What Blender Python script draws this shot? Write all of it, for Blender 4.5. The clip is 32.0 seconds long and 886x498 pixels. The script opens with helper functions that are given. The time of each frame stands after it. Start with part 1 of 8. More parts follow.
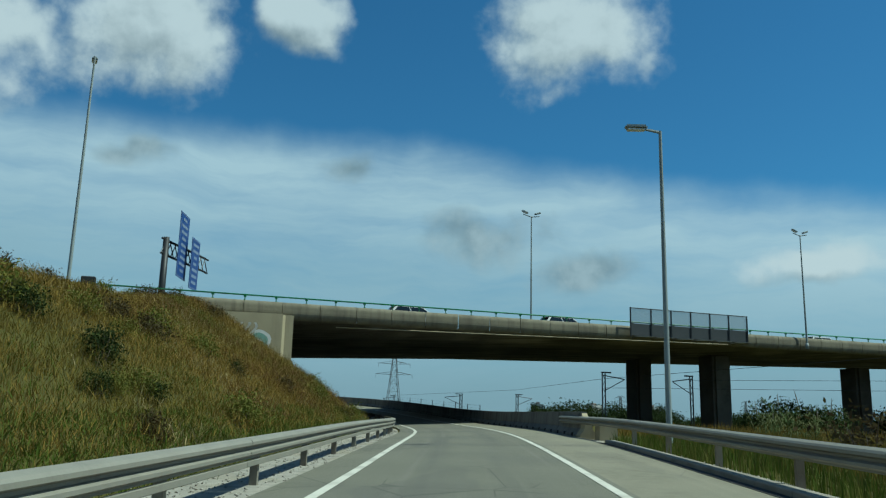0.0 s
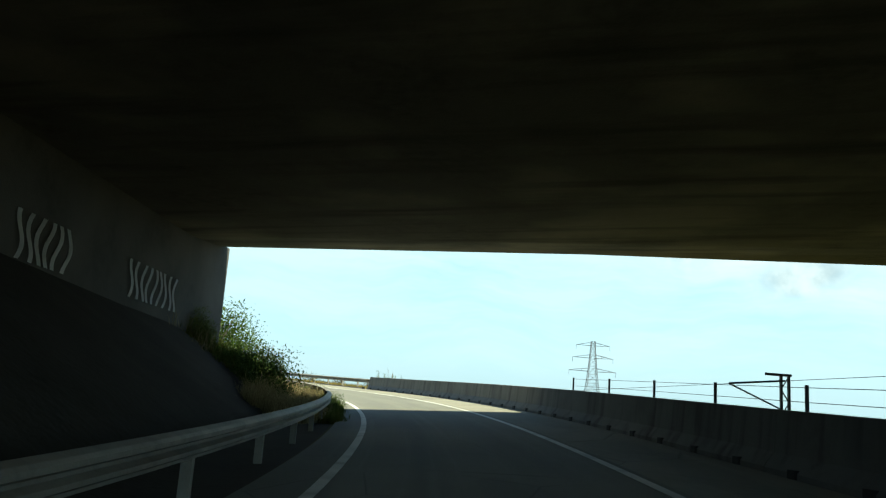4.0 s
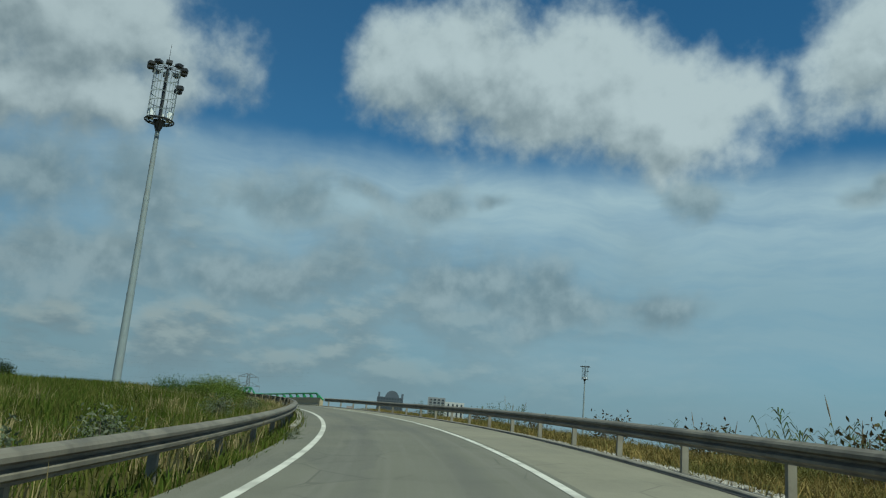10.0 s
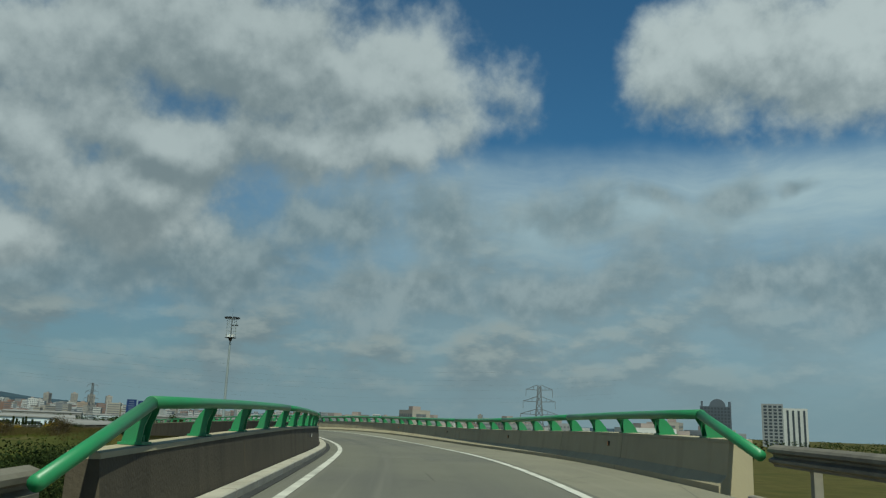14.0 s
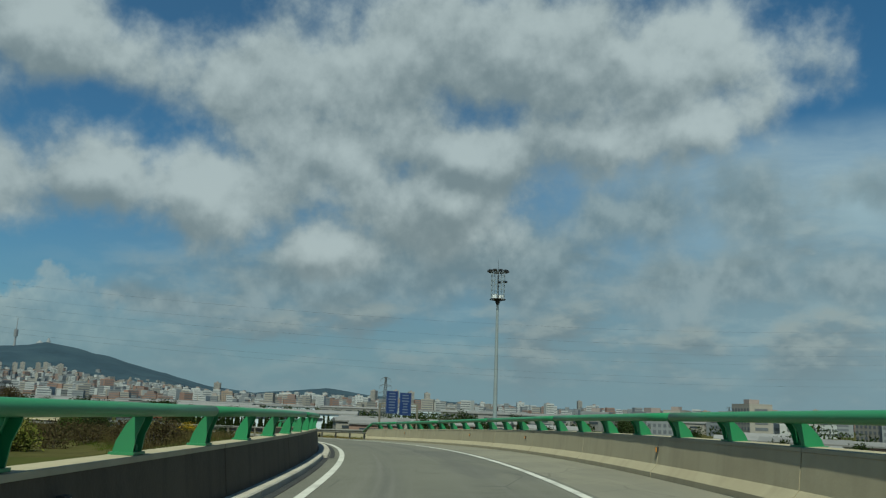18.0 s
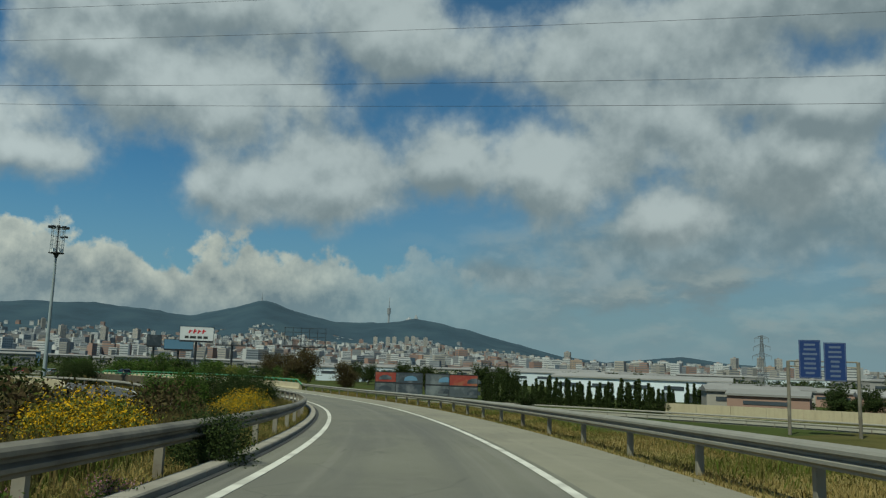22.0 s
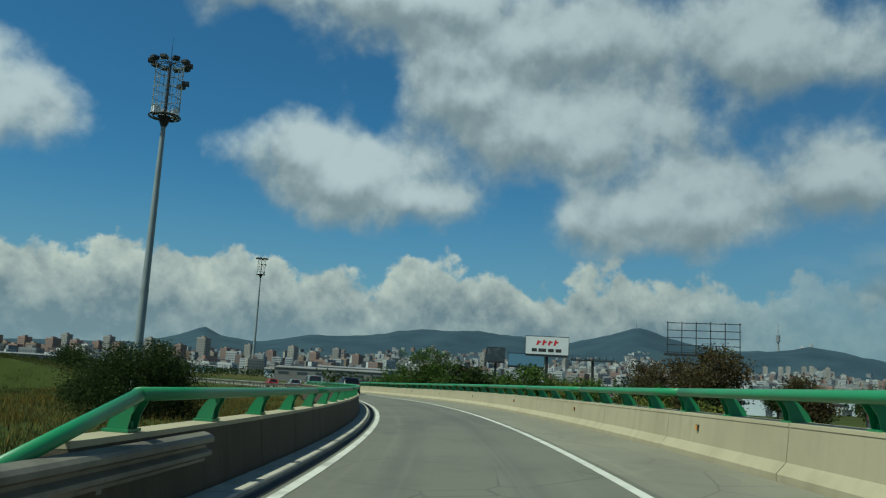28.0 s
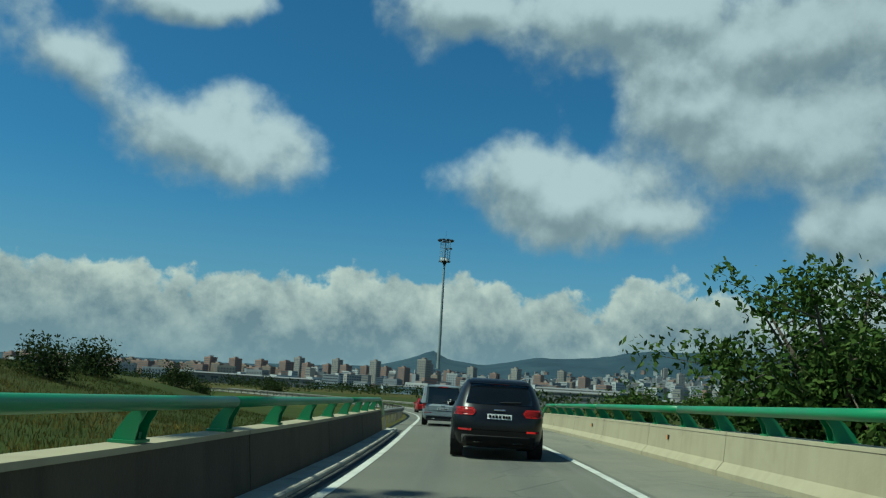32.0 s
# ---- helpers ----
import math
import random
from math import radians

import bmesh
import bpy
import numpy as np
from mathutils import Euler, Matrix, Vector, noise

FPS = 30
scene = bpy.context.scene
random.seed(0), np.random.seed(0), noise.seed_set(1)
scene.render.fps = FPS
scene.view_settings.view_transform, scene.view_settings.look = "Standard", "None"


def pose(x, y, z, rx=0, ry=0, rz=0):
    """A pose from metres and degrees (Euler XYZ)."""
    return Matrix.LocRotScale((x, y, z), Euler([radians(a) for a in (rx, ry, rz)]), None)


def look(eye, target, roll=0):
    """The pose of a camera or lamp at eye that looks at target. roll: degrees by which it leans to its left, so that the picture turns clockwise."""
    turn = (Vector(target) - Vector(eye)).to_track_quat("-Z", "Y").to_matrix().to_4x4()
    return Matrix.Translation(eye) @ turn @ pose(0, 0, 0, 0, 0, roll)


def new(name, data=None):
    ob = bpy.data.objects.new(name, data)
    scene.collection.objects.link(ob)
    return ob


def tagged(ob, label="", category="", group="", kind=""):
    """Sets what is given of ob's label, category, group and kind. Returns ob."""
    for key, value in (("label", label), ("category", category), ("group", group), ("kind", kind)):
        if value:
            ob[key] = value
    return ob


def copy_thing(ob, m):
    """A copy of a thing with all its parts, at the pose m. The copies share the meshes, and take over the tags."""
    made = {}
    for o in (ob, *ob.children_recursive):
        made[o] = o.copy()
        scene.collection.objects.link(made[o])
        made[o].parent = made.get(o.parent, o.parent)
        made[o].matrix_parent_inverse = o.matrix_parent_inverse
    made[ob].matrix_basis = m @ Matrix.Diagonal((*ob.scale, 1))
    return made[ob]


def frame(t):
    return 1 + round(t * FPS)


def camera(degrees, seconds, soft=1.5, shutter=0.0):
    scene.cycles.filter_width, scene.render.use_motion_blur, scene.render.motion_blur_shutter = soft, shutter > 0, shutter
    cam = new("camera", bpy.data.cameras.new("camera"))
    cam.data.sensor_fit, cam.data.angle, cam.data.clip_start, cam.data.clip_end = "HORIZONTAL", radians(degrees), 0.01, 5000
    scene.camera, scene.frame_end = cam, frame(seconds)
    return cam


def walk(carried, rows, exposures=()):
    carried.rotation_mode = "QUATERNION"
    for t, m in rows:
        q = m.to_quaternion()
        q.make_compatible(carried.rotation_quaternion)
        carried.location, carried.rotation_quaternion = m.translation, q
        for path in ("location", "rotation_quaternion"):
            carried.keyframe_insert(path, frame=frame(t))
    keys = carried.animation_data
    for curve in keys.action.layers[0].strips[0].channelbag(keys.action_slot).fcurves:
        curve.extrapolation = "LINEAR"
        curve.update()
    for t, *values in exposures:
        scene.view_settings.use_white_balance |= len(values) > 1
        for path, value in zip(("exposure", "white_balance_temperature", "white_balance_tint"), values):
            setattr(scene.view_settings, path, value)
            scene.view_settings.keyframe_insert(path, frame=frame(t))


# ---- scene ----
cam = camera(57.2, 32.0, soft=1.25)
PATH = [  # seconds, x, y, z, pitch, roll, yaw
    (0.0, 0.00, -0.00, 1.20, 11.75, -1.42, 0.00),
    (0.5, 0.26, 8.50, 1.32, 11.65, -1.86, 0.57),
    (1.0, 0.44, 16.99, 1.48, 11.55, -2.30, 1.14),
    (1.5, 0.51, 25.49, 1.62, 11.35, -2.77, 2.17),
    (2.4, 0.25, 40.78, 1.72, 10.68, -3.66, 5.46),
    (3.0, -0.34, 50.93, 1.75, 10.62, -3.96, 8.24),
    (3.5, -1.23, 59.35, 1.80, 10.92, -3.99, 10.95),
    (4.0, -2.59, 67.70, 1.95, 11.35, -3.93, 13.90),
    (4.5, -4.47, 75.95, 2.21, 11.82, -3.88, 16.99),
    (5.0, -6.79, 84.11, 2.52, 12.22, -3.94, 20.12),
    (5.5, -9.48, 92.14, 2.84, 12.38, -4.21, 23.19),
    (6.0, -12.61, 100.01, 3.17, 12.39, -4.67, 26.21),
    (6.5, -16.18, 107.69, 3.49, 12.03, -4.62, 29.06),
    (7.0, -20.23, 115.13, 3.79, 12.10, -4.11, 32.24),
    (7.5, -24.76, 122.30, 4.07, 12.49, -3.86, 35.47),
    (8.0, -29.66, 129.24, 4.35, 12.39, -5.38, 38.02),
    (8.5, -34.89, 135.95, 4.64, 12.51, -4.74, 41.09),
    (9.0, -40.48, 142.37, 4.95, 12.85, -3.99, 44.57),
    (9.5, -46.44, 148.45, 5.27, 13.10, -4.24, 47.53),
    (10.0, -52.75, 154.16, 5.58, 12.56, -4.58, 50.36),
    (10.5, -59.37, 159.51, 5.90, 12.03, -5.10, 52.28),
    (11.0, -66.25, 164.52, 6.22, 13.09, -2.97, 55.89),
    (11.5, -73.33, 169.22, 6.53, 13.51, -1.72, 59.13),
    (12.0, -80.61, 173.62, 6.81, 13.35, -1.31, 62.01),
    (12.5, -88.06, 177.70, 7.08, 12.95, -1.40, 64.62),
    (13.0, -95.69, 181.43, 7.31, 12.64, -1.64, 67.07),
    (13.5, -103.51, 184.75, 7.53, 12.48, -1.98, 69.35),
    (14.0, -111.46, 187.73, 7.75, 12.28, -2.16, 71.88),
    (14.5, -119.53, 190.39, 7.94, 12.07, -2.17, 74.61),
    (15.0, -127.70, 192.74, 8.06, 11.95, -2.08, 77.36),
    (15.5, -135.96, 194.76, 8.06, 12.02, -1.94, 79.97),
    (16.0, -144.31, 196.33, 8.01, 11.88, -1.78, 82.39),
    (16.5, -152.74, 197.44, 8.00, 11.73, -2.43, 85.30),
    (17.0, -161.21, 198.14, 8.04, 11.52, -2.28, 87.84),
    (17.5, -169.69, 198.50, 8.09, 11.28, -2.41, 90.56),
    (18.0, -178.18, 198.52, 8.11, 11.18, -2.13, 93.26),
    (18.5, -186.67, 198.17, 8.08, 10.94, -2.29, 95.97),
    (19.0, -195.14, 197.43, 8.00, 10.51, -2.08, 98.81),
    (19.5, -203.56, 196.25, 7.87, 9.80, -1.95, 101.72),
    (20.0, -211.91, 194.63, 7.70, 9.62, -1.70, 104.68),
    (20.5, -220.16, 192.54, 7.47, 9.55, -1.47, 108.20),
    (21.0, -228.28, 189.98, 7.22, 9.32, -1.36, 111.78),
    (21.5, -236.25, 186.97, 6.94, 9.38, -1.93, 114.49),
    (22.0, -244.04, 183.51, 6.67, 8.28, -1.83, 117.46),
    (22.5, -251.63, 179.64, 6.40, 8.55, -1.92, 120.65),
    (23.0, -259.02, 175.40, 6.15, 9.14, -1.50, 123.57),
    (23.5, -266.24, 170.89, 5.92, 9.02, -1.49, 126.02),
    (24.0, -273.32, 166.15, 5.69, 8.98, -1.65, 128.19),
    (24.5, -280.21, 161.15, 5.46, 9.23, -1.89, 130.39),
    (25.0, -286.88, 155.86, 5.25, 9.15, -2.24, 132.49),
    (25.5, -293.35, 150.32, 5.05, 9.21, -2.41, 134.87),
    (26.0, -299.62, 144.57, 4.87, 9.29, -2.59, 136.84),
    (26.5, -305.67, 138.60, 4.70, 9.43, -2.78, 138.43),
    (27.0, -311.54, 132.44, 4.56, 9.51, -2.96, 139.92),
    (27.5, -317.22, 126.12, 4.44, 9.43, -3.10, 141.54),
    (28.0, -322.74, 119.65, 4.35, 9.20, -3.20, 143.34),
    (28.5, -328.05, 113.02, 4.27, 10.69, -3.70, 145.13),
    (29.0, -333.14, 106.21, 4.20, 10.08, -3.48, 147.19),
    (29.5, -337.99, 99.24, 4.15, 9.80, -3.98, 149.15),
    (30.0, -342.60, 92.09, 4.09, 9.88, -3.53, 151.16),
    (30.5, -346.95, 84.79, 4.03, 10.14, -3.46, 153.17),
    (31.0, -351.03, 77.34, 3.97, 9.93, -3.18, 155.35),
    (31.5, -354.86, 69.75, 3.89, 9.90, -3.36, 157.41),
    (32.0, -358.45, 62.05, 3.80, 9.94, -3.51, 159.10),
]
EXPOSURES = [  # seconds, stops, kelvin, tint
    (0.0, 0.15, 5250, -12), (1.2, 0.20, 5250, -14), (2.0, 0.36, 5500, -20), (2.6, 0.62, 6000, -12), (3.0, 1.10, 6300, -6), (3.5, 1.70, 6300, -6), (4.6, 1.05, 6000, -6),
    (5.5, 0.45, 5500, -8), (6.0, 0.03, 5350, -10), (7.0, -0.05, 5250, -12), (9.0, -0.03, 5350, -12), (11.0, -0.03, 5600, -6), (13.0, -0.10, 5850, -6), (16.0, -0.04, 5450, -10),
    (20.0, -0.03, 5850, -5), (22.0, -0.05, 5800, -6), (24.0, -0.03, 5550, -9), (28.0, -0.02, 5450, -11), (30.0, 0.03, 5500, -11), (32.0, 0.04, 5250, -17)]
walk(cam, [(t, pose(x, y, z, 90 + p, r, w)) for t, x, y, z, p, r, w in PATH], EXPOSURES)

# ---- world and sun ----
SUN_YAW, SUN_UP = -95.0, 56.0
sun_to = Vector((-math.sin(radians(SUN_YAW)) * math.cos(radians(SUN_UP)), math.cos(radians(SUN_YAW)) * math.cos(radians(SUN_UP)), math.sin(radians(SUN_UP))))
sun = new("sun", bpy.data.lights.new("sun", "SUN"))
sun.data.energy, sun.data.angle, sun.data.color = 5.0, radians(0.6), (1.0, 0.90, 0.71)
sun.matrix_world = look(sun_to * 300, (0, 0, 0))

world = bpy.data.worlds.new("sky")
scene.world = world
world.use_nodes = True
wt = world.node_tree
wt.nodes.clear()

# cumulus: azimuth, height, half width, half height, in degrees
CUMULUS_EAST = [
    (-9.2, 26.4, 4.4, 2.7), (12.2, 27.2, 2.6, 1.6), (21.4, 24.6, 3.5, 3.0), (-25, 10.2, 2.6, 1.1),
    (52.0, 25.0, 4.8, 3.0), (44.5, 24.2, 7.4, 3.8), (35.6, 22.6, 6.0, 2.9), (34, 20.8, 4.0, 1.6)]
CUMULUS_NORTH = [
    (90.5, 24.6, 11.0, 3.8), (77, 23.6, 6.6, 3.4), (93.5, 17.6, 5.4, 2.0), (105.9, 21.7, 7.6, 2.6), (75.5, 19.4, 3.4, 1.6), (101.6, 17.6, 5.4, 2.5), (94.8, 14.0, 5.0, 2.4), (82, 19.0, 4.6, 1.8),
    (109.9, 13.8, 4.0, 2.3), (117.3, 14.0, 4.2, 2.0), (101.5, 10.9, 2.6, 1.3), (121.5, 22.6, 5.0, 2.6)]
CUMULUS_WEST = [
    (137.5, 23.6, 12.0, 2.1), (135.7, 18.2, 7.0, 2.7), (129.5, 12.6, 6.0, 2.4), (141.5, 20.5, 4.0, 2.0), (125.0, 11.8, 2.8, 1.9), (146.5, 25.8, 9.5, 1.7), (158, 26.6, 4.5, 1.4),
    (150.5, 13.7, 5.8, 2.3), (154.2, 15.4, 2.8, 1.4), (145.8, 12.4, 2.4, 1.1), (176.5, 16.0, 5.2, 2.0),
    (186.0, 19.6, 3.0, 1.4), (178.5, 24.8, 4.5, 1.2), (225, 22, 22, 5), (280, 24, 20, 6), (320, 18, 18, 5)]
# thin grey fragments under the high veil
FRAGMENTS = [
    (-2.8, 12.6, 3.4, 1.5), (-9.6, 10.3, 3.0, 1.3), (21.7, 17, 1.5, 0.8), (7.2, 17.5, 1.6, 0.8), (63, 14.4, 3.5, 2.1), (53.8, 15.6, 2.5, 1.5), (57.7, 15.8, 1.2, 0.9), (48.4, 16, 1.4, 0.6), (33.2, 16.4, 1.8, 1.5), (22.8, 16.5, 1.3, 0.6), (50, 10.4, 6.0, 1.8),
    (42.8, 9.0, 5.5, 2.1), (36, 9.2, 2.8, 1.4), (73.3, 13.9, 3.0, 2.2), (79, 13.8, 6.5, 3.0), (76.7, 9.1, 6.5, 2.1), (66.5, 9.2, 4.0, 1.4), (88, 10.5, 8.0, 2.5), (101.5, 9.0, 9.0, 2.4), (92, 11, 8.0, 3.4), (113, 6.5, 3.6, 1.0), (63, 9.2, 4.8, 2.0)]


def wlink(v, socket):
    if isinstance(v, (int, float, tuple)):
        socket.default_value = v
    else:
        wt.links.new(v, socket)


def wmath(op, a, b=None, c=None, clamp=False):
    n = wt.nodes.new("ShaderNodeMath")
    n.operation, n.use_clamp = op, clamp
    for i, v in enumerate((a, b, c)):
        if v is not None:
            wlink(v, n.inputs[i])
    return n.outputs[0]


def wvec(op, a, b=None, c=None):
    n = wt.nodes.new("ShaderNodeVectorMath")
    n.operation = op
    for i, v in enumerate((a, b, c)):
        if v is not None:
            wlink(v, n.inputs[i])
    return n.outputs["Value" if op == "LENGTH" else 0]


def wnoise(vec, scale, detail, rough=0.55, colour=False):
    n = wt.nodes.new("ShaderNodeTexNoise")
    n.inputs["Scale"].default_value, n.inputs["Detail"].default_value, n.inputs["Roughness"].default_value = scale, detail, rough
    wt.links.new(vec, n.inputs["Vector"])
    return n.outputs["Color" if colour else "Fac"]


def wstep(x, lo, hi):
    n = wt.nodes.new("ShaderNodeMapRange")
    n.interpolation_type = "SMOOTHSTEP"
    n.inputs[1].default_value, n.inputs[2].default_value = lo, hi
    wt.links.new(x, n.inputs[0])
    return n.outputs[0]


def wmix(fac, a, b):
    n = wt.nodes.new("ShaderNodeMix")
    n.data_type = "RGBA"
    wlink(fac, n.inputs[0])
    for i, v in ((6, a), (7, b)):
        wlink((*v, 1.0) if isinstance(v, tuple) else v, n.inputs[i])
    return n.outputs[2]


sky = wt.nodes.new("ShaderNodeTexSky")
sky.sky_type, sky.sun_disc = "NISHITA", False
sky.sun_elevation, sky.sun_rotation = radians(SUN_UP), radians(-SUN_YAW)
sky.air_density, sky.dust_density, sky.ozone_density = 1.0, 0.3, 3.0
coord = wt.nodes.new("ShaderNodeTexCoord").outputs["Generated"]
sep = wt.nodes.new("ShaderNodeSeparateXYZ")
wt.links.new(coord, sep.inputs[0])
az0 = wmath("MULTIPLY", wmath("ARCTAN2", wmath("MULTIPLY", sep.outputs[0], -1.0), sep.outputs[1]), 180 / math.pi)
azim = wmath("ADD", az0, wmath("MULTIPLY", wmath("LESS_THAN", az0, -40.0), 360.0))
elev = wmath("MULTIPLY", wmath("ARCSINE", sep.outputs[2]), 180 / math.pi)
flat = wt.nodes.new("ShaderNodeCombineXYZ")
wt.links.new(azim, flat.inputs[0])
wt.links.new(elev, flat.inputs[1])
warp_c = wvec("SUBTRACT", wnoise(coord, 6.0, 4.0, 0.5, True), (0.5, 0.5, 0.5))
warped = wvec("MULTIPLY_ADD", warp_c, (8.0, 4.6, 0.0), flat.outputs[0])


def field(at, blobs, blend=0.6):
    d = None
    for a, e, ra, re in blobs:
        r = wvec("LENGTH", wvec("MULTIPLY_ADD", at, (0.86 / ra, 0.80 / re, 0.0), (-0.86 * a / ra, -0.80 * e / re, 0.0)))
        d = r if d is None else wmath("SMOOTH_MIN", d, r, blend)
    return wmath("SUBTRACT", 1.15, d)


def wdome(vec, scale, detail):
    """Rounded bulges with creases between them, in several sizes."""
    n = wt.nodes.new("ShaderNodeTexVoronoi")
    n.feature, n.normalize = "F1", True
    n.inputs["Scale"].default_value, n.inputs["Detail"].default_value, n.inputs["Roughness"].default_value = scale, detail, 0.55
    wt.links.new(vec, n.inputs["Vector"])
    return wmath("MULTIPLY_ADD", wmath("POWER", n.outputs["Distance"], 2.0), -2.2, 0.30)


def heap(at):
    """Relief of a heap cloud: broad billows, bulges and fine wisps."""
    soft = wmath("MULTIPLY", wmath("SUBTRACT", wnoise(at, 11.0, 5.0, 0.5), 0.5), 1.7)
    fine = wmath("MULTIPLY", wmath("SUBTRACT", wnoise(at, 30.0, 6.0, 0.6), 0.5), 0.62)
    bent = wvec("MULTIPLY_ADD", wnoise(at, 16.0, 3.0, 0.5, True), (0.05, 0.05, 0.05), at)
    return wmath("MULTIPLY_ADD", wdome(bent, 13.0, 3.0), 0.55, wmath("ADD", soft, fine))


puff = wmath("SUBTRACT", wnoise(coord, 30.0, 6.0, 0.58), 0.5)
billow = wmath("SUBTRACT", wnoise(coord, 11.0, 5.0, 0.5), 0.5)
cum_blobs = CUMULUS_EAST + CUMULUS_NORTH + CUMULUS_WEST
low = field(warped, cum_blobs, 0.9)
up = field(wvec("ADD", warped, (-0.8, 1.6, 0.0)), cum_blobs, 1.3)
lumps = heap(coord)
sunward = heap(wvec("ADD", coord, tuple(0.022 * v for v in (sun_to + Vector((0, 0, 0.5))).normalized())))
relief = wmath("SUBTRACT", sunward, lumps)
dens = wmath("ADD", low, lumps)
cloud = wmath("MULTIPLY", wstep(dens, -0.26, 0.52), 0.96)
shade = wmath("MULTIPLY_ADD", relief, 0.92, wmath("MULTIPLY_ADD", wmath("SUBTRACT", up, low), 0.75, wmath("MULTIPLY_ADD", wnoise(coord, 6.0, 3.0, 0.5), 0.8, -0.22)))
# thicker and greyer towards the north and west
shade = wmath("ADD", shade, wmath("MULTIPLY", wstep(azim, 28.0, 95.0), 0.24))
cloud_col = wmix(wstep(shade, -0.12, 1.0), (0.92, 0.912, 0.88), (0.40, 0.435, 0.445))

frag = wmath("MULTIPLY_ADD", lumps, 1.3, field(warped, FRAGMENTS))
frag_mask = wmath("MULTIPLY", wstep(frag, -0.10, 0.95), 0.92)
frag_col = wmix(wstep(relief, -0.35, 0.30), (0.58, 0.635, 0.65), (0.33, 0.40, 0.435))

# high veil east and south-east, its upper edge near nineteen degrees
edge = wmath("ADD", wmath("MULTIPLY_ADD", billow, 2.4, 18.6), wmath("MULTIPLY", wmath("MINIMUM", azim, 2.0), 0.16))
veil = wstep(wmath("SUBTRACT", edge, elev), -1.2, 2.6)
veil = wmath("MULTIPLY", veil, wmath("SUBTRACT", 1.0, wstep(azim, 62.0, 100.0)))
cirrus = wnoise(wvec("MULTIPLY", warped, (0.05, 0.32, 0.0)), 1.0, 6.0, 0.6)
veil = wmath("MULTIPLY", veil, wmath("MULTIPLY_ADD", cirrus, 1.5, 0.12), clamp=True)
veil_col = wmix(wstep(wmath("SUBTRACT", edge, elev), 1.5, 11.0), (0.76, 0.85, 0.87), (0.50, 0.63, 0.69))
# haze towards the horizon
haze = wmath("SUBTRACT", 1.0, wstep(elev, -1.0, 15.0))
# broken grey layer low in the north
stretched = wvec("MULTIPLY", coord, (1.0, 1.0, 2.4))
mottle_n = wnoise(stretched, 8.0, 6.0, 0.56)
mottle = wstep(mottle_n, 0.40, 0.64)
mottle_up = wnoise(wvec("ADD", stretched, (0.0, 0.0, 0.035)), 8.0, 6.0, 0.56)
mottle_lit = wstep(wmath("SUBTRACT", mottle_n, mottle_up), -0.05, 0.12)
grey = wmath("MULTIPLY", wstep(azim, 22.0, 70.0), wmath("SUBTRACT", 1.0, wstep(azim, 104.0, 124.0)))
grey = wmath("MULTIPLY", grey, wmath("SUBTRACT", 1.0, wstep(wmath("ADD", elev, wmath("MULTIPLY", billow, -14.0)), 9.0, 17.0)))
# towering cumulus along the horizon in the west
tower = wstep(azim, 108.0, 132.0)
crest = wmath("ADD", wmath("MULTIPLY_ADD", billow, 9.0, 7.3), wmath("MULTIPLY", puff, 5.0))
bank_d = wmath("SUBTRACT", crest, elev)
bank = wmath("MULTIPLY", wstep(bank_d, -0.2, 0.8), tower)
bank_n = wmath("SUBTRACT", wnoise(coord, 20.0, 6.0, 0.6), wnoise(wvec("ADD", coord, (0.0, 0.0, 0.022)), 20.0, 6.0, 0.6))
bank_lit = wmath("ADD", wmath("MULTIPLY", wstep(bank_d, -0.3, 5.5), 0.60), wmath("MULTIPLY_ADD", bank_n, -1.8, wmath("MULTIPLY", relief, 0.50)))
bank_col = wmix(wmath("ADD", bank_lit, 0.27, clamp=True), (0.98, 0.925, 0.79), (0.31, 0.365, 0.395))

colour = wvec("SCALE", sky.outputs[0])
wt.nodes[-1].inputs["Scale"].default_value = 0.108
colour = wvec("MULTIPLY", colour, (0.58, 0.94, 1.06))
colour = wmix(wmath("MULTIPLY", haze, 0.75), colour, (0.36, 0.50, 0.56))
colour = wmix(wmath("MULTIPLY", veil, 0.9), colour, veil_col)
colour = wmix(wmath("MULTIPLY", grey, wmath("MULTIPLY_ADD", mottle, 0.55, 0.40), clamp=True), colour, wmix(mottle_lit, (0.36, 0.41, 0.43), (0.60, 0.615, 0.585)))
colour = wmix(frag_mask, colour, frag_col)
colour = wmix(bank, colour, bank_col)
colour = wmix(cloud, colour, cloud_col)
# the deck is thicker over the north
north = wmath("MULTIPLY", wstep(azim, 45.0, 90.0), wmath("SUBTRACT", 1.0, wstep(azim, 122.0, 150.0)))
colour = wmix(wmath("MULTIPLY", north, 0.16), colour, (0.20, 0.235, 0.245))
colour = wmix(wmath("MULTIPLY", wmath("SUBTRACT", 1.0, wstep(elev, 0.0, 6.0)), 0.75), colour, (0.36, 0.46, 0.50))
bg = wt.nodes.new("ShaderNodeBackground")
bg.inputs["Strength"].default_value = 0.60
wt.links.new(colour, bg.inputs["Color"])
wout = wt.nodes.new("ShaderNodeOutputWorld")
wt.links.new(bg.outputs[0], wout.inputs["Surface"])

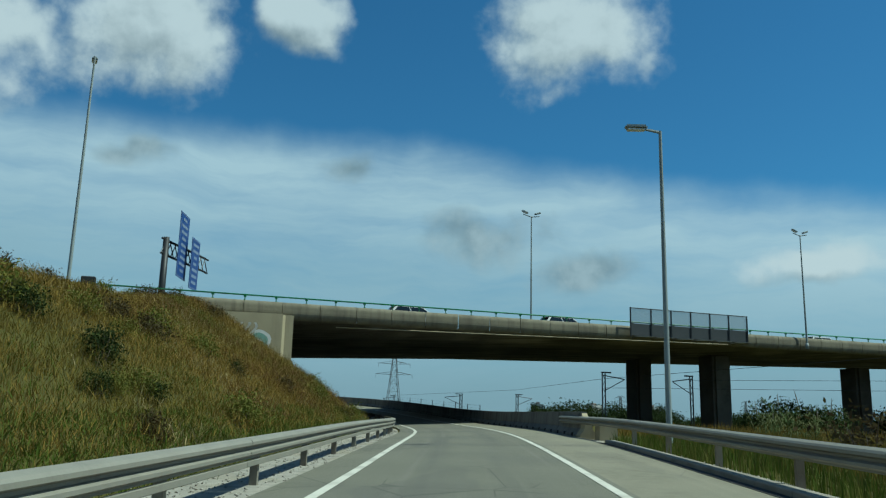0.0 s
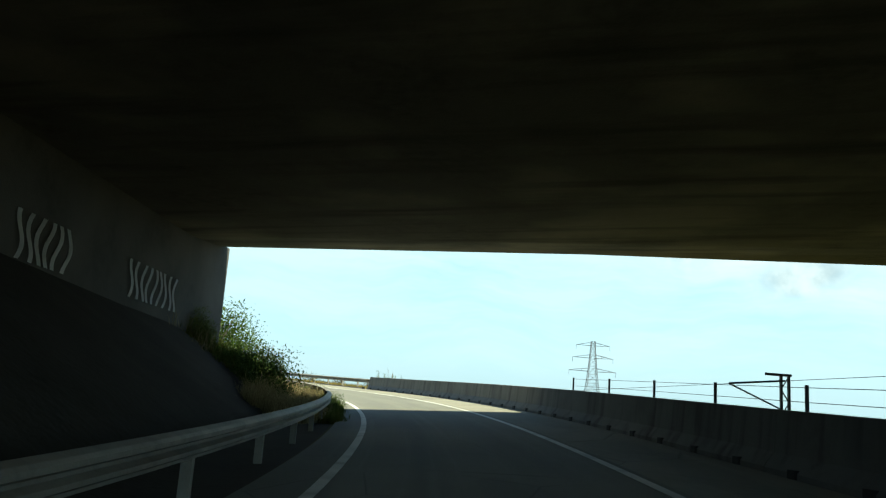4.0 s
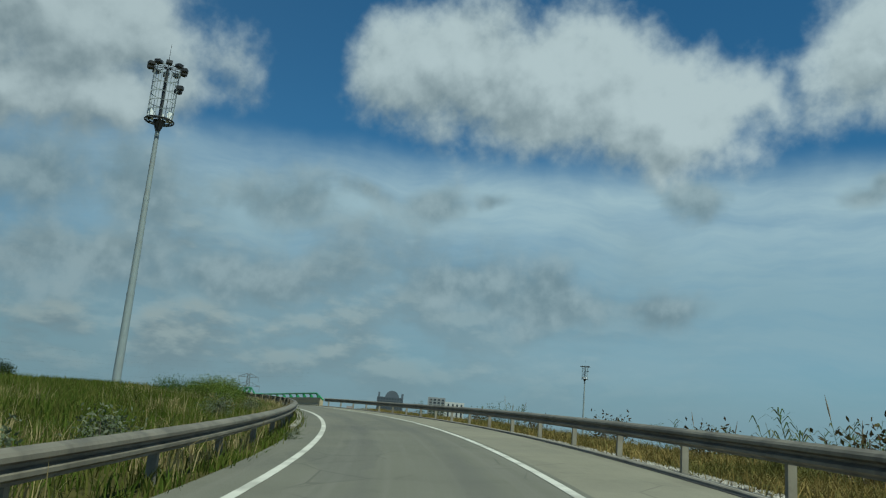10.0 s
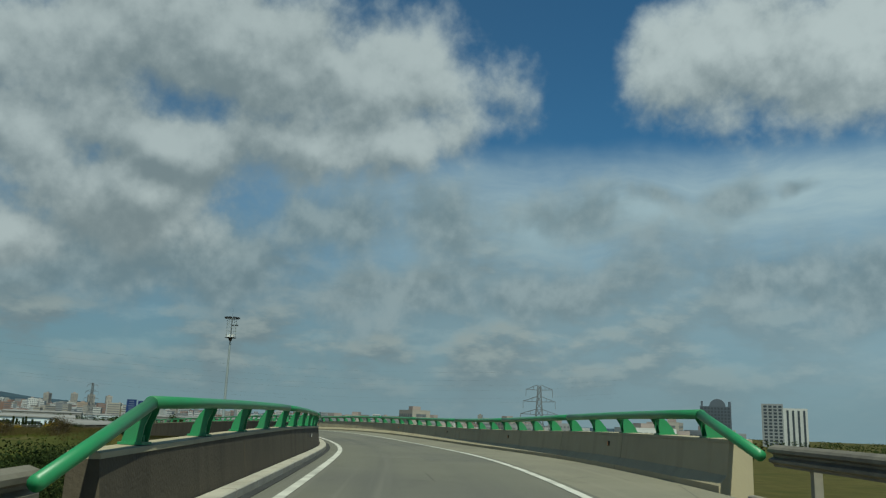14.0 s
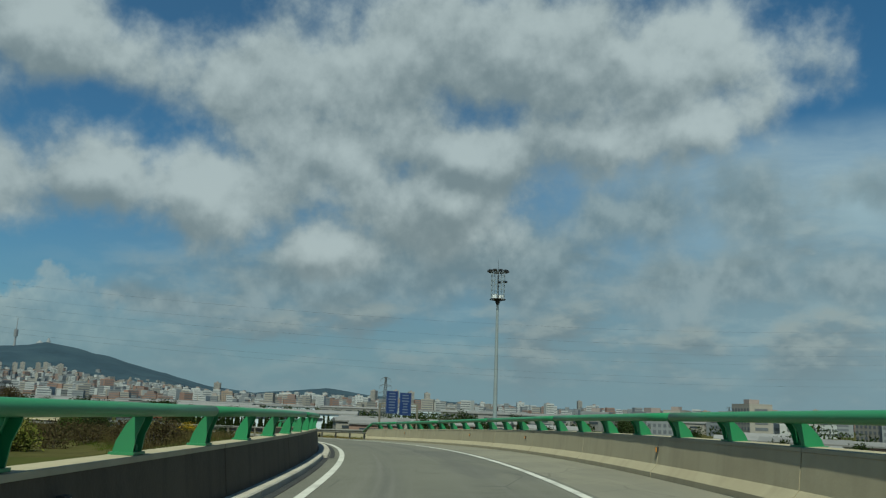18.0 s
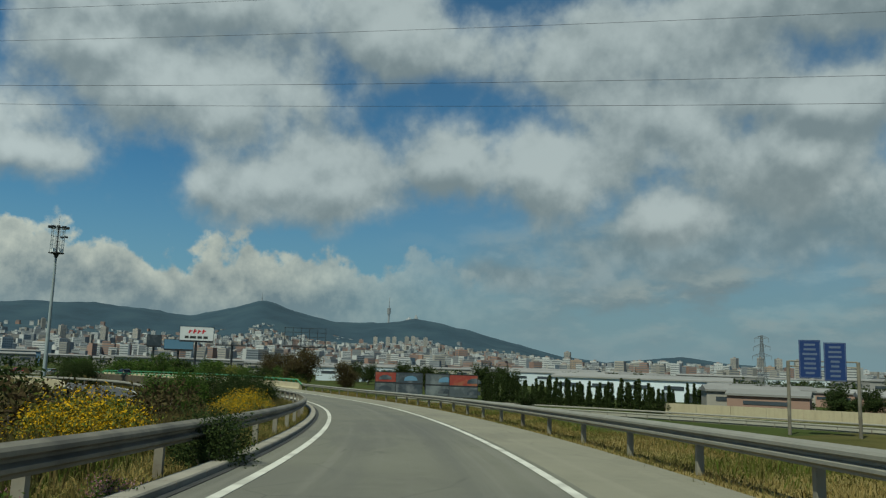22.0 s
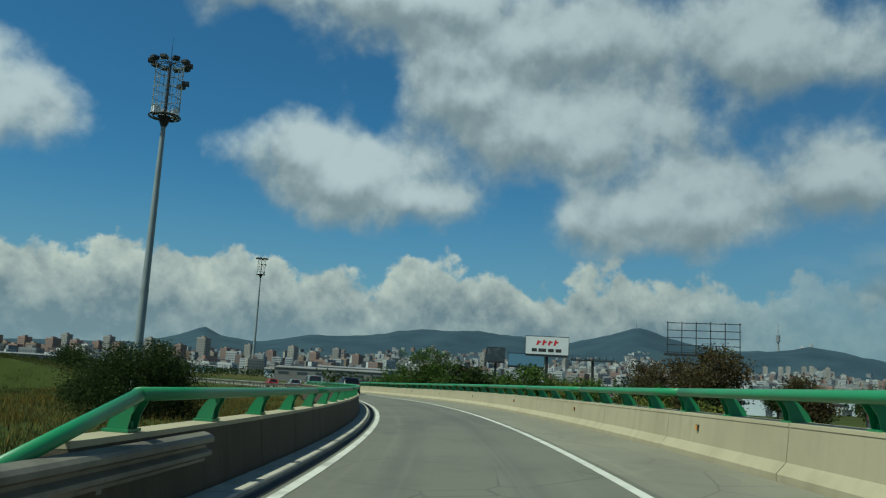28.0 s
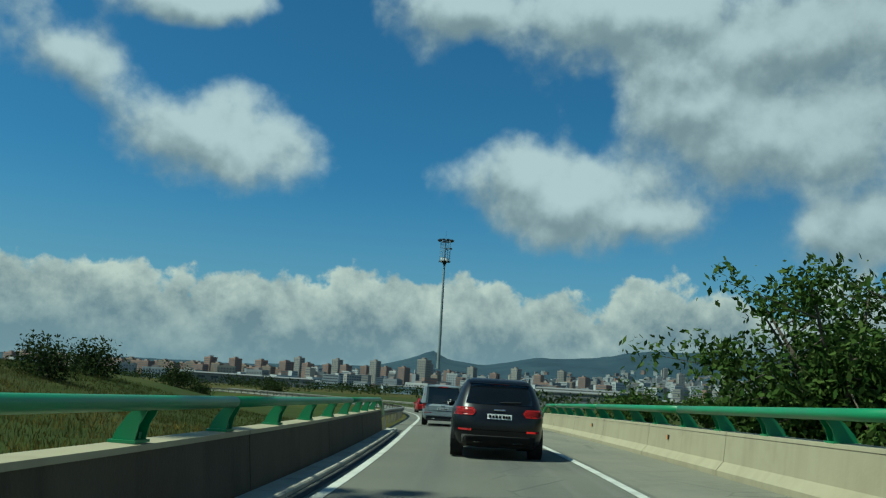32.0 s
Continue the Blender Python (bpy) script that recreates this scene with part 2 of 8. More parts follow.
# ---- materials ----
def material(name, colour, rough=0.8, metal=0.0, vary=0.25, scale=6.0, bump=0.3, bump_scale=60.0, dirt=None, dirt_amount=0.5, dirt_scale=0.6, spec=0.3, per_object=0.0, translucent=0.0, island=None, island_lo=0.2, island_hi=0.8, streak=None, streak_amount=0.6, streak_scale=(2.5, 2.5, 0.22)):
    """A procedural surface: base colour varied at two scales, stains, bump."""
    m = bpy.data.materials.new(name)
    m.use_nodes = True
    nt = m.node_tree
    b = nt.nodes["Principled BSDF"]
    b.inputs["Roughness"].default_value, b.inputs["Metallic"].default_value = rough, metal
    b.inputs["Specular IOR Level"].default_value = spec
    co = nt.nodes.new("ShaderNodeTexCoord")
    geo = nt.nodes.new("ShaderNodeNewGeometry")

    def noise_of(sc, detail=4.0):
        n = nt.nodes.new("ShaderNodeTexNoise")
        n.inputs["Scale"].default_value, n.inputs["Detail"].default_value = sc, detail
        nt.links.new(geo.outputs["Position"], n.inputs["Vector"])
        return n.outputs["Fac"]

    def mix(fac, a, c):
        n = nt.nodes.new("ShaderNodeMix")
        n.data_type = "RGBA"
        for i, v in ((0, fac), (6, a), (7, c)):
            if isinstance(v, (int, float, tuple)):
                n.inputs[i].default_value = v if not isinstance(v, tuple) else (*v[:3], 1)
            else:
                nt.links.new(v, n.inputs[i])
        return n.outputs[2]

    def ramp(fac, lo, hi):
        n = nt.nodes.new("ShaderNodeMapRange")
        n.inputs[1].default_value, n.inputs[2].default_value = lo, hi
        nt.links.new(fac, n.inputs[0])
        return n.outputs[0]

    dark = tuple(c * (1 - vary) for c in colour)
    light = tuple(min(1, c * (1 + vary)) for c in colour)
    out = mix(ramp(noise_of(scale), 0.35, 0.65), dark, light)
    out = mix(ramp(noise_of(scale * 7.3, 2.0), 0.3, 0.7), out, tuple(min(1, c * (1 + vary * 0.3)) for c in colour))
    if dirt:
        k = nt.nodes.new("ShaderNodeMath")
        k.operation = "MULTIPLY"
        k.inputs[1].default_value = dirt_amount
        nt.links.new(ramp(noise_of(dirt_scale, 6.0), 0.48, 0.68), k.inputs[0])
        out = mix(k.outputs[0], out, dirt)
    if streak:
        sc = nt.nodes.new("ShaderNodeVectorMath")
        sc.operation = "MULTIPLY"
        sc.inputs[1].default_value = streak_scale
        nt.links.new(geo.outputs["Position"], sc.inputs[0])
        sn = nt.nodes.new("ShaderNodeTexNoise")
        sn.inputs["Scale"].default_value, sn.inputs["Detail"].default_value = 1.0, 5.0
        nt.links.new(sc.outputs[0], sn.inputs["Vector"])
        k2 = nt.nodes.new("ShaderNodeMath")
        k2.operation = "MULTIPLY"
        k2.inputs[1].default_value = streak_amount
        nt.links.new(ramp(sn.outputs["Fac"], 0.50, 0.70), k2.inputs[0])
        out = mix(k2.outputs[0], out, streak)
    if island:
        mr = nt.nodes.new("ShaderNodeMapRange")
        mr.inputs[1].default_value, mr.inputs[2].default_value = island_lo, island_hi
        nt.links.new(geo.outputs["Random Per Island"], mr.inputs[0])
        out = mix(mr.outputs[0], out, island)
    if per_object:
        oi = nt.nodes.new("ShaderNodeObjectInfo")
        hs = nt.nodes.new("ShaderNodeHueSaturation")
        mr = nt.nodes.new("ShaderNodeMapRange")
        mr.inputs[3].default_value, mr.inputs[4].default_value = 1 - per_object, 1 + per_object
        nt.links.new(oi.outputs["Random"], mr.inputs[0])
        nt.links.new(mr.outputs[0], hs.inputs["Value"])
        nt.links.new(out, hs.inputs["Color"])
        out = hs.outputs[0]
    nt.links.new(out, b.inputs["Base Color"])
    if bump:
        bn = nt.nodes.new("ShaderNodeBump")
        bn.inputs["Strength"].default_value, bn.inputs["Distance"].default_value = bump, 0.02
        nt.links.new(noise_of(bump_scale, 3.0), bn.inputs["Height"])
        nt.links.new(bn.outputs[0], b.inputs["Normal"])
    if translucent:
        tr = nt.nodes.new("ShaderNodeBsdfTranslucent")
        ms = nt.nodes.new("ShaderNodeMixShader")
        ms.inputs[0].default_value = translucent
        nt.links.new(out, tr.inputs["Color"])
        nt.links.new(b.outputs[0], ms.inputs[1])
        nt.links.new(tr.outputs[0], ms.inputs[2])
        nt.links.new(ms.outputs[0], nt.nodes["Material Output"].inputs["Surface"])
    return m


ASPHALT = material("asphalt", (0.136, 0.132, 0.103), 0.9, vary=0.12, scale=0.35, bump=0.5, bump_scale=90, dirt=(0.104, 0.101, 0.088), dirt_amount=0.7, dirt_scale=0.15)
SHOULDER = material("shoulder_asphalt", (0.190, 0.178, 0.132), 0.92, vary=0.14, scale=0.5, bump=0.5, bump_scale=70, dirt=(0.150, 0.140, 0.110), dirt_amount=0.6, dirt_scale=0.22)


def worn_road(m, dark, light):
    """Wheel tracks, oil line, patches and fine cracks, by the road's own across and along."""
    nt = m.node_tree
    b = nt.nodes["Principled BSDF"]
    base = b.inputs["Base Color"].links[0].from_socket
    at = nt.nodes.new("ShaderNodeAttribute")
    at.attribute_name = "lane"
    sep = nt.nodes.new("ShaderNodeSeparateXYZ")
    nt.links.new(at.outputs["Vector"], sep.inputs[0])

    def op(kind, *vals):
        n = nt.nodes.new("ShaderNodeMath")
        n.operation = kind
        for i, v in enumerate(vals):
            if isinstance(v, (int, float)):
                n.inputs[i].default_value = v
            else:
                nt.links.new(v, n.inputs[i])
        return n.outputs[0]

    def stretched(sa, sd, detail):
        v = nt.nodes.new("ShaderNodeVectorMath")
        v.operation = "MULTIPLY"
        v.inputs[1].default_value = (sa, sd, 0.0)
        nt.links.new(at.outputs["Vector"], v.inputs[0])
        n = nt.nodes.new("ShaderNodeTexNoise")
        n.inputs["Scale"].default_value, n.inputs["Detail"].default_value = 1.0, detail
        nt.links.new(v.outputs[0], n.inputs["Vector"])
        return n.outputs["Fac"], v.outputs[0]

    def soft(x, lo, hi):
        n = nt.nodes.new("ShaderNodeMapRange")
        n.interpolation_type = "SMOOTHSTEP"
        n.inputs[1].default_value, n.inputs[2].default_value = lo, hi
        nt.links.new(x, n.inputs[0])
        return n.outputs[0]

    def blend(fac, a, c):
        n = nt.nodes.new("ShaderNodeMix")
        n.data_type = "RGBA"
        nt.links.new(fac, n.inputs[0])
        nt.links.new(a, n.inputs[6])
        n.inputs[7].default_value = (*c, 1)
        return n.outputs[2]

    track = soft(op("ABSOLUTE", op("SUBTRACT", op("ABSOLUTE", sep.outputs[1]), 0.85)), 0.55, 0.05)
    long_n, _ = stretched(0.06, 1.6, 5.0)
    out = blend(op("MULTIPLY", op("MULTIPLY", track, soft(long_n, 0.3, 0.65)), 0.55), base, dark)
    streak_n, _ = stretched(0.03, 3.5, 4.0)
    out = blend(op("MULTIPLY", soft(streak_n, 0.52, 0.72), 0.5), out, light)
    patch_n, _ = stretched(0.11, 0.45, 3.0)
    out = blend(op("MULTIPLY", soft(patch_n, 0.60, 0.63), 0.35), out, dark)
    _, cv = stretched(0.55, 0.8, 2.0)
    vo = nt.nodes.new("ShaderNodeTexVoronoi")
    vo.feature = "DISTANCE_TO_EDGE"
    vo.inputs["Scale"].default_value = 0.7
    nt.links.new(cv, vo.inputs["Vector"])
    crack = op("MULTIPLY", soft(vo.outputs["Distance"], 0.012, 0.003), soft(patch_n, 0.48, 0.56))
    out = blend(op("MULTIPLY", crack, 0.42), out, tuple(v * 0.45 for v in dark))
    nt.links.new(out, b.inputs["Base Color"])


worn_road(ASPHALT, (0.096, 0.094, 0.083), (0.172, 0.164, 0.136))
worn_road(SHOULDER, (0.142, 0.132, 0.104), (0.225, 0.210, 0.160))
DARK_ASPHALT = material("dark_asphalt", (0.055, 0.055, 0.056), 0.9, vary=0.12, scale=0.4, bump=0.4, bump_scale=90)
PAINT_WHITE = material("road_paint", (0.52, 0.505, 0.44), 0.75, vary=0.10, scale=1.5, dirt=(0.27, 0.26, 0.22), dirt_amount=0.75, dirt_scale=1.2)
CONCRETE = material("concrete", (0.345, 0.302, 0.198), 0.9, vary=0.10, scale=0.5, bump=0.12, bump_scale=18, dirt=(0.23, 0.192, 0.122), dirt_amount=0.4, dirt_scale=0.5, streak=(0.17, 0.142, 0.094), streak_amount=0.22)
# stained concrete with the inner parapets' shade put into the base colour
SHADED_CONCRETE = material("shaded_concrete", (0.072, 0.060, 0.041), 0.9, vary=0.15, scale=0.8, bump=0.4, bump_scale=25, dirt=(0.062, 0.050, 0.034), dirt_amount=0.6, dirt_scale=0.5, streak=(0.046, 0.037, 0.026), streak_amount=0.7)
GREY_CONCRETE = material("grey_concrete", (0.14, 0.136, 0.122), 0.9, vary=0.14, scale=0.9, bump=0.4, bump_scale=25, dirt=(0.08, 0.08, 0.075), dirt_amount=0.6, dirt_scale=0.6, streak=(0.055, 0.052, 0.047), streak_amount=0.75)
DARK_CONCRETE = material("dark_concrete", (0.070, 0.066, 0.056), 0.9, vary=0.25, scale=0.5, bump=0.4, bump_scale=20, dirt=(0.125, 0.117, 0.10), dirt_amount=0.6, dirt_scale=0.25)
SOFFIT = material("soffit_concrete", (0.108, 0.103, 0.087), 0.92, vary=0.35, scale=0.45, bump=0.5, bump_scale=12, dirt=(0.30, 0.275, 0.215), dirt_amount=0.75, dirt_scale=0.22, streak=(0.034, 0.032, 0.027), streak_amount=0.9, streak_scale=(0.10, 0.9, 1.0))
GALVANISED = material("galvanised_steel", (0.22, 0.212, 0.178), 0.62, 0.2, vary=0.12, scale=2.0, bump=0.1, bump_scale=30, dirt=(0.20, 0.18, 0.15), dirt_amount=0.5, dirt_scale=0.8)
WEATHERED_STEEL = material("weathered_steel", (0.175, 0.158, 0.122), 0.6, 0.15, vary=0.2, scale=1.5, bump=0.15, bump_scale=25, dirt=(0.095, 0.085, 0.066), dirt_amount=0.7, dirt_scale=0.7, streak=(0.075, 0.068, 0.054), streak_amount=0.6)
POST_STEEL = material("post_steel", (0.21, 0.195, 0.155), 0.65, 0.1, vary=0.2, scale=3.0, bump=0.1, dirt=(0.10, 0.07, 0.045), dirt_amount=0.6)
GREEN_PAINT = material("green_paint", (0.034, 0.195, 0.072), 0.42, 0.0, vary=0.08, scale=1.0, bump=0.05, dirt=(0.05, 0.15, 0.07), dirt_amount=0.5, dirt_scale=0.9, spec=0.5)
EARTH = material("grass_ground", (0.066, 0.060, 0.019), 0.95, vary=0.35, scale=0.25, bump=0.8, bump_scale=6, dirt=(0.048, 0.050, 0.014), dirt_amount=0.8, dirt_scale=0.07, spec=0.05)
GRAVEL = material("gravel", (0.26, 0.245, 0.21), 0.95, vary=0.3, scale=4.0, bump=0.8, bump_scale=30, dirt=(0.2, 0.17, 0.1), dirt_amount=0.5, dirt_scale=0.8)
VERGE = material("dry_verge", (0.175, 0.135, 0.050), 0.95, vary=0.3, scale=0.9, bump=0.8, bump_scale=8, dirt=(0.085, 0.085, 0.026), dirt_amount=0.8, dirt_scale=0.5, spec=0.05)
# bare soil, its colour darkened for the shade under the overpass
SHADED_SOIL = material("shaded_bare_soil", (0.038, 0.033, 0.025), 0.95, vary=0.3, scale=0.7, bump=0.8, bump_scale=7, dirt=(0.032, 0.027, 0.020), dirt_amount=0.7, dirt_scale=0.4, spec=0.05)
# pale soil, its colour raised for the sunlit patch before that shade
PALE_SOIL = material("pale_soil", (0.34, 0.28, 0.17), 0.95, vary=0.25, scale=0.9, bump=0.8, bump_scale=7, dirt=(0.17, 0.14, 0.075), dirt_amount=0.7, dirt_scale=0.5, spec=0.05)
FIELD = material("green_field", (0.037, 0.048, 0.012), 0.95, vary=0.35, scale=0.12, bump=0.8, bump_scale=5, dirt=(0.064, 0.060, 0.020), dirt_amount=0.7, dirt_scale=0.05, spec=0.05)

GUTTER = material("gutter_dark", (0.035, 0.035, 0.034), 0.9, vary=0.3, scale=2.0)
KERB_PALE = material("pale_kerb_concrete", (0.36, 0.335, 0.275), 0.9, vary=0.15, scale=1.2, bump=0.4, bump_scale=25, dirt=(0.22, 0.2, 0.16), dirt_amount=0.5, dirt_scale=1.3)
KERB = material("kerb_concrete", (0.24, 0.22, 0.18), 0.9, vary=0.15, scale=1.2, bump=0.4, bump_scale=25, dirt=(0.13, 0.115, 0.09), dirt_amount=0.6, dirt_scale=1.0)

# ---- alignment of the ramp: station, heading, slope in per cent, bank in degrees ----
STATIONS = [
    (-40, -2.4, 1.2, 0.2),
    (0, -2.33, 1.24, 0.34),
    (17, -1.33, 1.91, 0.71),
    (34, -0.07, 0.66, 1.58),
    (55, 5.75, 0.57, 2.29),
    (75, 14.17, 3.36, 2.2),
    (94, 20.22, 3.89, 3.29),
    (127, 34.67, 3.16, 3.35),
    (160, 45.44, 3.74, 3.2),
    (190, 55.84, 3.67, 2.72),
    (221, 64.83, 2.66, 1.62),
    (245, 73.35, 2.09, 1.06),
    (264, 77.76, -0.51, 0.78),
    (289, 86.18, 0.68, 0.83),
    (323, 96.92, -1.27, 1.39),
    (357, 109.48, -3.17, 0.42),
    (391, 121.3, -2.88, 0.32),
    (425, 128.38, -2.42, 1.09),
    (450, 135.04, -1.8, 1.1),
    (476, 140.42, -1.01, 1.89),
    (510, 148.08, -0.63, 2.18),
    (544, 155.5, -1.04, 1.89),
    (565, 158.83, -0.88, 1.06),
    (590, 159.67, -1.61, 0.63),
    (640, 167, -1.2, 0.6),
    (720, 188, -0.6, 0.6),
    (800, 205, 0, 0.4),
]


def hermite(x, y, q):
    d = np.diff(y) / np.diff(x)
    m = np.r_[d[0], (d[1:] * np.diff(x)[:-1] + d[:-1] * np.diff(x)[1:]) / (x[2:] - x[:-2]), d[-1]]
    i = np.clip(np.searchsorted(x, q) - 1, 0, len(x) - 2)
    h = x[i + 1] - x[i]
    u = (q - x[i]) / h
    return (2 * u**3 - 3 * u**2 + 1) * y[i] + (u**3 - 2 * u**2 + u) * h * m[i] + (3 * u**2 - 2 * u**3) * y[i + 1] + (u**3 - u**2) * h * m[i + 1]


STN = np.array(STATIONS)
SS = np.arange(-40, 801, 1.0)
HEAD = np.radians(hermite(STN[:, 0], STN[:, 1], SS))
SLOPE = hermite(STN[:, 0], STN[:, 2], SS) / 100
BANK = np.radians(hermite(STN[:, 0], STN[:, 3], SS))


def running(a):
    c = np.r_[0, np.cumsum((a[1:] + a[:-1]) / 2)]
    return c - c[40]


RX, RY, RZ = running(-np.sin(HEAD)), running(np.cos(HEAD)), running(SLOPE)


def road_at(s, d=0.0, h=0.0):
    """World place at station s, d metres to the right of the driving line, h above the road."""
    a = np.interp(s, SS, HEAD)
    b = np.interp(s, SS, BANK)
    return Vector((np.interp(s, SS, RX) + d * math.cos(a), np.interp(s, SS, RY) + d * math.sin(a), np.interp(s, SS, RZ) + max(-6, min(6, d)) * math.tan(b) + h))


def road_head(s):
    return float(np.interp(s, SS, HEAD))


def road_pose(s, d=0.0, h=0.0, turn=0.0):
    return Matrix.Translation(road_at(s, d, h)) @ Matrix.Rotation(road_head(s) + radians(turn), 4, "Z")


def finish(bm, name, mat, smooth=False):
    me = bpy.data.meshes.new(name)
    bmesh.ops.recalc_face_normals(bm, faces=bm.faces)
    bm.to_mesh(me)
    bm.free()
    for m in mat if isinstance(mat, (list, tuple)) else [mat]:
        me.materials.append(m)
    if smooth:
        me.polygons.foreach_set("use_smooth", [True] * len(me.polygons))
    return me


def part(name, bm, mat, parent=None, label="", smooth=False):
    ob = new(name, finish(bm, name, mat, smooth))
    ob.parent = parent
    return tagged(ob, label)


def thing(name, label, category, m=None, group="", kind=""):
    ob = new(name)
    if m is not None:
        ob.matrix_basis = m
    return tagged(ob, label, category, group, kind)


def sweep(bm, profile, s0, s1, step=2.0, closed=True, caps=True, taper=None):
    """A profile of (d, h) pairs run along the road from s0 to s1."""
    n = max(1, int(round(abs(s1 - s0) / step)))
    rings = []
    for i in range(n + 1):
        s = s0 + (s1 - s0) * i / n
        k = taper(s) if taper else 1.0
        rings.append([bm.verts.new(road_at(s, d, h * k)) for d, h in (profile(s) if callable(profile) else profile)])
    for a, b in zip(rings, rings[1:]):
        for j in range(len(a) if closed else len(a) - 1):
            q = (j + 1) % len(a)
            bm.faces.new((a[j], a[q], b[q], b[j]))
    if closed and caps:
        bm.faces.new(rings[0])
        bm.faces.new(rings[-1][::-1])
    return bm


def box(bm, x0, y0, z0, x1, y1, z1, m=None):
    vs = [bm.verts.new((x, y, z)) for z in (z0, z1) for y in (y0, y1) for x in (x0, x1)]
    for f in ((0, 2, 3, 1), (4, 5, 7, 6), (0, 1, 5, 4), (2, 6, 7, 3), (0, 4, 6, 2), (1, 3, 7, 5)):
        bm.faces.new([vs[i] for i in f])
    if m is not None:
        for v in vs:
            v.co = m @ v.co
    return vs


def tube(bm, a, b, r0, r1=None, n=8, caps=True):
    """A tapered rod from a to b."""
    r1 = r0 if r1 is None else r1
    a, b = Vector(a), Vector(b)
    ax = (b - a).normalized()
    u = ax.orthogonal().normalized()
    w = ax.cross(u)
    ra, rb = ([bm.verts.new(p + (u * math.cos(2 * math.pi * i / n) + w * math.sin(2 * math.pi * i / n)) * r) for i in range(n)] for p, r in ((a, r0), (b, r1)))
    for i in range(n):
        bm.faces.new((ra[i], ra[(i + 1) % n], rb[(i + 1) % n], rb[i]))
    if caps:
        bm.faces.new(ra[::-1])
        bm.faces.new(rb)


def prism(bm, outline, axis_a, axis_b, origin, thick):
    """A flat outline of (a, b) pairs in the plane of two axes, given a thickness along their normal."""
    n = Vector(axis_a).cross(Vector(axis_b)).normalized() * thick
    lo = [bm.verts.new(Vector(origin) + Vector(axis_a) * a + Vector(axis_b) * b - n / 2) for a, b in outline]
    hi = [bm.verts.new(v.co + n) for v in lo]
    bm.faces.new(lo[::-1])
    bm.faces.new(hi)
    for i in range(len(lo)):
        j = (i + 1) % len(lo)
        bm.faces.new((lo[i], lo[j], hi[j], hi[i]))


LANE_L, LANE_R, EDGE_L, EDGE_R = -2.08, 2.12, -2.9, 4.45
BRIDGES = ((245.0, 370.0), (482.0, 580.0))

# ---- carriageway and its edge lines ----
road = tagged(part("road", sweep(bmesh.new(), [(EDGE_L, 0), (EDGE_L, -0.35), (LANE_R + 0.2, -0.35), (LANE_R + 0.2, 0)][::-1], -40, 780, 2.0), ASPHALT), "light grey worn concrete-coloured slip road surface", "road", kind="structure")
tagged(part("shoulder", sweep(bmesh.new(), [(LANE_R + 0.2, 0), (LANE_R + 0.2, -0.35), (EDGE_R, -0.35), (EDGE_R, 0)][::-1], -40, 780, 2.0), SHOULDER, road), "paler dusty hard shoulder")
for ob in (road, *road.children):
    me = ob.data
    lane = me.attributes.new("lane", "FLOAT_VECTOR", "POINT")
    across = [LANE_R + 0.2, LANE_R + 0.2, EDGE_L, EDGE_L] if ob == road else [EDGE_R, EDGE_R, LANE_R + 0.2, LANE_R + 0.2]
    flat_list = []
    for i in range(len(me.vertices)):
        flat_list += [-40 + 2.0 * (i // 4), across[i % 4], 0.0]
    lane.data.foreach_set("vector", flat_list)
for d in (LANE_L, LANE_R):
    tagged(part("edge_line", sweep(bmesh.new(), [(d - 0.075, 0.004), (d + 0.075, 0.004), (d + 0.075, 0.008), (d - 0.075, 0.008)], -40, 780, 2.0), PAINT_WHITE, road), "solid white painted edge line")


# expansion joints at the bridge ends and road studs
JOINT = material("joint_dark", (0.03, 0.03, 0.029), 0.85, vary=0.3, scale=3.0, bump=0.3)
for s in (245.3, 369.6, 484.2, 581.5):
    tagged(part("expansion_joint", sweep(bmesh.new(), [(EDGE_L + 0.05, 0.012), (EDGE_R - 0.05, 0.012), (EDGE_R - 0.05, 0.016), (EDGE_L + 0.05, 0.016)], s, s + 0.22, 0.22), JOINT, road), "dark expansion joint across the road")
# ---- ground: banks beside the ramp and the plain round it, one sheet ----
PLAIN = -0.6


def ease(a, b, x):
    u = min(1.0, max(0.0, (x - a) / (b - a)))
    return u * u * (3 - 2 * u)


def left_bank(s):
    """Height of the bank on the inside of the bend above the road."""
    return float(np.interp(s, (-40, 18, 30, 45, 99, 107, 121, 130, 140, 158, 180), (4.5, 4.5, 4.9, 6.9, 7.4, 6.0, 3.3, 1.5, 0.9, 0.5, 0.4)))


def on_bridge(s):
    return max(ease(a - 4, a + 3, s) * (1 - ease(b - 3, b + 4, s)) for a, b in BRIDGES)


# line of the lower slip road inside the bend: station, offset, height
LOWER_S, LOWER_D, LOWER_Z = (425, 450, 472, 486, 502, 520, 545, 580, 740), (-28, -21, -18.5, -20.5, -27, -39, -55, -64, -64), (1.2, 2.2, 2.8, 3.0, 3.0, 2.6, 1.8, 1.2, 1.2)


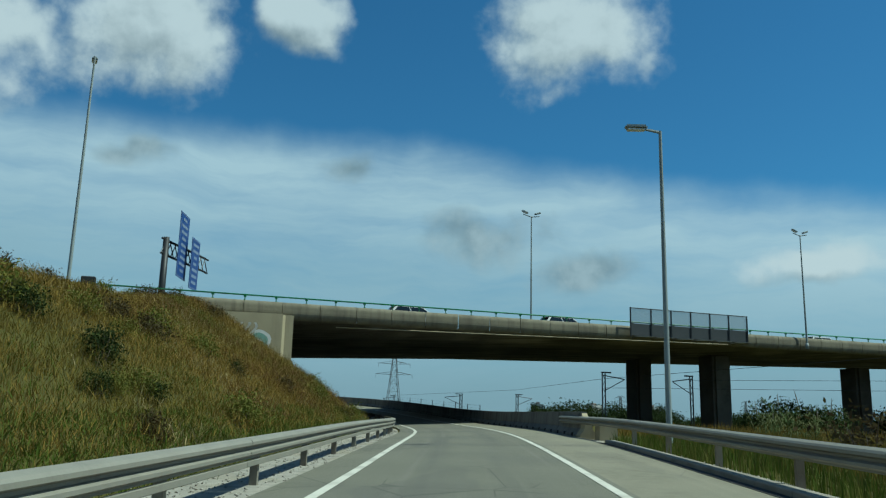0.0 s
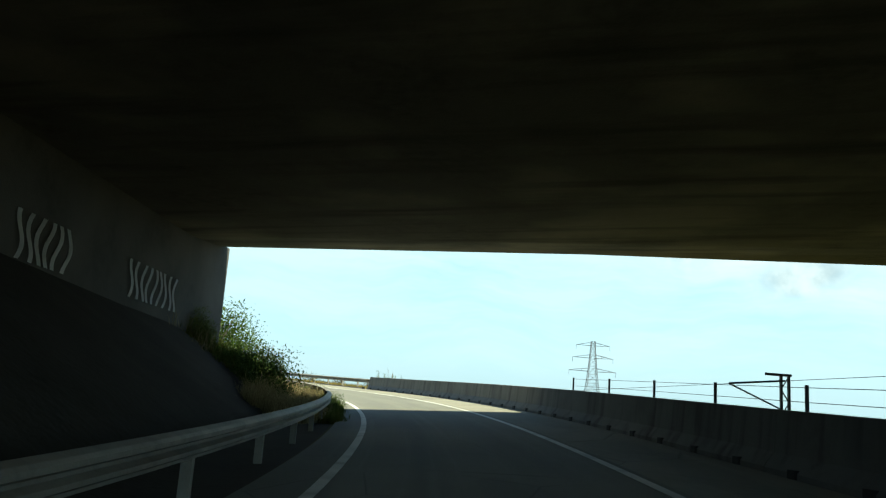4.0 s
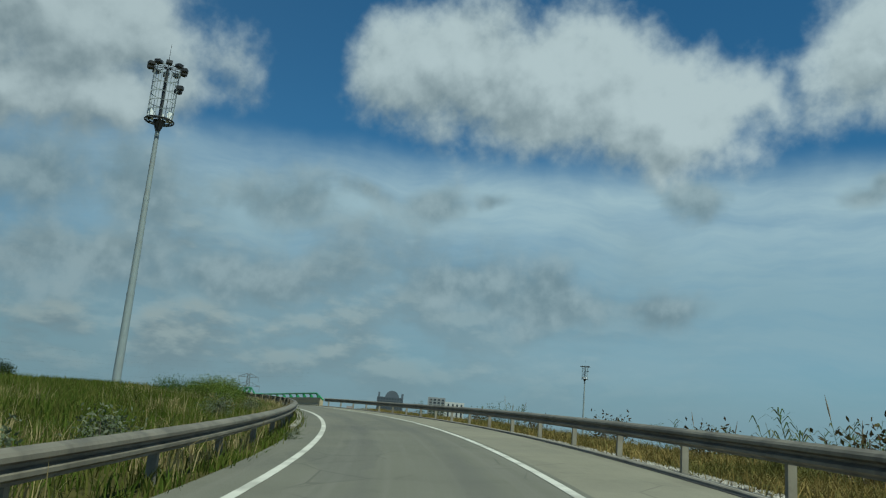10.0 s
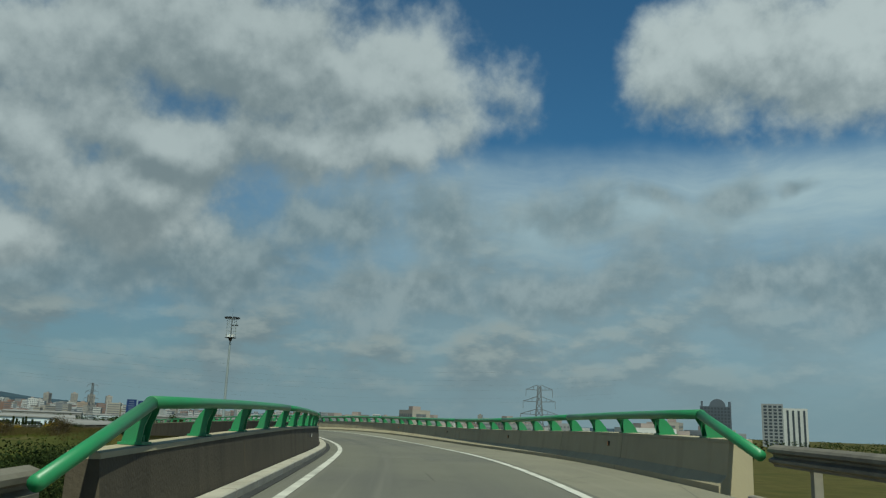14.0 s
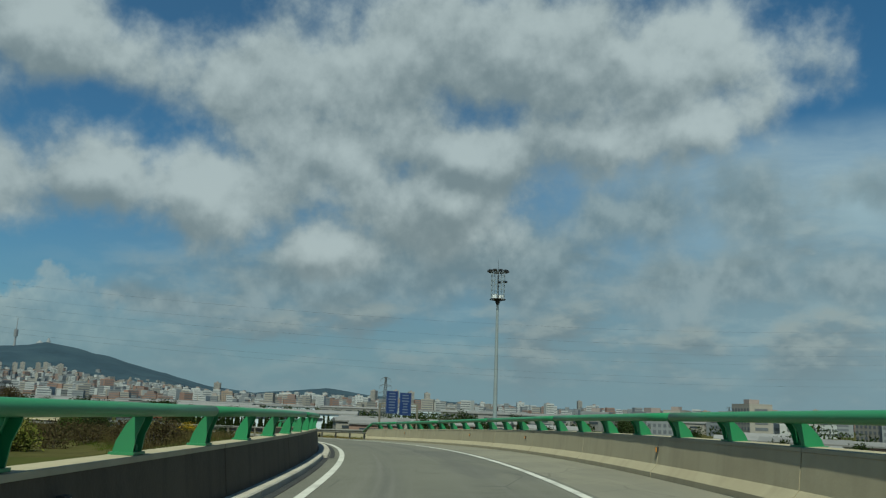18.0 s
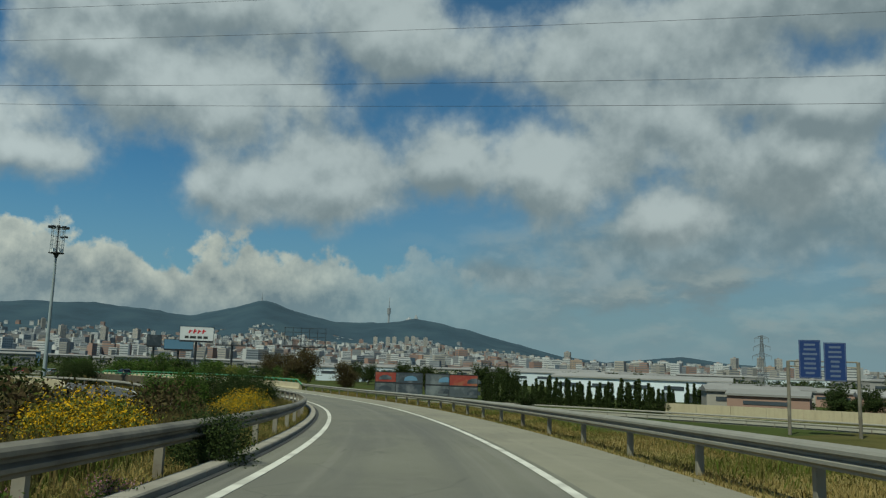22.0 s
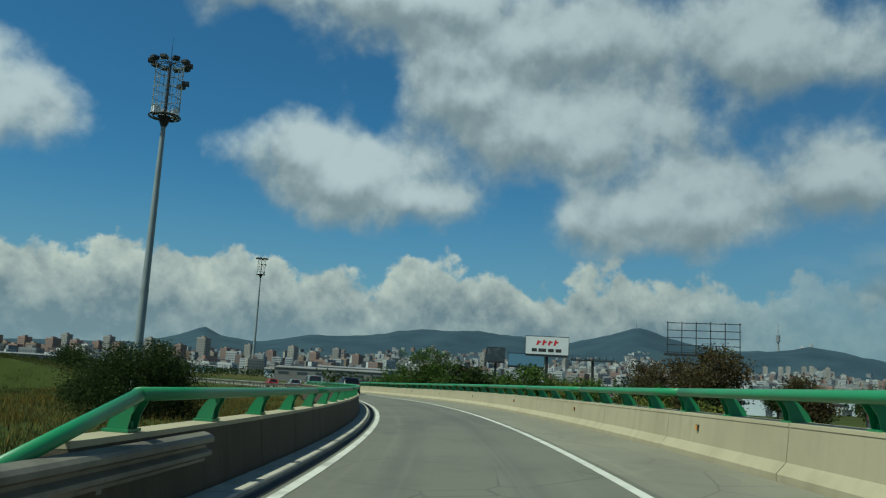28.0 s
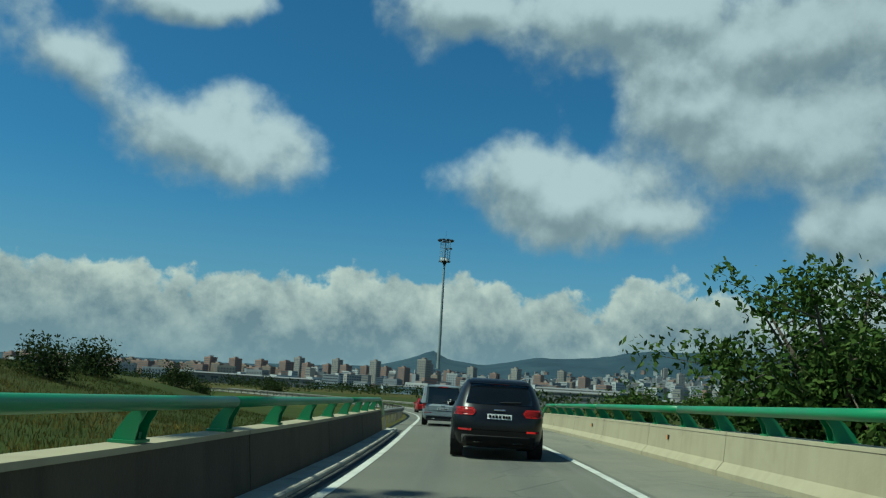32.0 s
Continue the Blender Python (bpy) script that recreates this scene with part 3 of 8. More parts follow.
def ground_z(s, d):
    zr = float(np.interp(s, SS, RZ))
    bk = math.tan(float(np.interp(s, SS, BANK)))
    edge = zr + max(-6, min(6, d)) * bk
    rough = 0.25 * noise.noise(Vector((s * 0.11, d * 0.13, 0.0))) + 0.12 * noise.noise(Vector((s * 0.4, d * 0.4, 3.0)))
    if EDGE_L <= d <= EDGE_R:
        z = edge - 0.12
    elif d < 0:
        o = EDGE_L - d
        hb = left_bank(s)
        if s < 160:
            k = ease(22, 46, s) * (1 - ease(96, 110, s))
            z = edge - 0.06 + min(hb, max(0.0, (o - 1.9 + 0.25 * k) * (0.62 + 0.06 * k))) + rough * ease(1, 5, o)
        elif s < 250:
            z = edge - 0.06 + 0.4 * ease(0.6, 7, o) + rough * ease(0.5, 5, o)
        elif s < 480:
            z = edge - 0.08 - 1.6 * ease(2.0, 14, o) + rough * ease(0.5, 5, o)
        else:
            z = edge - 0.08 - 1.6 * ease(1.0, 9, o) + 3.6 * ease(10, 44, o) + 0.9 * ease(8, 36, o) * ease(530, 570, s) + rough * ease(0.5, 5, o)
        far = ease(*((58, 71) if s > 500 else (48, 68)), -d)
        z = z * (1 - far) + (PLAIN - 1.0) * far
    else:
        o = d - EDGE_R
        shelf = 3.0 if s > 120 else 12.0
        fall = ease(shelf, shelf + 9.0, o)
        z = (edge - 0.08 + rough * ease(0.5, 4, o)) * (1 - fall) + (PLAIN - 1.0) * fall
    k = on_bridge(s)
    low = PLAIN + rough + (1.6 if s > 400 and d < 0 else 0.0)
    z = z * (1 - k) + min(z, low) * k
    if d < -8 and s > 425:
        dc, zc = float(np.interp(s, LOWER_S, LOWER_D)), float(np.interp(s, LOWER_S, LOWER_Z)) - 0.45
        if d < dc:
            z = zc + rough + 4.4 * ease(6, 18, dc - d) * ease(555, 610, s)
            fall = ease(62, 71, -d)
            z = z * (1 - fall) + (PLAIN - 1.0) * fall
        k = ease(4.6, 9.5, abs(d - dc))
        z = z * k + zc * (1 - k)
    return z


gverts, gfaces = [], []
offs = [-72, -64, -56, -48, -42, -36, -31, -26, -22, -18.5, -15.5, -13, -11, -9.2, -7.8, -6.6, -5.6, -4.8, -4.2, -3.7, -3.3, -3.0, -2.0, 0, 2, 4.25, 4.6, 5.0, 5.6, 6.4, 7.4, 8.6, 10, 11.5, 13.5, 16, 19, 22, 26, 30]
stas = np.arange(-40, 781, 2.0)
for s in stas:
    for d in offs:
        p = road_at(float(s), d)
        gverts.append((p.x, p.y, ground_z(float(s), d)))
nd = len(offs)
for i in range(len(stas) - 1):
    for j in range(nd - 1):
        a = i * nd + j
        gfaces.append((a, a + 1, a + nd + 1, a + nd))
# the plain, finer near the ramp and running out to the horizon
rings = [0, 40, 80, 120, 170, 230, 300, 400, 550, 800, 1200, 1800, 2600, 3600, 4700]
base = len(gverts)
for r in rings:
    for k in range(48):
        a = 2 * math.pi * k / 48
        gverts.append((-180 + r * math.cos(a), 100 + r * math.sin(a), PLAIN + (0.3 * noise.noise(Vector((r * math.cos(a) * 0.02, r * math.sin(a) * 0.02, 5.0))) if r < 1300 else 0.0)))
for i in range(len(rings) - 1):
    for k in range(48):
        a, b = base + i * 48 + k, base + i * 48 + (k + 1) % 48
        gfaces.append((a, b, b + 48, a + 48))
gm = bpy.data.meshes.new("ground")
gm.from_pydata(gverts, [], gfaces)
gm.materials.append(EARTH)
gm.materials.append(FIELD)
gm.materials.append(GRAVEL)
gm.materials.append(VERGE)
gm.materials.append(SHADED_SOIL)
gm.materials.append(PALE_SOIL)
mats = []
rnd = random.Random(9)
for i in range(len(stas) - 1):
    for j in range(nd - 1):
        s, d = float(stas[i]), (offs[j] + offs[j + 1]) / 2
        wob = 14 * noise.noise(Vector((s * 0.05, d * 0.08, 7.0)))
        green = 0.0
        if d < -5:
            green = max(ease(470, 500, s + wob), ease(112, 135, s + wob) * (1 - ease(215, 262, s + wob))) * ease(5, 7, -d) * (1 - ease(30, 62, -d + wob))
            if 252 < s < 374:
                green = 0.9
            if s > 500:
                green = max(green, 1 - ease(58, 70, -d + wob * 0.5))
        dry = (366 < s < 486 and 4.4 < d < 9.0) or (128 < s < 256 and 6.0 < d < 11)
        # dark soil painted where the overpass shades the bank
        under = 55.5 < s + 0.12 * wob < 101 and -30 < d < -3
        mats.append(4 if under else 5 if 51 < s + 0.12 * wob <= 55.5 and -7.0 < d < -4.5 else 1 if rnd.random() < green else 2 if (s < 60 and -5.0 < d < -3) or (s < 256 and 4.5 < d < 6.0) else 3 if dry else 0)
for i in range(len(rings) - 1):
    for k in range(48):
        mats.append(1 if 170 <= rings[i] < 800 and 150 < k * 7.5 < 235 and rnd.random() < 0.85 else 0)
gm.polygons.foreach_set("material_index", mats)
gm.polygons.foreach_set("use_smooth", [True] * len(gm.polygons))
ground = tagged(new("ground", gm), "rough grassy ground with dry and green patches", "ground", kind="structure")

# ---- safety barriers ----
def wbeam(d, top, side):
    """Outline of a corrugated beam whose face looks to side (+1: right)."""
    pts = [(-0.085, -0.012), (-0.03, 0.0), (0.055, -0.03), (0.085, -0.062), (0.085, -0.105), (0.0, -0.14), (0.0, -0.17), (0.075, -0.205), (0.075, -0.245), (0.0, -0.28), (0.0, -0.31)]
    return [(d + side * x, top + h) for x, h in pts] + [(d + side * (x - 0.012), top + h) for x, h in pts[::-1]]


def guard_rail(s0, s1, d, side, top=0.72, lower=False, spacing=4.0, label="", steel=None):
    rail = thing("guard_rail", label or "galvanised steel guard rail on posts beside the road", "guard rail", kind="")
    n = max(1, int(round(abs(s1 - s0) / 24)))
    for i in range(n):
        a, b = s0 + (s1 - s0) * i / n, s0 + (s1 - s0) * (i + 1) / n
        part("beam", sweep(bmesh.new(), wbeam(d, top, side), a + 0.01, b - 0.01, 2.0), steel or GALVANISED, rail)
        if lower:
            part("lower_beam", sweep(bmesh.new(), [(d, 0.27), (d + side * 0.03, 0.285), (d + side * 0.03, 0.355), (d, 0.37)], a + 0.01, b - 0.01, 2.0), steel or GALVANISED, rail)
    bm = bmesh.new()
    q = -side
    outline = [(-0.06, -0.05), (0.06, -0.05), (0.06, -0.035), (-0.03, -0.035), (-0.03, 0.035), (0.06, 0.035), (0.06, 0.05), (-0.06, 0.05)]
    lo = [bm.verts.new((x * q, y, -0.6)) for x, y in outline]
    hi = [bm.verts.new((x * q, y, top - 0.03)) for x, y in outline]
    bm.faces.new(lo), bm.faces.new(hi)
    for i in range(8):
        bm.faces.new((lo[i], lo[(i + 1) % 8], hi[(i + 1) % 8], hi[i]))
    box(bm, min(0, q * -0.1), -0.05, top - 0.24, max(0, q * -0.1), 0.05, top - 0.08)
    me = finish(bm, "post", POST_STEEL)
    s = s0 + 1.0
    while s < s1:
        p = new("post", me)
        p.parent = rail
        p.matrix_basis = road_pose(s, d - side * 0.12)
        s += spacing
    return rail


guard_rail(-36, 60, -3.25, 1, 0.70, lower=True, spacing=4.0, label="galvanised double-beam guard rail along the grassy bank")
guard_rail(60, 244.5, -3.25, 1, 0.70, spacing=4.0, label="weathered guard rail along the overgrown bank", steel=WEATHERED_STEEL)
guard_rail(-36, 29.0, 4.9, -1, 0.78, label="galvanised guard rail beside the wide shoulder")
lap = thing("guard_rail", "end of a galvanised guard rail lapped over the concrete barrier", "guard rail")
part("beam", sweep(bmesh.new(), lambda s: wbeam(4.9 - 0.29 * min(1.0, max(0.0, (s - 29.0) / 3.4)), 0.78, -1), 29.0, 38.0, 0.6), GALVANISED, lap)
block_end = tagged(part("concrete_block", sweep(bmesh.new(), [(5.02, -0.2), (5.04, 0.46), (5.10, 0.50), (5.62, 0.50), (5.68, 0.46), (5.70, -0.2)], 30.9, 31.9, 0.5), CONCRETE), "low pale concrete block at the start of the barrier", "block")
guard_rail(128, 250.0, 4.9, -1, 0.78, steel=WEATHERED_STEEL, label="weathered galvanised guard rail beside dry grass")
guard_rail(368.5, 481.0, -3.25, 1, 0.70, steel=WEATHERED_STEEL, label="weathered galvanised guard rail above a concrete kerb")
guard_rail(371, 482.0, 4.9, -1, 0.75, lower=False, label="galvanised guard rail on steel posts beside dry grass")
guard_rail(573, 780.0, -3.25, 1, 0.70, label="galvanised guard rail leaving the bridge")
guard_rail(588, 780.0, 4.9, -1, 0.75, label="galvanised guard rail leaving the bridge")

# concrete barrier of separate units
jersey = thing("concrete_barrier", "grey weathered precast concrete barrier with dark stains", "barrier", kind="")
part("barrier_end", sweep(bmesh.new(), lambda s: [(4.48, -0.1), (4.48, 0.08), (4.65, 0.30), (4.71 - 0.04 * (32.98 - s), 0.90 - 0.42 * (32.98 - s)), (4.91 + 0.04 * (32.98 - s), 0.90 - 0.42 * (32.98 - s)), (4.97, 0.30), (5.10, 0.08), (5.10, -0.1)], 32.0, 32.98, 0.49), CONCRETE, jersey)
s = 33.0
while s < 132.5:
    e = min(s + 5.98, 133.0)
    for k in range(3):
        bm = bmesh.new()
        box(bm, -0.02, -0.12, 0.0, 0.14, 0.12, 0.13, road_pose(s + 1 + 2 * k, 4.46))
        part("drain_hole", bm, GUTTER, jersey, "dark drain opening")
    part("barrier_unit", sweep(bmesh.new(), [(4.48, -0.1), (4.48, 0.08), (4.65, 0.30), (4.71, 0.95), (4.91, 0.95), (4.97, 0.30), (5.10, 0.08), (5.10, -0.1)], s, e, 2.0), GREY_CONCRETE, jersey)
    s += 6.0


PALE_MARK = material("pale_mark", (0.46, 0.43, 0.34), 0.9, vary=0.2, scale=6.0, bump=0.1)


def bridge_side(s0, s1, side, name_label):
    """Concrete parapet with a green tubular rail carried on raked brackets that lean over the road."""
    d = EDGE_R + 0.02 if side > 0 else EDGE_L + 0.03
    toe = 0.14 if side > 0 else 0.02
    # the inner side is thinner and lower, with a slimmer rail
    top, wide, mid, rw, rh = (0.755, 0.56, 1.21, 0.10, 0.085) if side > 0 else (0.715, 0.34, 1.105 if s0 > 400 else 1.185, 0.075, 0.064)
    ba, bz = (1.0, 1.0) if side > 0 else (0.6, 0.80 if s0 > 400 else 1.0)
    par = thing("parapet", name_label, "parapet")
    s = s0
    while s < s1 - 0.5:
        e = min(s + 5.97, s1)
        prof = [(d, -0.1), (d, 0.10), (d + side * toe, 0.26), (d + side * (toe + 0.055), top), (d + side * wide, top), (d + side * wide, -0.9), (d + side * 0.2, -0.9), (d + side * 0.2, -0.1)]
        # left units carry painted shade; their coping keeps the plain concrete
        part("parapet_unit", sweep(bmesh.new(), prof, s, e, 2.0), CONCRETE if side > 0 else SHADED_CONCRETE, par)
        part("coping", sweep(bmesh.new(), [(d + side * (toe + 0.045), top + 0.003), (d + side * (toe + 0.055), top + 0.053), (d + side * (wide + 0.01), top + 0.067), (d + side * (wide + 0.01), top + 0.003)], s, e, 2.0), CONCRETE, par)
        s += 6.0
    # pale slashes at uneven spacing along the right-hand toe
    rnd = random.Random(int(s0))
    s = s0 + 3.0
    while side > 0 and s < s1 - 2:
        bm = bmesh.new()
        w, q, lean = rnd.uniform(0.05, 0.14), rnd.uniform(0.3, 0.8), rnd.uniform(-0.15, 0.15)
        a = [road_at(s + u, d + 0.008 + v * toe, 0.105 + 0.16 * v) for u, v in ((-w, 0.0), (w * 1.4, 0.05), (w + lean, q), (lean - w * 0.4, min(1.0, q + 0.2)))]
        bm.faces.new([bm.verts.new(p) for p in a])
        part("lime_stain", bm, PALE_MARK, par, "pale slash-shaped mark at the toe")
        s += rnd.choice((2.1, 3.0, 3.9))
    rail = thing("bridge_rail", "green painted steel tube rail on raked brackets", "railing")
    c = d + side * (toe + 0.06)
    ring = [(c + rw * math.cos(2 * math.pi * k / 12), mid + rh * math.sin(2 * math.pi * k / 12)) for k in range(12)]
    s = s0 + 1.2
    while s < s1 - 1.3:
        e = min(s + 10.0, s1 - 1.2)
        part("top_tube", sweep(bmesh.new(), ring, s, e - 0.012, 2.0), GREEN_PAINT, rail, smooth=True)
        s = e
    for s_end, s_in in ((s0 - 1.1, s0 + 1.25), (s1 + 1.1, s1 - 1.25)):
        bm = bmesh.new()
        tube(bm, road_at(s_end, c, 0.62), road_at(s_in, c, mid), rh, n=12)
        part("end_tube", bm, GREEN_PAINT, rail, smooth=True)
    # two curved side plates, a back plate between them and a foot plate; a: away from the road
    bm = bmesh.new()
    for y in (-0.11, 0.11):
        prism(bm, [(a * ba, h * bz) for a, h in ((0.10, 0.0), (0.42, 0.0), (0.37, 0.12), (0.24, 0.27), (0.12, 0.36), (-0.04, 0.36), (-0.02, 0.30), (0.06, 0.18))], (side * 1.0, 0, 0), (0, 0, 1), (0, y, top + 0.065), 0.016)
    prism(bm, [(a * ba, h * bz) for a, h in ((0.30, 0.0), (0.33, 0.0), (0.14, 0.34), (0.11, 0.34))], (side * 1.0, 0, 0), (0, 0, 1), (0, 0, top + 0.075), 0.2)
    box(bm, min(side * 0.06 * ba, side * 0.45 * ba), -0.15, top + 0.06, max(side * 0.06 * ba, side * 0.45 * ba), 0.15, top + 0.085)
    for y in (-0.06, 0.06):
        tube(bm, (side * 0.16 * ba, y, top + 0.085), (side * 0.16 * ba, y, top + 0.145), 0.02, n=6)
    me = finish(bm, "bracket", GREEN_PAINT)
    s = s0 + 1.3
    while s < s1 - 1:
        p = new("bracket", me)
        p.parent = rail
        p.matrix_basis = road_pose(s, c)
        s += 2.5





def kerb_run(s0, s1, d0, d1, strip0, strip1, high, label):
    run = thing("kerb", label, "kerb", kind="structure")
    # drain slot by the parapets, painted kerb shadow along the shoulder
    part("drain_slot", sweep(bmesh.new(), [(strip0, 0.003), (strip1, 0.003), (strip1, 0.010), (strip0, 0.010)], s0, s1, 2.0), GUTTER, run, "dark strip, drain slot by parapets and kerb shadow by shoulders")
    s = s0
    while s < s1 - 0.2:
        e = min(s + 1.48, s1)
        part("kerb_stone", sweep(bmesh.new(), [(d0, -0.1), (d0, high - 0.02), (d0 + (0.02 if d1 > d0 else -0.02), high), (d1, high), (d1, -0.1)], s, e, 1.5), KERB_PALE if "pale" in label else KERB, run)
        s += 1.5


kerb_run(240, 330, -2.60, -2.84, -2.58, -2.44, 0.12, "worn pale concrete kerb slabs beside a drain slot at the parapet")
kerb_run(330, 372, -2.48, -2.84, -2.44, -2.30, 0.08, "pale concrete kerb slabs beside a drain slot at the parapet")
kerb_run(372, 482, -2.70, -2.98, -2.66, -2.56, 0.09, "concrete kerb below the guard rail")
kerb_run(482, 575, -2.44, -2.84, -2.38, -2.24, 0.07, "pale concrete kerb slabs beside a drain slot at the parapet")
kerb_run(-36, 27, 4.50, 4.78, 4.30, 4.48, 0.10, "low concrete kerb along the shoulder")
kerb_run(134, 250, 4.50, 4.62, 4.42, 4.48, 0.06, "low asphalt kerb along the shoulder")
kerb_run(196, 240, -2.92, -3.12, -2.90, -2.86, 0.12, "worn concrete kerb under the guard rail")

for a, b in BRIDGES:
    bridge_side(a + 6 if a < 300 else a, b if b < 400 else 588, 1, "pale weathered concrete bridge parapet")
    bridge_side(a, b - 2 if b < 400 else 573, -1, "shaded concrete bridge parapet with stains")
    tagged(part("bridge_deck", sweep(bmesh.new(), [(EDGE_L - 0.3, -0.36), (-2.2, -1.5), (3.4, -1.5), (EDGE_R + 0.5, -0.36)], a - 1, b + 1, 2.0), CONCRETE), "concrete bridge deck under the slip road", "bridge", kind="structure")
    s = a + 12
    while s < b - 6:
        bm = bmesh.new()
        m = road_pose(s, 0.6)
        z = m.translation.z - 1.45
        tube(bm, (m.translation.x, m.translation.y, PLAIN - 1), (m.translation.x, m.translation.y, z), 0.8, n=16)
        tagged(part("bridge_pier", bm, CONCRETE, smooth=True), "round concrete bridge pier", "pier", "bridge piers", "structure")
        s += 25


# ends of the guard rails lapped over the parapets
guard_rail(361.0, 370.5, -2.84, 1, 0.70, label="weathered guard rail end lapped over the parapet", steel=WEATHERED_STEEL)
guard_rail(477.5, 485.0, -2.84, 1, 0.70, label="weathered guard rail end lapped over the parapet", steel=WEATHERED_STEEL)
# small orange reflectors on the right-hand parapets
ORANGE = material("reflector_orange", (0.62, 0.24, 0.02), 0.35, vary=0.1, bump=0.0, spec=0.6)
for s in (258, 271, 284, 297, 310, 323, 336, 345.5, 360, 492, 504, 516.0, 528, 540, 552, 564, 574):
    r = thing("reflector", "small orange reflector fixed to the parapet", "reflector", road_pose(s, EDGE_R + 0.16, 0.55), "parapet reflectors")
    bm = bmesh.new()
    box(bm, -0.018, -0.035, -0.045, 0.0, 0.035, 0.045)
    part("lens", bm, ORANGE, r)
    bm = bmesh.new()
    box(bm, -0.008, -0.042, -0.055, 0.06, 0.042, 0.055)
    part("backing", bm, GUTTER, r)
for s in (262, 287, 312, 337, 361):
    r = thing("reflector", "small white reflector fixed to the shaded parapet", "reflector", road_pose(s, EDGE_L + 0.06, 0.52), "parapet reflectors")
    bm = bmesh.new()
    box(bm, 0.0, -0.04, -0.04, 0.02, 0.04, 0.04)
    part("lens", bm, PAINT_WHITE, r)
    bm = bmesh.new()
    box(bm, -0.05, -0.06, -0.06, 0.012, 0.06, 0.06)
    part("backing", bm, GUTTER, r)
# ---- overpass across the ramp ----
def op_front(u):
    return 62.0 + 0.44 * u


def op_back(u):
    return 99.3 + 0.15 * u


def op_z(u):
    return 9.07 + 0.012 * u


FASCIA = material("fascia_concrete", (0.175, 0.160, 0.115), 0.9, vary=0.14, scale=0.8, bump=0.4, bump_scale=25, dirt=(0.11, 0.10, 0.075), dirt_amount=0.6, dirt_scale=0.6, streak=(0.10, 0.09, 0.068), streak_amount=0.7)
overpass = thing("overpass", "broad concrete motorway bridge with stained rounded parapets", "bridge", kind="structure")
rings = []
bm = bmesh.new()
us = [-300 + 6 * i for i in range(101)]
for u in us:
    f, b, z = op_front(u), op_back(u), op_z(u)
    b = max(b, f + 14)
    dip = 0.5 * min(1.5, max(0.0, (10 - u) / 30))
    pts = [(f + 0.55, z - 1.10), (f + 0.52, z - 1.15), (f + 0.6, z - 1.21), (f + 1.3, z - 1.31), (f + 4.5, z - 1.61), (b - 4.0, z - 0.98 - dip), (b - 0.6, z - 0.66 - dip), (b - 0.2, z - 0.40 - dip), (b, z - 0.1), (b - 0.5, z), (b - 0.55, z - 0.9)]
    rings.append([bm.verts.new((u, y, h)) for y, h in pts])
for a, b in zip(rings, rings[1:]):
    for j in range(len(a)):
        q = (j + 1) % len(a)
        bm.faces.new((a[j], a[q], b[q], b[j]))
bm.faces.new(rings[0]), bm.faces.new(rings[-1][::-1])
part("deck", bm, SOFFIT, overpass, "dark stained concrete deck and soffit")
for name, o0, o1, mat, lift in [("carriageway", 1.0, -1.0, DARK_ASPHALT, 0.03)] + [("lane_line", a, a + 0.16, PAINT_WHITE, 0.045) for a in (1.6, 5.2, 8.8, 12.4)]:
    bm = bmesh.new()
    last = None
    for u in us:
        f, b, z = op_front(u), op_back(u), op_z(u)
        b = max(b, f + 14)
        y0, y1 = f + o0, (b + o1 if o1 < 0 else f + o1)

        def top(y):
            return z - 1.10 + 0.20 * (y - f - 0.55) / (b - f - 1.1) + lift

        ring = [bm.verts.new((u, y0, top(y0))), bm.verts.new((u, y1, top(y1)))]
        if last:
            bm.faces.new((last[0], last[1], ring[1], ring[0]))
        last = ring
    part(name, bm, mat, overpass)
# grassy embankments that carry the motorway on to both sides
for name, a, b0 in (("embankment_west", -300, -36), ("embankment_east", 100, 300)):
    bm = bmesh.new()
    rings = []
    for i in range(25):
        u = a + (b0 - a) * i / 24
        f, b, z = op_front(u), max(op_back(u), op_front(u) + 14), op_z(u)
        rings.append([bm.verts.new((u, y, h)) for y, h in ((f - 15, PLAIN - 0.8), (f + 0.5, z - 1.35), (b - 0.5, z - 1.35), (b + 15, PLAIN - 0.8))])
    for p, q in zip(rings, rings[1:]):
        for j in range(4):
            bm.faces.new((p[j], p[(j + 1) % 4], q[(j + 1) % 4], q[j]))
    bm.faces.new(rings[0]), bm.faces.new(rings[-1][::-1])
    tagged(part(name, bm, EARTH), "grassy embankment below the motorway", "embankment", kind="structure")
# parapet units with a rounded outer face
rail_bm, n_units = bmesh.new(), 0
u = -44.0
while u < 90:
    bm = bmesh.new()
    arc = [math.pi / 2 * k / 6 for k in range(7)]
    prof = [(0.5, -1.15), (0.5, 0.0)] + [(0.32 - 0.32 * math.sin(a), -0.36 + 0.38 * math.cos(a)) for a in arc] + [(0.48 - 0.48 * math.cos(a), -0.62 - 0.60 * math.sin(a)) for a in arc]
    ra, rb = ([bm.verts.new((v, op_front(v) + y, op_z(v) + h)) for y, h in prof] for v in (u + 0.02, u + 2.48))
    for j in range(len(prof)):
        q = (j + 1) % len(prof)
        bm.faces.new((ra[j], ra[q], rb[q], rb[j]))
    bm.faces.new(ra), bm.faces.new(rb[::-1])
    part("parapet_unit", bm, FASCIA, overpass)
    u += 2.5
rail = thing("overpass_rail", "thin green steel rail on small posts above the bridge parapet", "railing")
bm = bmesh.new()
tube(bm, (-44, op_front(-44) + 0.3, op_z(-44) + 0.38), (90, op_front(90) + 0.3, op_z(90) + 0.38), 0.055, n=8)
part("rail_bar", bm, GREEN_PAINT, rail, smooth=True)
bm = bmesh.new()
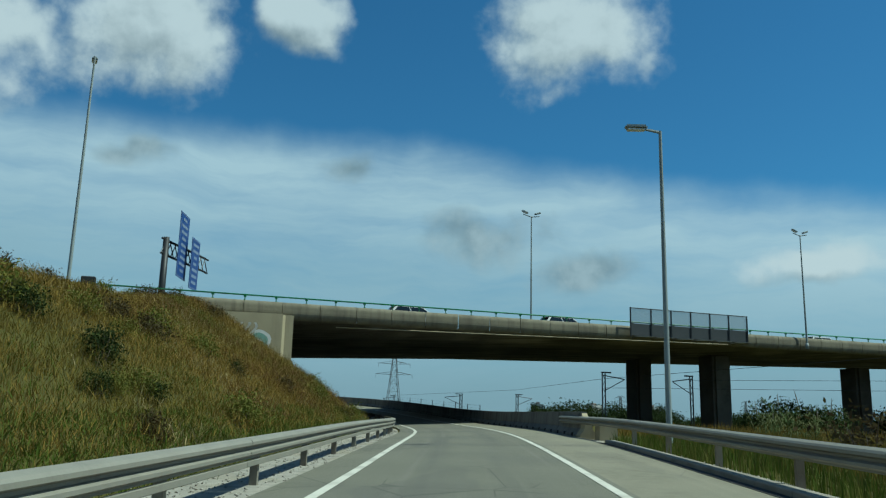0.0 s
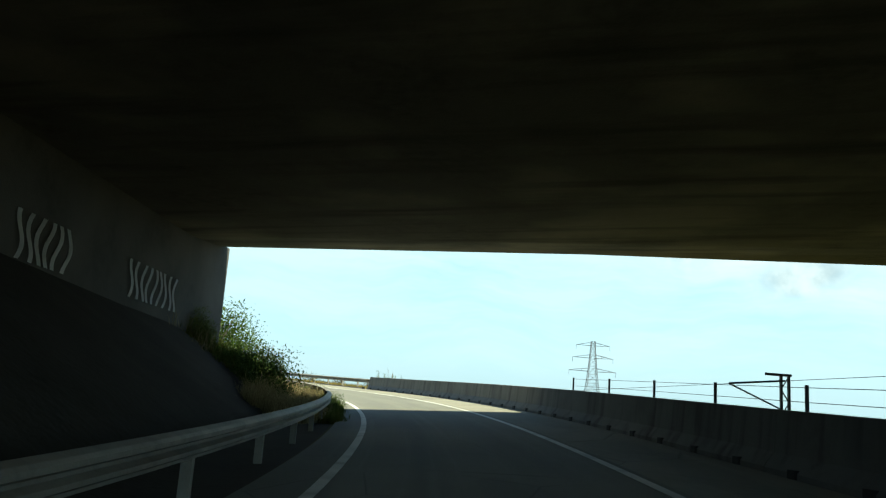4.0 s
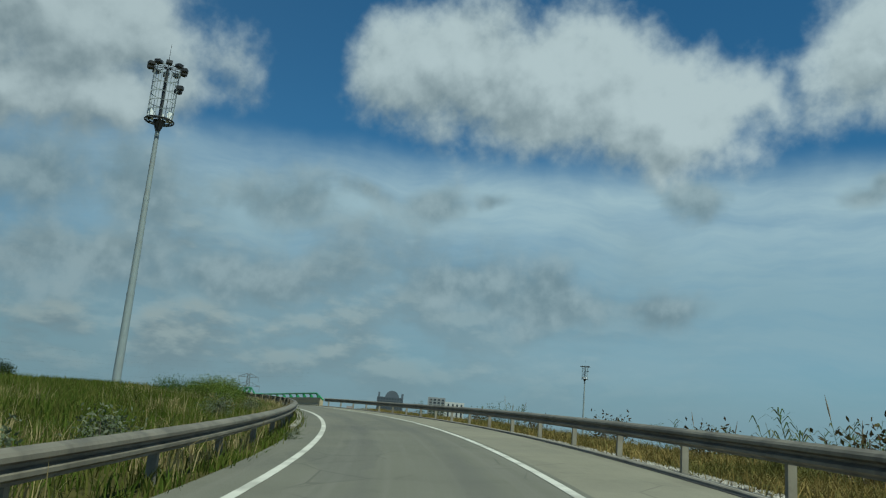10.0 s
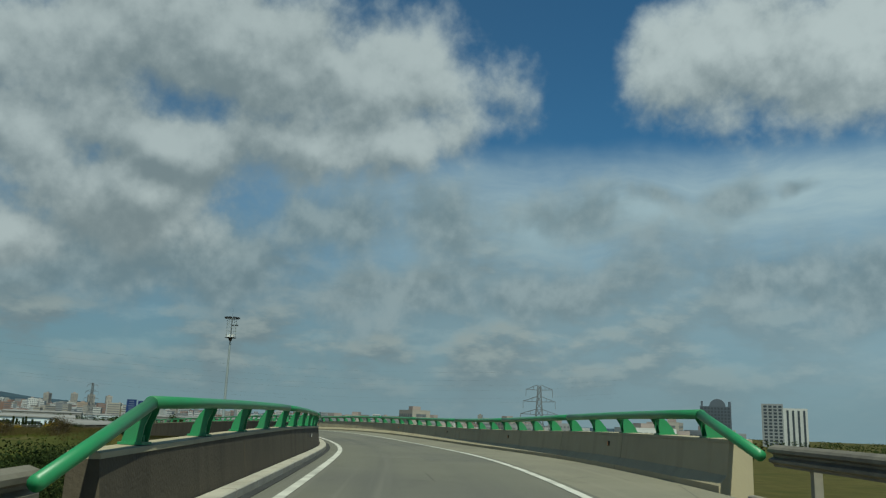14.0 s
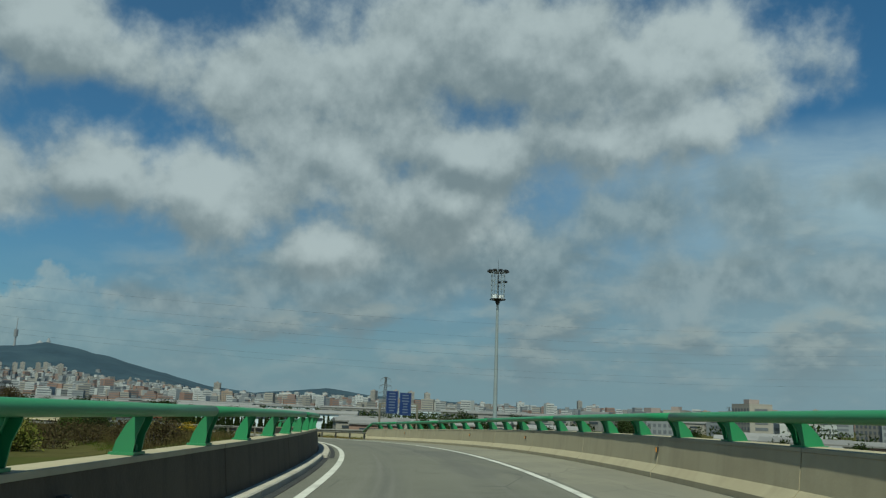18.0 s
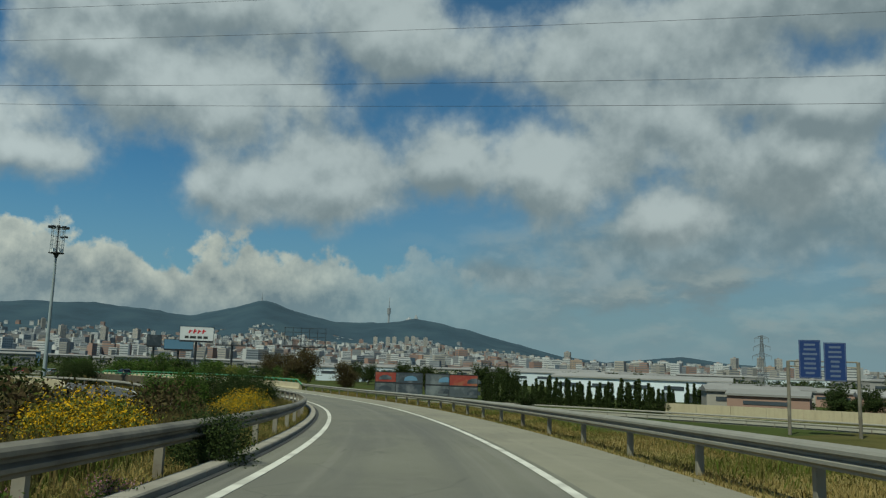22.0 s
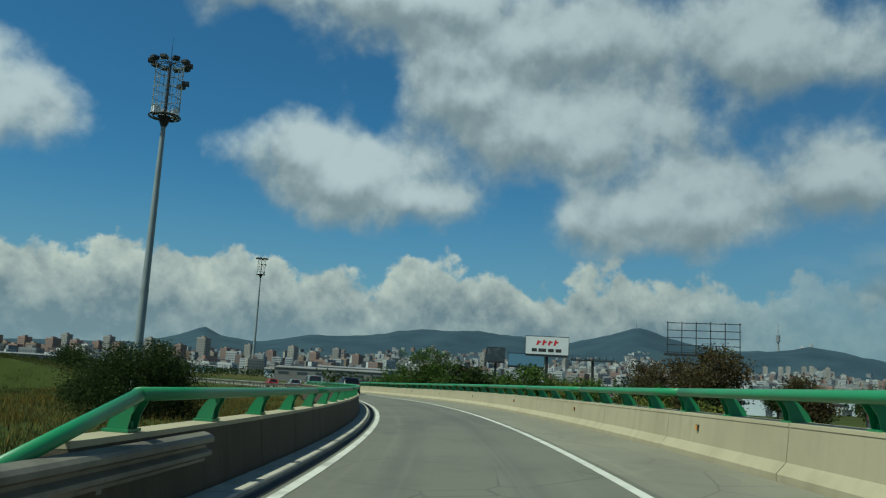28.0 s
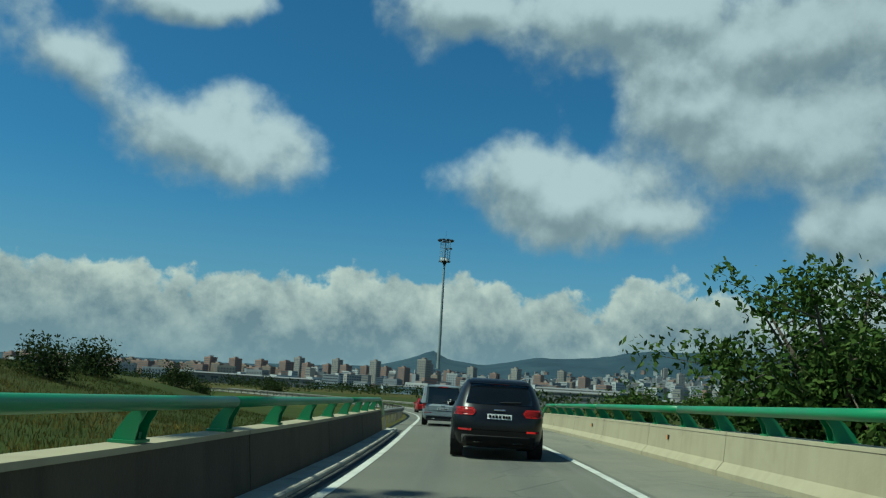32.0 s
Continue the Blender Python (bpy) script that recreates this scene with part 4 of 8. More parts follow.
box(bm, -0.09, -0.05, -0.12, 0.09, 0.08, 0.02)
box(bm, -0.03, -0.03, 0.0, 0.03, 0.03, 0.38)
box(bm, -0.09, -0.06, 0.22, 0.09, 0.06, 0.38)
me = finish(bm, "rail_post", GREEN_PAINT)
for a in range(-44, 90, 2):
    p = new("rail_post", me)
    p.parent = rail
    p.matrix_basis = pose(a, op_front(a) + 0.3, op_z(a) + 0.01)

# added rod that draws the pale line at the soffit's front edge
bm = bmesh.new()
tube(bm, (-8, 61.9 - 2.4, op_z(-8) - 1.47), (24, 61.9 + 7.2, op_z(24) - 1.47), 0.035, n=6)
part("conduit", bm, CONCRETE, overpass, "thin pale rod along the front edge of the soffit")

# abutment beside the ramp, along the line of the ramp
AB0, AB1 = Vector((-10.4, 55.6)), Vector((-19.3, 97.6))
along = (AB1 - AB0).normalized()
inward = Vector((along.y, -along.x))
bm = bmesh.new()
corner = [AB0 - inward * 14 - along * 1.0, AB0 - along * 0.0, AB1, AB1 - inward * 10]
foot = [bm.verts.new((p.x, p.y, 1.0)) for p in corner]
top = [bm.verts.new((p.x, p.y, op_z(p.x) - 1.02)) for p in corner]
for i in range(4):
    j = (i + 1) % 4
    bm.faces.new((foot[i], foot[j], top[j], top[i]))
bm.faces.new(foot[::-1]), bm.faces.new(top)
bmesh.ops.bevel(bm, geom=[e for e in bm.edges if abs((e.verts[0].co - e.verts[1].co).z) > 3], offset=0.75, segments=5, affect="EDGES")
ab = part("abutment", bm, [CONCRETE, DARK_CONCRETE], overpass, "pale concrete abutment wall, inner face darkened for the bridge's shade", smooth=False)
# face towards the ramp gets dark concrete, painting in the bridge's shade
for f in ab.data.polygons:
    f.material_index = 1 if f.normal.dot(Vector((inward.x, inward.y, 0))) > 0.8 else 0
GRAFFITI_W = material("graffiti_white", (0.62, 0.62, 0.60), 0.7, vary=0.1, bump=0.0)
GRAFFITI_G = material("graffiti_green", (0.22, 0.36, 0.30), 0.7, vary=0.1, bump=0.0)


def graffiti(origin, right, wide, high, count, mat, seed):
    """Sprayed strokes that cannot be read: plain curved bars."""
    rnd = random.Random(seed)
    bm = bmesh.new()
    nrm = right.cross(Vector((0, 0, 1)))
    for i in range(count):
        x0 = wide * (i + 0.15 + 0.2 * rnd.random()) / count
        k = wide / count * 0.75
        prev = None
        for j in range(9):
            v = j / 8
            c = origin + right * (x0 + k * (0.5 + 0.45 * math.sin(v * 5.2 + i))) + Vector((0, 0, high * v)) + nrm * 0.02
            a, b = bm.verts.new(c - right * 0.09), bm.verts.new(c + right * 0.09)
            if prev:
                bm.faces.new((prev[0], prev[1], b, a))
            prev = (a, b)
    bmesh.ops.solidify(bm, geom=bm.faces[:], thickness=0.01)
    part("sprayed_mark", bm, mat, overpass, "sprayed strokes on concrete")


a3 = Vector((along.x, along.y, 0))
f3 = Vector((inward.x, inward.y, 0))
face0 = Vector((AB0.x, AB0.y, 0)) + f3 * 0.02
graffiti(face0 - f3 * 4.6 + Vector((0, -0.35, 6.3)), f3, 2.2, 0.9, 5, GRAFFITI_W, 3)
for r0, r1, mat in ((0.0, 0.62, GRAFFITI_G), (0.62, 0.82, GRAFFITI_W), (0.0, 0.22, GRAFFITI_W)):
    bm = bmesh.new()
    mid, nrm = face0 - f3 * 2.3 + Vector((0, 0, 5.9)), f3.cross(Vector((0, 0, 1)))
    lift = 0.24 if r0 or r1 > 0.5 else 0.25
    ring = [[bm.verts.new(mid + nrm * lift + f3 * (r * (1 + 0.12 * math.sin(3 * a)) * math.cos(a)) + Vector((0, 0, r * 1.05 * math.sin(a)))) for a in (2 * math.pi * k / 20 for k in range(20))] for r in (max(r0, 0.02), r1)]
    for k in range(20):
        bm.faces.new((ring[0][k], ring[0][(k + 1) % 20], ring[1][(k + 1) % 20], ring[1][k]))
    part("sprayed_mark", bm, mat, overpass, "round sprayed mark on concrete")
graffiti(face0 + a3 * 4.0 + Vector((0, 0, 4.6)), a3, 3.0, 1.6, 5, GRAFFITI_G, 5)
graffiti(face0 + a3 * 27.0 + Vector((0, 0, 4.6)), a3, 2.6, 1.1, 6, GRAFFITI_W, 6)
graffiti(face0 + a3 * 33.0 + Vector((0, 0, 4.6)), a3, 4.0, 1.1, 9, GRAFFITI_W, 7)

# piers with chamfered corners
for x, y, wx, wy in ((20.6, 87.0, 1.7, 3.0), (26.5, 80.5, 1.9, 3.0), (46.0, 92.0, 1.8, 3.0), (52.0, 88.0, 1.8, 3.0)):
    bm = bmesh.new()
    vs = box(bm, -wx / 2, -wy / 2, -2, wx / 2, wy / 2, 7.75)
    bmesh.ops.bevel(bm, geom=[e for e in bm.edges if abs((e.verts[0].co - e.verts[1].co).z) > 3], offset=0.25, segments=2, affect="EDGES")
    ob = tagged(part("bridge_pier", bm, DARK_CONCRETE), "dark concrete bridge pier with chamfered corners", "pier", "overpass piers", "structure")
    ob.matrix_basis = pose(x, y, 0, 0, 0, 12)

# panel fence hung outside the parapet over the railway
PANEL = material("fence_panel", (0.045, 0.05, 0.055), 0.6, 0.2, vary=0.1, bump=0.05)
MESH_GLASS = bpy.data.materials.new("fence_mesh")
MESH_GLASS.use_nodes = True
mg = MESH_GLASS.node_tree
mgt, mgm = mg.nodes.new("ShaderNodeBsdfTransparent"), mg.nodes.new("ShaderNodeMixShader")
mgm.inputs[0].default_value = 0.28
mg.nodes["Principled BSDF"].inputs["Base Color"].default_value = (0.08, 0.09, 0.10, 1)
mg.links.new(mgt.outputs[0], mgm.inputs[1])
mg.links.new(mg.nodes["Principled BSDF"].outputs[0], mgm.inputs[2])
mg.links.new(mgm.outputs[0], mg.nodes["Material Output"].inputs["Surface"])
screen = thing("safety_screen", "dark safety screen of solid panels and mesh on brackets", "screen")
for i in range(6):
    u0, u1 = 15.6 + i * 1.95, 15.6 + (i + 1) * 1.95
    for name, z0, z1, mat in (("solid_panel", -0.85, 0.15, PANEL), ("mesh_panel", 0.15, 1.45, MESH_GLASS)):
        bm = bmesh.new()
        y = op_front(u0) - 0.55
        prism(bm, [(0, op_z(u0) + z0), (1.95, op_z(u1) + z0), (1.95, op_z(u1) + z1), (0, op_z(u0) + z1)], Vector((1, 0.44, 0)), (0, 0, 1), (u0, y, 0), 0.03)
        part(name, bm, mat, screen)
for i in range(7):
    u0 = 15.6 + i * 1.95
    bm = bmesh.new()
    box(bm, u0 - 0.05, op_front(u0) - 0.66, op_z(u0) - 0.95, u0 + 0.05, op_front(u0) - 0.53, op_z(u0) + 1.5)
    part("upright", bm, PANEL, screen)
    if i < 6:
        bm = bmesh.new()
        tube(bm, (u0, op_front(u0) - 0.6, op_z(u0) + 1.47), (u0 + 1.95, op_front(u0 + 1.95) - 0.6, op_z(u0 + 1.95) + 1.47), 0.04, n=6)
        part("top_bar", bm, PANEL, screen)
        bm = bmesh.new()
        box(bm, u0 + 0.3, op_front(u0) - 1.2, op_z(u0) - 1.05, u0 + 1.7, op_front(u0) + 0.3, op_z(u0) - 0.97)
        part("bracket", bm, GALVANISED, screen)

# ---- lighting masts, lamps, gantries, pylons ----
MAST_STEEL = material("mast_steel", (0.225, 0.262, 0.268), 0.6, 0.0, vary=0.08, scale=0.8, bump=0.05, dirt=(0.19, 0.195, 0.19), dirt_amount=0.5)
PYLON_STEEL = material("pylon_steel", (0.13, 0.14, 0.145), 0.6, 0.1, vary=0.1, bump=0.0)
DARK_STEEL = material("dark_steel", (0.035, 0.037, 0.04), 0.5, 0.4, vary=0.15, bump=0.05)
LAMP_GLASS = material("lamp_glass", (0.70, 0.72, 0.72), 0.2, 0.0, vary=0.05, bump=0.0, spec=0.6)


def high_mast():
    """Thirty metre mast whose floodlights ride in a cage; head at z = 0, drawn downwards by the pole's length."""
    mast = thing("light_mast", "tall tapered steel lighting mast with a caged ring of floodlights", "light mast", group="lighting masts")
    for name, z0, z1, r0, r1 in (("pole_section", 0.0, 9.0, 0.38, 0.33), ("pole_section", 9.0, 17.0, 0.315, 0.26), ("pole_section", 17.0, 23.4, 0.25, 0.19), ("collar", 8.85, 9.15, 0.34, 0.34), ("collar", 16.85, 17.15, 0.27, 0.27), ("base_flange", 0.0, 0.08, 0.65, 0.65)):
        bm = bmesh.new()
        tube(bm, (0, 0, z0), (0, 0, z1), r0, r1, 14, caps=name == "base_flange")
        part(name, bm, MAST_STEEL, mast, smooth=name != "base_flange")
    bm = bmesh.new()
    tube(bm, (0, 0, 23.0), (0, 0, 23.9), 0.22, 0.6, 12)
    tube(bm, (0, 0, 23.4), (0, 0, 28.7), 0.14, 0.12, 8)
    part("mast_head", bm, DARK_STEEL, mast)
    bm = bmesh.new()
    for i in range(12):
        a = 2 * math.pi * i / 12
        tube(bm, (1.15 * math.cos(a), 1.15 * math.sin(a), 23.9), (1.15 * math.cos(a), 1.15 * math.sin(a), 28.9), 0.03, n=5)
    for z in (23.9, 24.7, 25.5, 26.3, 27.1, 27.9, 28.7):
        for i in range(20):
            a, b = 2 * math.pi * i / 20, 2 * math.pi * (i + 1) / 20
            tube(bm, (1.15 * math.cos(a), 1.15 * math.sin(a), z), (1.15 * math.cos(b), 1.15 * math.sin(b), z), 0.03, n=4, caps=False)
    part("cage", bm, MAST_STEEL, mast)
    for r in (0.95, 1.3):
        bm = bmesh.new()
        loops = [[bm.verts.new(((r + 0.07 * math.cos(q)) * math.cos(a), (r + 0.07 * math.cos(q)) * math.sin(a), 23.9 + 0.07 * math.sin(q))) for q in (0.0, 1.257, 2.513, 3.77, 5.027)] for a in (2 * math.pi * i / 18 for i in range(18))]
        for i in range(18):
            for j in range(5):
                bm.faces.new((loops[i][j], loops[(i + 1) % 18][j], loops[(i + 1) % 18][(j + 1) % 5], loops[i][(j + 1) % 5]))
        part("lower_ring", bm, DARK_STEEL, mast)
    for i in range(10):
        a = 2 * math.pi * i / 10
        bm = bmesh.new()
        m = Matrix.Rotation(a, 4, "Z")
        box(bm, 1.25, -0.28, 28.55, 1.85, 0.28, 28.85, m)
        tube(bm, m @ Vector((0.1, 0, 28.75)), m @ Vector((1.3, 0, 28.75)), 0.04, n=5)
        bmesh.ops.bevel(bm, geom=bm.edges[:], offset=0.03, segments=1, affect="EDGES")
        part("floodlight", bm, DARK_STEEL, mast, "dark floodlight housing")
    for i in range(2):
        bm = bmesh.new()
        m = Matrix.Rotation(0.6 + i * 0.8, 4, "Z")
        box(bm, 1.1, -0.25, 26.9, 1.7, 0.25, 27.2, m)
        part("floodlight", bm, DARK_STEEL, mast, "dark floodlight housing")
    for a in (0.9, 2.3, 4.2):
        bm = bmesh.new()
        m = Matrix.Rotation(a, 4, "Z")
        box(bm, 0.55, -0.3, 23.95, 1.1, 0.3, 24.75, m)
        part("ballast_box", bm, LAMP_GLASS, mast, "pale ballast box")
    bm = bmesh.new()
    tube(bm, (0, 0, 28.6), (0, 0, 31.0), 0.03, 0.012, 6)
    part("lightning_rod", bm, DARK_STEEL, mast)
    return mast


MAST_SITES = [(-132.7, 179.8, 5.2), (-262.0, 396.0, 5.0), (-314.2, 199.3, 2.7), (-342.5, 51.3, 1.3), (-421.5, -107.0, 8.6)]
mast = high_mast()
mast.matrix_basis = pose(*MAST_SITES[0], 0, 0, 20) @ Matrix.Diagonal((1.1, 1.1, 1.2, 1))
for i, (x, y, z) in enumerate(MAST_SITES[1:]):
    copy_thing(mast, Matrix.Identity(4)).matrix_basis = pose(x, y, z, 0, 0, 50 + 37 * i)


def street_lamp(x, y, z0, z1, turn, arms, label):
    lamp = thing("street_lamp", label, "street lamp", pose(x, y, z0, 0, 0, turn))
    h = z1 - z0
    bm = bmesh.new()
    tube(bm, (0, 0, 0), (0, 0, h), 0.10, 0.05, 10, caps=False)
    tube(bm, (0, 0, 0), (0, 0, 0.5), 0.17, 0.15, 10)
    part("pole", bm, MAST_STEEL, lamp, smooth=True)
    for k in range(arms):
        s = 1 if k == 0 else -1
        bm = bmesh.new()
        tube(bm, (0, 0, h - 0.05), (s * 0.9, 0, h + 0.12), 0.05, 0.04, 6)
        part("arm", bm, MAST_STEEL, lamp)
        bm = bmesh.new()
        lift = Matrix.Identity(4) if arms == 1 else Matrix.Translation((0, 0, h + 0.05)) @ Matrix.Rotation(radians(-18 * s), 4, "Y") @ Matrix.Translation((0, 0, -h))
        vs = box(bm, min(s * 0.42, s * 1.12), -0.14, h + 0.03, max(s * 0.42, s * 1.12), 0.14, h + 0.18, lift)
        bmesh.ops.bevel(bm, geom=bm.edges[:], offset=0.05, segments=2, affect="EDGES")
        head = part("lamp_head", bm, MAST_STEEL, lamp, "flat grey lamp head")
        bm = bmesh.new()
        box(bm, min(s * 0.5, s * 1.05), -0.11, h, max(s * 0.5, s * 1.05), 0.11, h + 0.03, lift)
        part("lamp_lens", bm, LAMP_GLASS, head)


street_lamp(6.75, 24.8, -0.2, 10.4, 180, 1, "grey street lamp with one flat head beside the guard rail")
street_lamp(8.0, 75.6, 8.1, 20.3, 25, 2, "tall double-armed street lamp on the bridge")
street_lamp(34.0, 76.5, 8.4, 19.3, 25, 2, "tall double-armed street lamp on the bridge")
street_lamp(-19.0, 40.3, 5.8, 19.6, 115, 1, "very tall street lamp on top of the grassy bank")

BLUE_SIGN = material("blue_sign", (0.012, 0.045, 0.19), 0.5, vary=0.06, scale=1.0, bump=0.0)
# sign blue and lettering with shade painted in, for the two-panel sign
SHADED_SIGN = material("shaded_sign", (0.008, 0.026, 0.105), 0.55, vary=0.06, scale=1.0, bump=0.0)
SHADED_TEXT = material("shaded_sign_text", (0.085, 0.11, 0.17), 0.55, vary=0.05, bump=0.0)
SIGN_TEXT = material("sign_white", (0.16, 0.20, 0.29), 0.5, vary=0.05, bump=0.0)


def sign_panel(parent, m, w, h, seed, face=None, ink=None):
    """Blue direction panel with a white border and bars for its unreadable lines."""
    rnd = random.Random(seed)
    bm = bmesh.new()
    box(bm, -w / 2, -0.05, 0, w / 2, 0.0, h, m)
    p = part("sign_panel", bm, face or BLUE_SIGN, parent, "blue direction panel")
    bm = bmesh.new()
    for x0, z0, x1, z1 in ((-w / 2 + 0.08, 0.08, w / 2 - 0.08, 0.14), (-w / 2 + 0.08, h - 0.14, w / 2 - 0.08, h - 0.08), (-w / 2 + 0.08, 0.14, -w / 2 + 0.14, h - 0.14), (w / 2 - 0.14, 0.14, w / 2 - 0.08, h - 0.14)):
        box(bm, x0, -0.062, z0, x1, -0.052, z1, m)
    part("sign_border", bm, ink or SIGN_TEXT, p)
    z = h - 0.75
    while z > 0.5:
        wl = w * (0.35 + 0.35 * rnd.random())
        bm = bmesh.new()
        box(bm, -wl / 2, -0.062, z, wl / 2, -0.052, z + 0.28, m)
        part("text_bar", bm, ink or SIGN_TEXT, p)
        z -= 0.62
    bm = bmesh.new()
    for x in (-w * 0.3, w * 0.3):
        box(bm, x - 0.05, 0.0, 0.1, x + 0.05, 0.14, h - 0.1, m)
    part("panel_rib", bm, MAST_STEEL, p)


gantry = thing("sign_gantry", "tubular steel gantry with blue direction panels on the bridge", "road sign")
bm = bmesh.new()
tube(bm, (-26.4, 74.6, 7.0), (-26.4, 74.6, 17.2), 0.36, 0.28, 12)
part("post", bm, DARK_STEEL, gantry, smooth=True)
bm = bmesh.new()
for dz in (0, 1.4):
    for dy in (0, 0.9):
        tube(bm, (-26.6, 74.0 + dy, 15.6 + dz), (-25.4, 84.0 + dy, 15.6 + dz), 0.1, n=6)
for i in range(10):
    v = i / 10
    tube(bm, (-26.6 + 1.2 * v, 74 + 10 * v, 15.6), (-26.6 + 1.2 * (v + 0.1), 75 + 10 * v, 17.0), 0.05, n=5)
    tube(bm, (-26.6 + 1.2 * v, 74.9 + 10 * v, 17.0), (-26.6 + 1.2 * (v + 0.1), 75.9 + 10 * v, 15.6), 0.05, n=5)
part("lattice_boom", bm, DARK_STEEL, gantry)
for (x, y, z, w, h, k) in ((-25.6, 77.0, 13.7, 3.6, 6.3, 1), (-25.1, 79.4, 13.0, 3.0, 5.0, 2)):
    sign_panel(gantry, pose(x, y, z, 0, 0, 94 if w > 3.5 else 92), w * 0.95, h, k)

dsign = thing("road_sign", "two blue direction panels side by side on a steel gantry", "road sign")
dirv = (Vector((-362.8, 178.0, 0)) - Vector((-245.0, 184.0, 0))).normalized()
DSM = Matrix.Translation((-362.8, 178.0, 0)) @ Matrix.Rotation(math.atan2(dirv.y, dirv.x) - math.pi / 2, 4, "Z")
for x, k in ((-1.5, 11), (1.5, 12)):
    sign_panel(dsign, DSM @ Matrix.Translation((x, 0, 6.5 if x > 0 else 6.8)), 2.65, 5.0, k, SHADED_SIGN, SHADED_TEXT)
bm = bmesh.new()
for x in (-4.2, 4.2):
    tube(bm, DSM @ Vector((x, 0.3, PLAIN - 0.5)), DSM @ Vector((x, 0.3, 9.0)), 0.23, n=8)
for z in (8.3, 9.0):
    tube(bm, DSM @ Vector((-4.2, 0.3, z)), DSM @ Vector((4.2, 0.3, z)), 0.1, n=6)
part("frame", bm, WEATHERED_STEEL, dsign)


def pylon(x, y, z0, height, turn, scale=1.0):
    """Lattice transmission tower with three cross arms."""
    p = thing("pylon", "grey lattice transmission tower with three cross arms", "pylon", pose(x, y, z0, 0, 0, turn), "transmission towers")
    h = height
    bm = bmesh.new()

    def half(z):
        v = z / h
        return (2.6 * (1 - v) ** 1.3 + 0.55) * scale

    levels = [0, 0.16, 0.30, 0.42, 0.53, 0.63, 0.72, 0.80, 0.88, 0.95, 1.0]
    cs = ((1, 1), (-1, 1), (-1, -1), (1, -1))
    for a, b in zip(levels, levels[1:]):
        za, zb = a * h, b * h
        ra, rb = half(za), half(zb)
        for i in range(4):
            (x0, y0), (x1, y1) = cs[i], cs[(i + 1) % 4]
            tube(bm, (x0 * ra, y0 * ra, za), (x0 * rb, y0 * rb, zb), 0.10, n=4, caps=False)
            tube(bm, (x0 * ra, y0 * ra, za), (x1 * rb, y1 * rb, zb), 0.055, n=4, caps=False)
            tube(bm, (x1 * ra, y1 * ra, za), (x0 * rb, y0 * rb, zb), 0.055, n=4, caps=False)
            tube(bm, (x0 * rb, y0 * rb, zb), (x1 * rb, y1 * rb, zb), 0.05, n=4, caps=False)
    part("tower", bm, PYLON_STEEL, p)
    for v, w in ((0.66, 6.8), (0.81, 5.9), (0.95, 4.9)):
        bm = bmesh.new()
        for s in (1, -1):
            tip = Vector((s * w * scale, 0, v * h + 0.1))
            r = half(v * h)
            for yy in (r, -r):
                tube(bm, (s * r, yy, v * h), tip, 0.07, n=4)
                tube(bm, (s * r, yy, v * h + 1.1), tip, 0.07, n=4)
            for k in (0.35, 0.7):
                q = Vector((s * r, 0, v * h)).lerp(tip, k)
                tube(bm, q, q + Vector((0, 0, 1.1 * (1 - k))), 0.05, n=4)
            tube(bm, tip, tip - Vector((0, 0, 1.6)), 0.06, n=4)
        part("cross_arm", bm, PYLON_STEEL, p)
    return p


PYLONS = [(-21.0, 345.0, 29.5, 15), (-273.0, 262.0, 17.8, 60), (-588.0, 146.0, 24.0, 70), (-820.0, 380.0, 19.0, 40), (90.0, 420.0, 15.0, 10), (190.0, 520.0, 17.0, 10)]
for x, y, h, turn in PYLONS:
    pylon(x, y, PLAIN - 0.3, h, turn, 1.15 if h > 28 else 0.58)

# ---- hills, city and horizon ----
# woods with the blue of distance haze mixed into the base colour
HILL = material("hazy_hill_woods", (0.020, 0.041, 0.058), 0.95, vary=0.30, scale=0.006, bump=0.0, dirt=(0.034, 0.058, 0.068), dirt_amount=0.6, dirt_scale=0.006)
EYE0 = Vector((-293.0, 150.0, 5.0))
# ridge line seen from the second bridge: azimuth, height in degrees
RIDGE = [(60, 0.3), (80, 0.35), (90, 0.5), (98, 0.85), (101, 1.2), (103, 1.0), (106, 0.7), (109, 1.0), (112, 1.75), (115.3, 2.5), (117.5, 3.05), (119.3, 3.32), (121.3, 3.05), (124.2, 2.8), (125.7, 3.02), (128.4, 3.65), (130.2, 4.15), (132.4, 3.55), (134.8, 2.85),
         (138.3, 3.3), (142.3, 3.45), (146.2, 3.2), (149.2, 2.7), (152.5, 2.5), (156, 1.9), (158.4, 2.1), (159.6, 2.65), (160.8, 2.1), (163.5, 1.4), (172, 1.0), (180, 0.9), (190, 0.6), (205, 0.4)]
RA, RE = np.array([a for a, _ in RIDGE], float), np.array([e for _, e in RIDGE])


def hill_z(az, r):
    """Height of the land at a bearing and distance from the ramp, rising to the ridge at 4300 m."""
    top = 4300 * math.tan(radians(float(np.interp(az, RA, RE)))) + 5
    x = (r - 900) / 3400
    foot = 0.33 * ease(0.0, 0.75, x) + 0.67 * ease(0.55, 1.0, x) ** 1.2
    return PLAIN + top * foot * (1.0 if x > 0 else 0.0)


def bearing(az, r, z=0.0):
    return Vector((EYE0.x - math.sin(radians(az)) * r, EYE0.y + math.cos(radians(az)) * r, z))


verts, faces = [], []
azs = np.arange(58, 206.01, 0.5)
rs = [900, 1100, 1300, 1500, 1750, 2000, 2300, 2600, 2850, 3050, 3250, 3450, 3600, 3750, 3900, 4050, 4180, 4300, 4480]
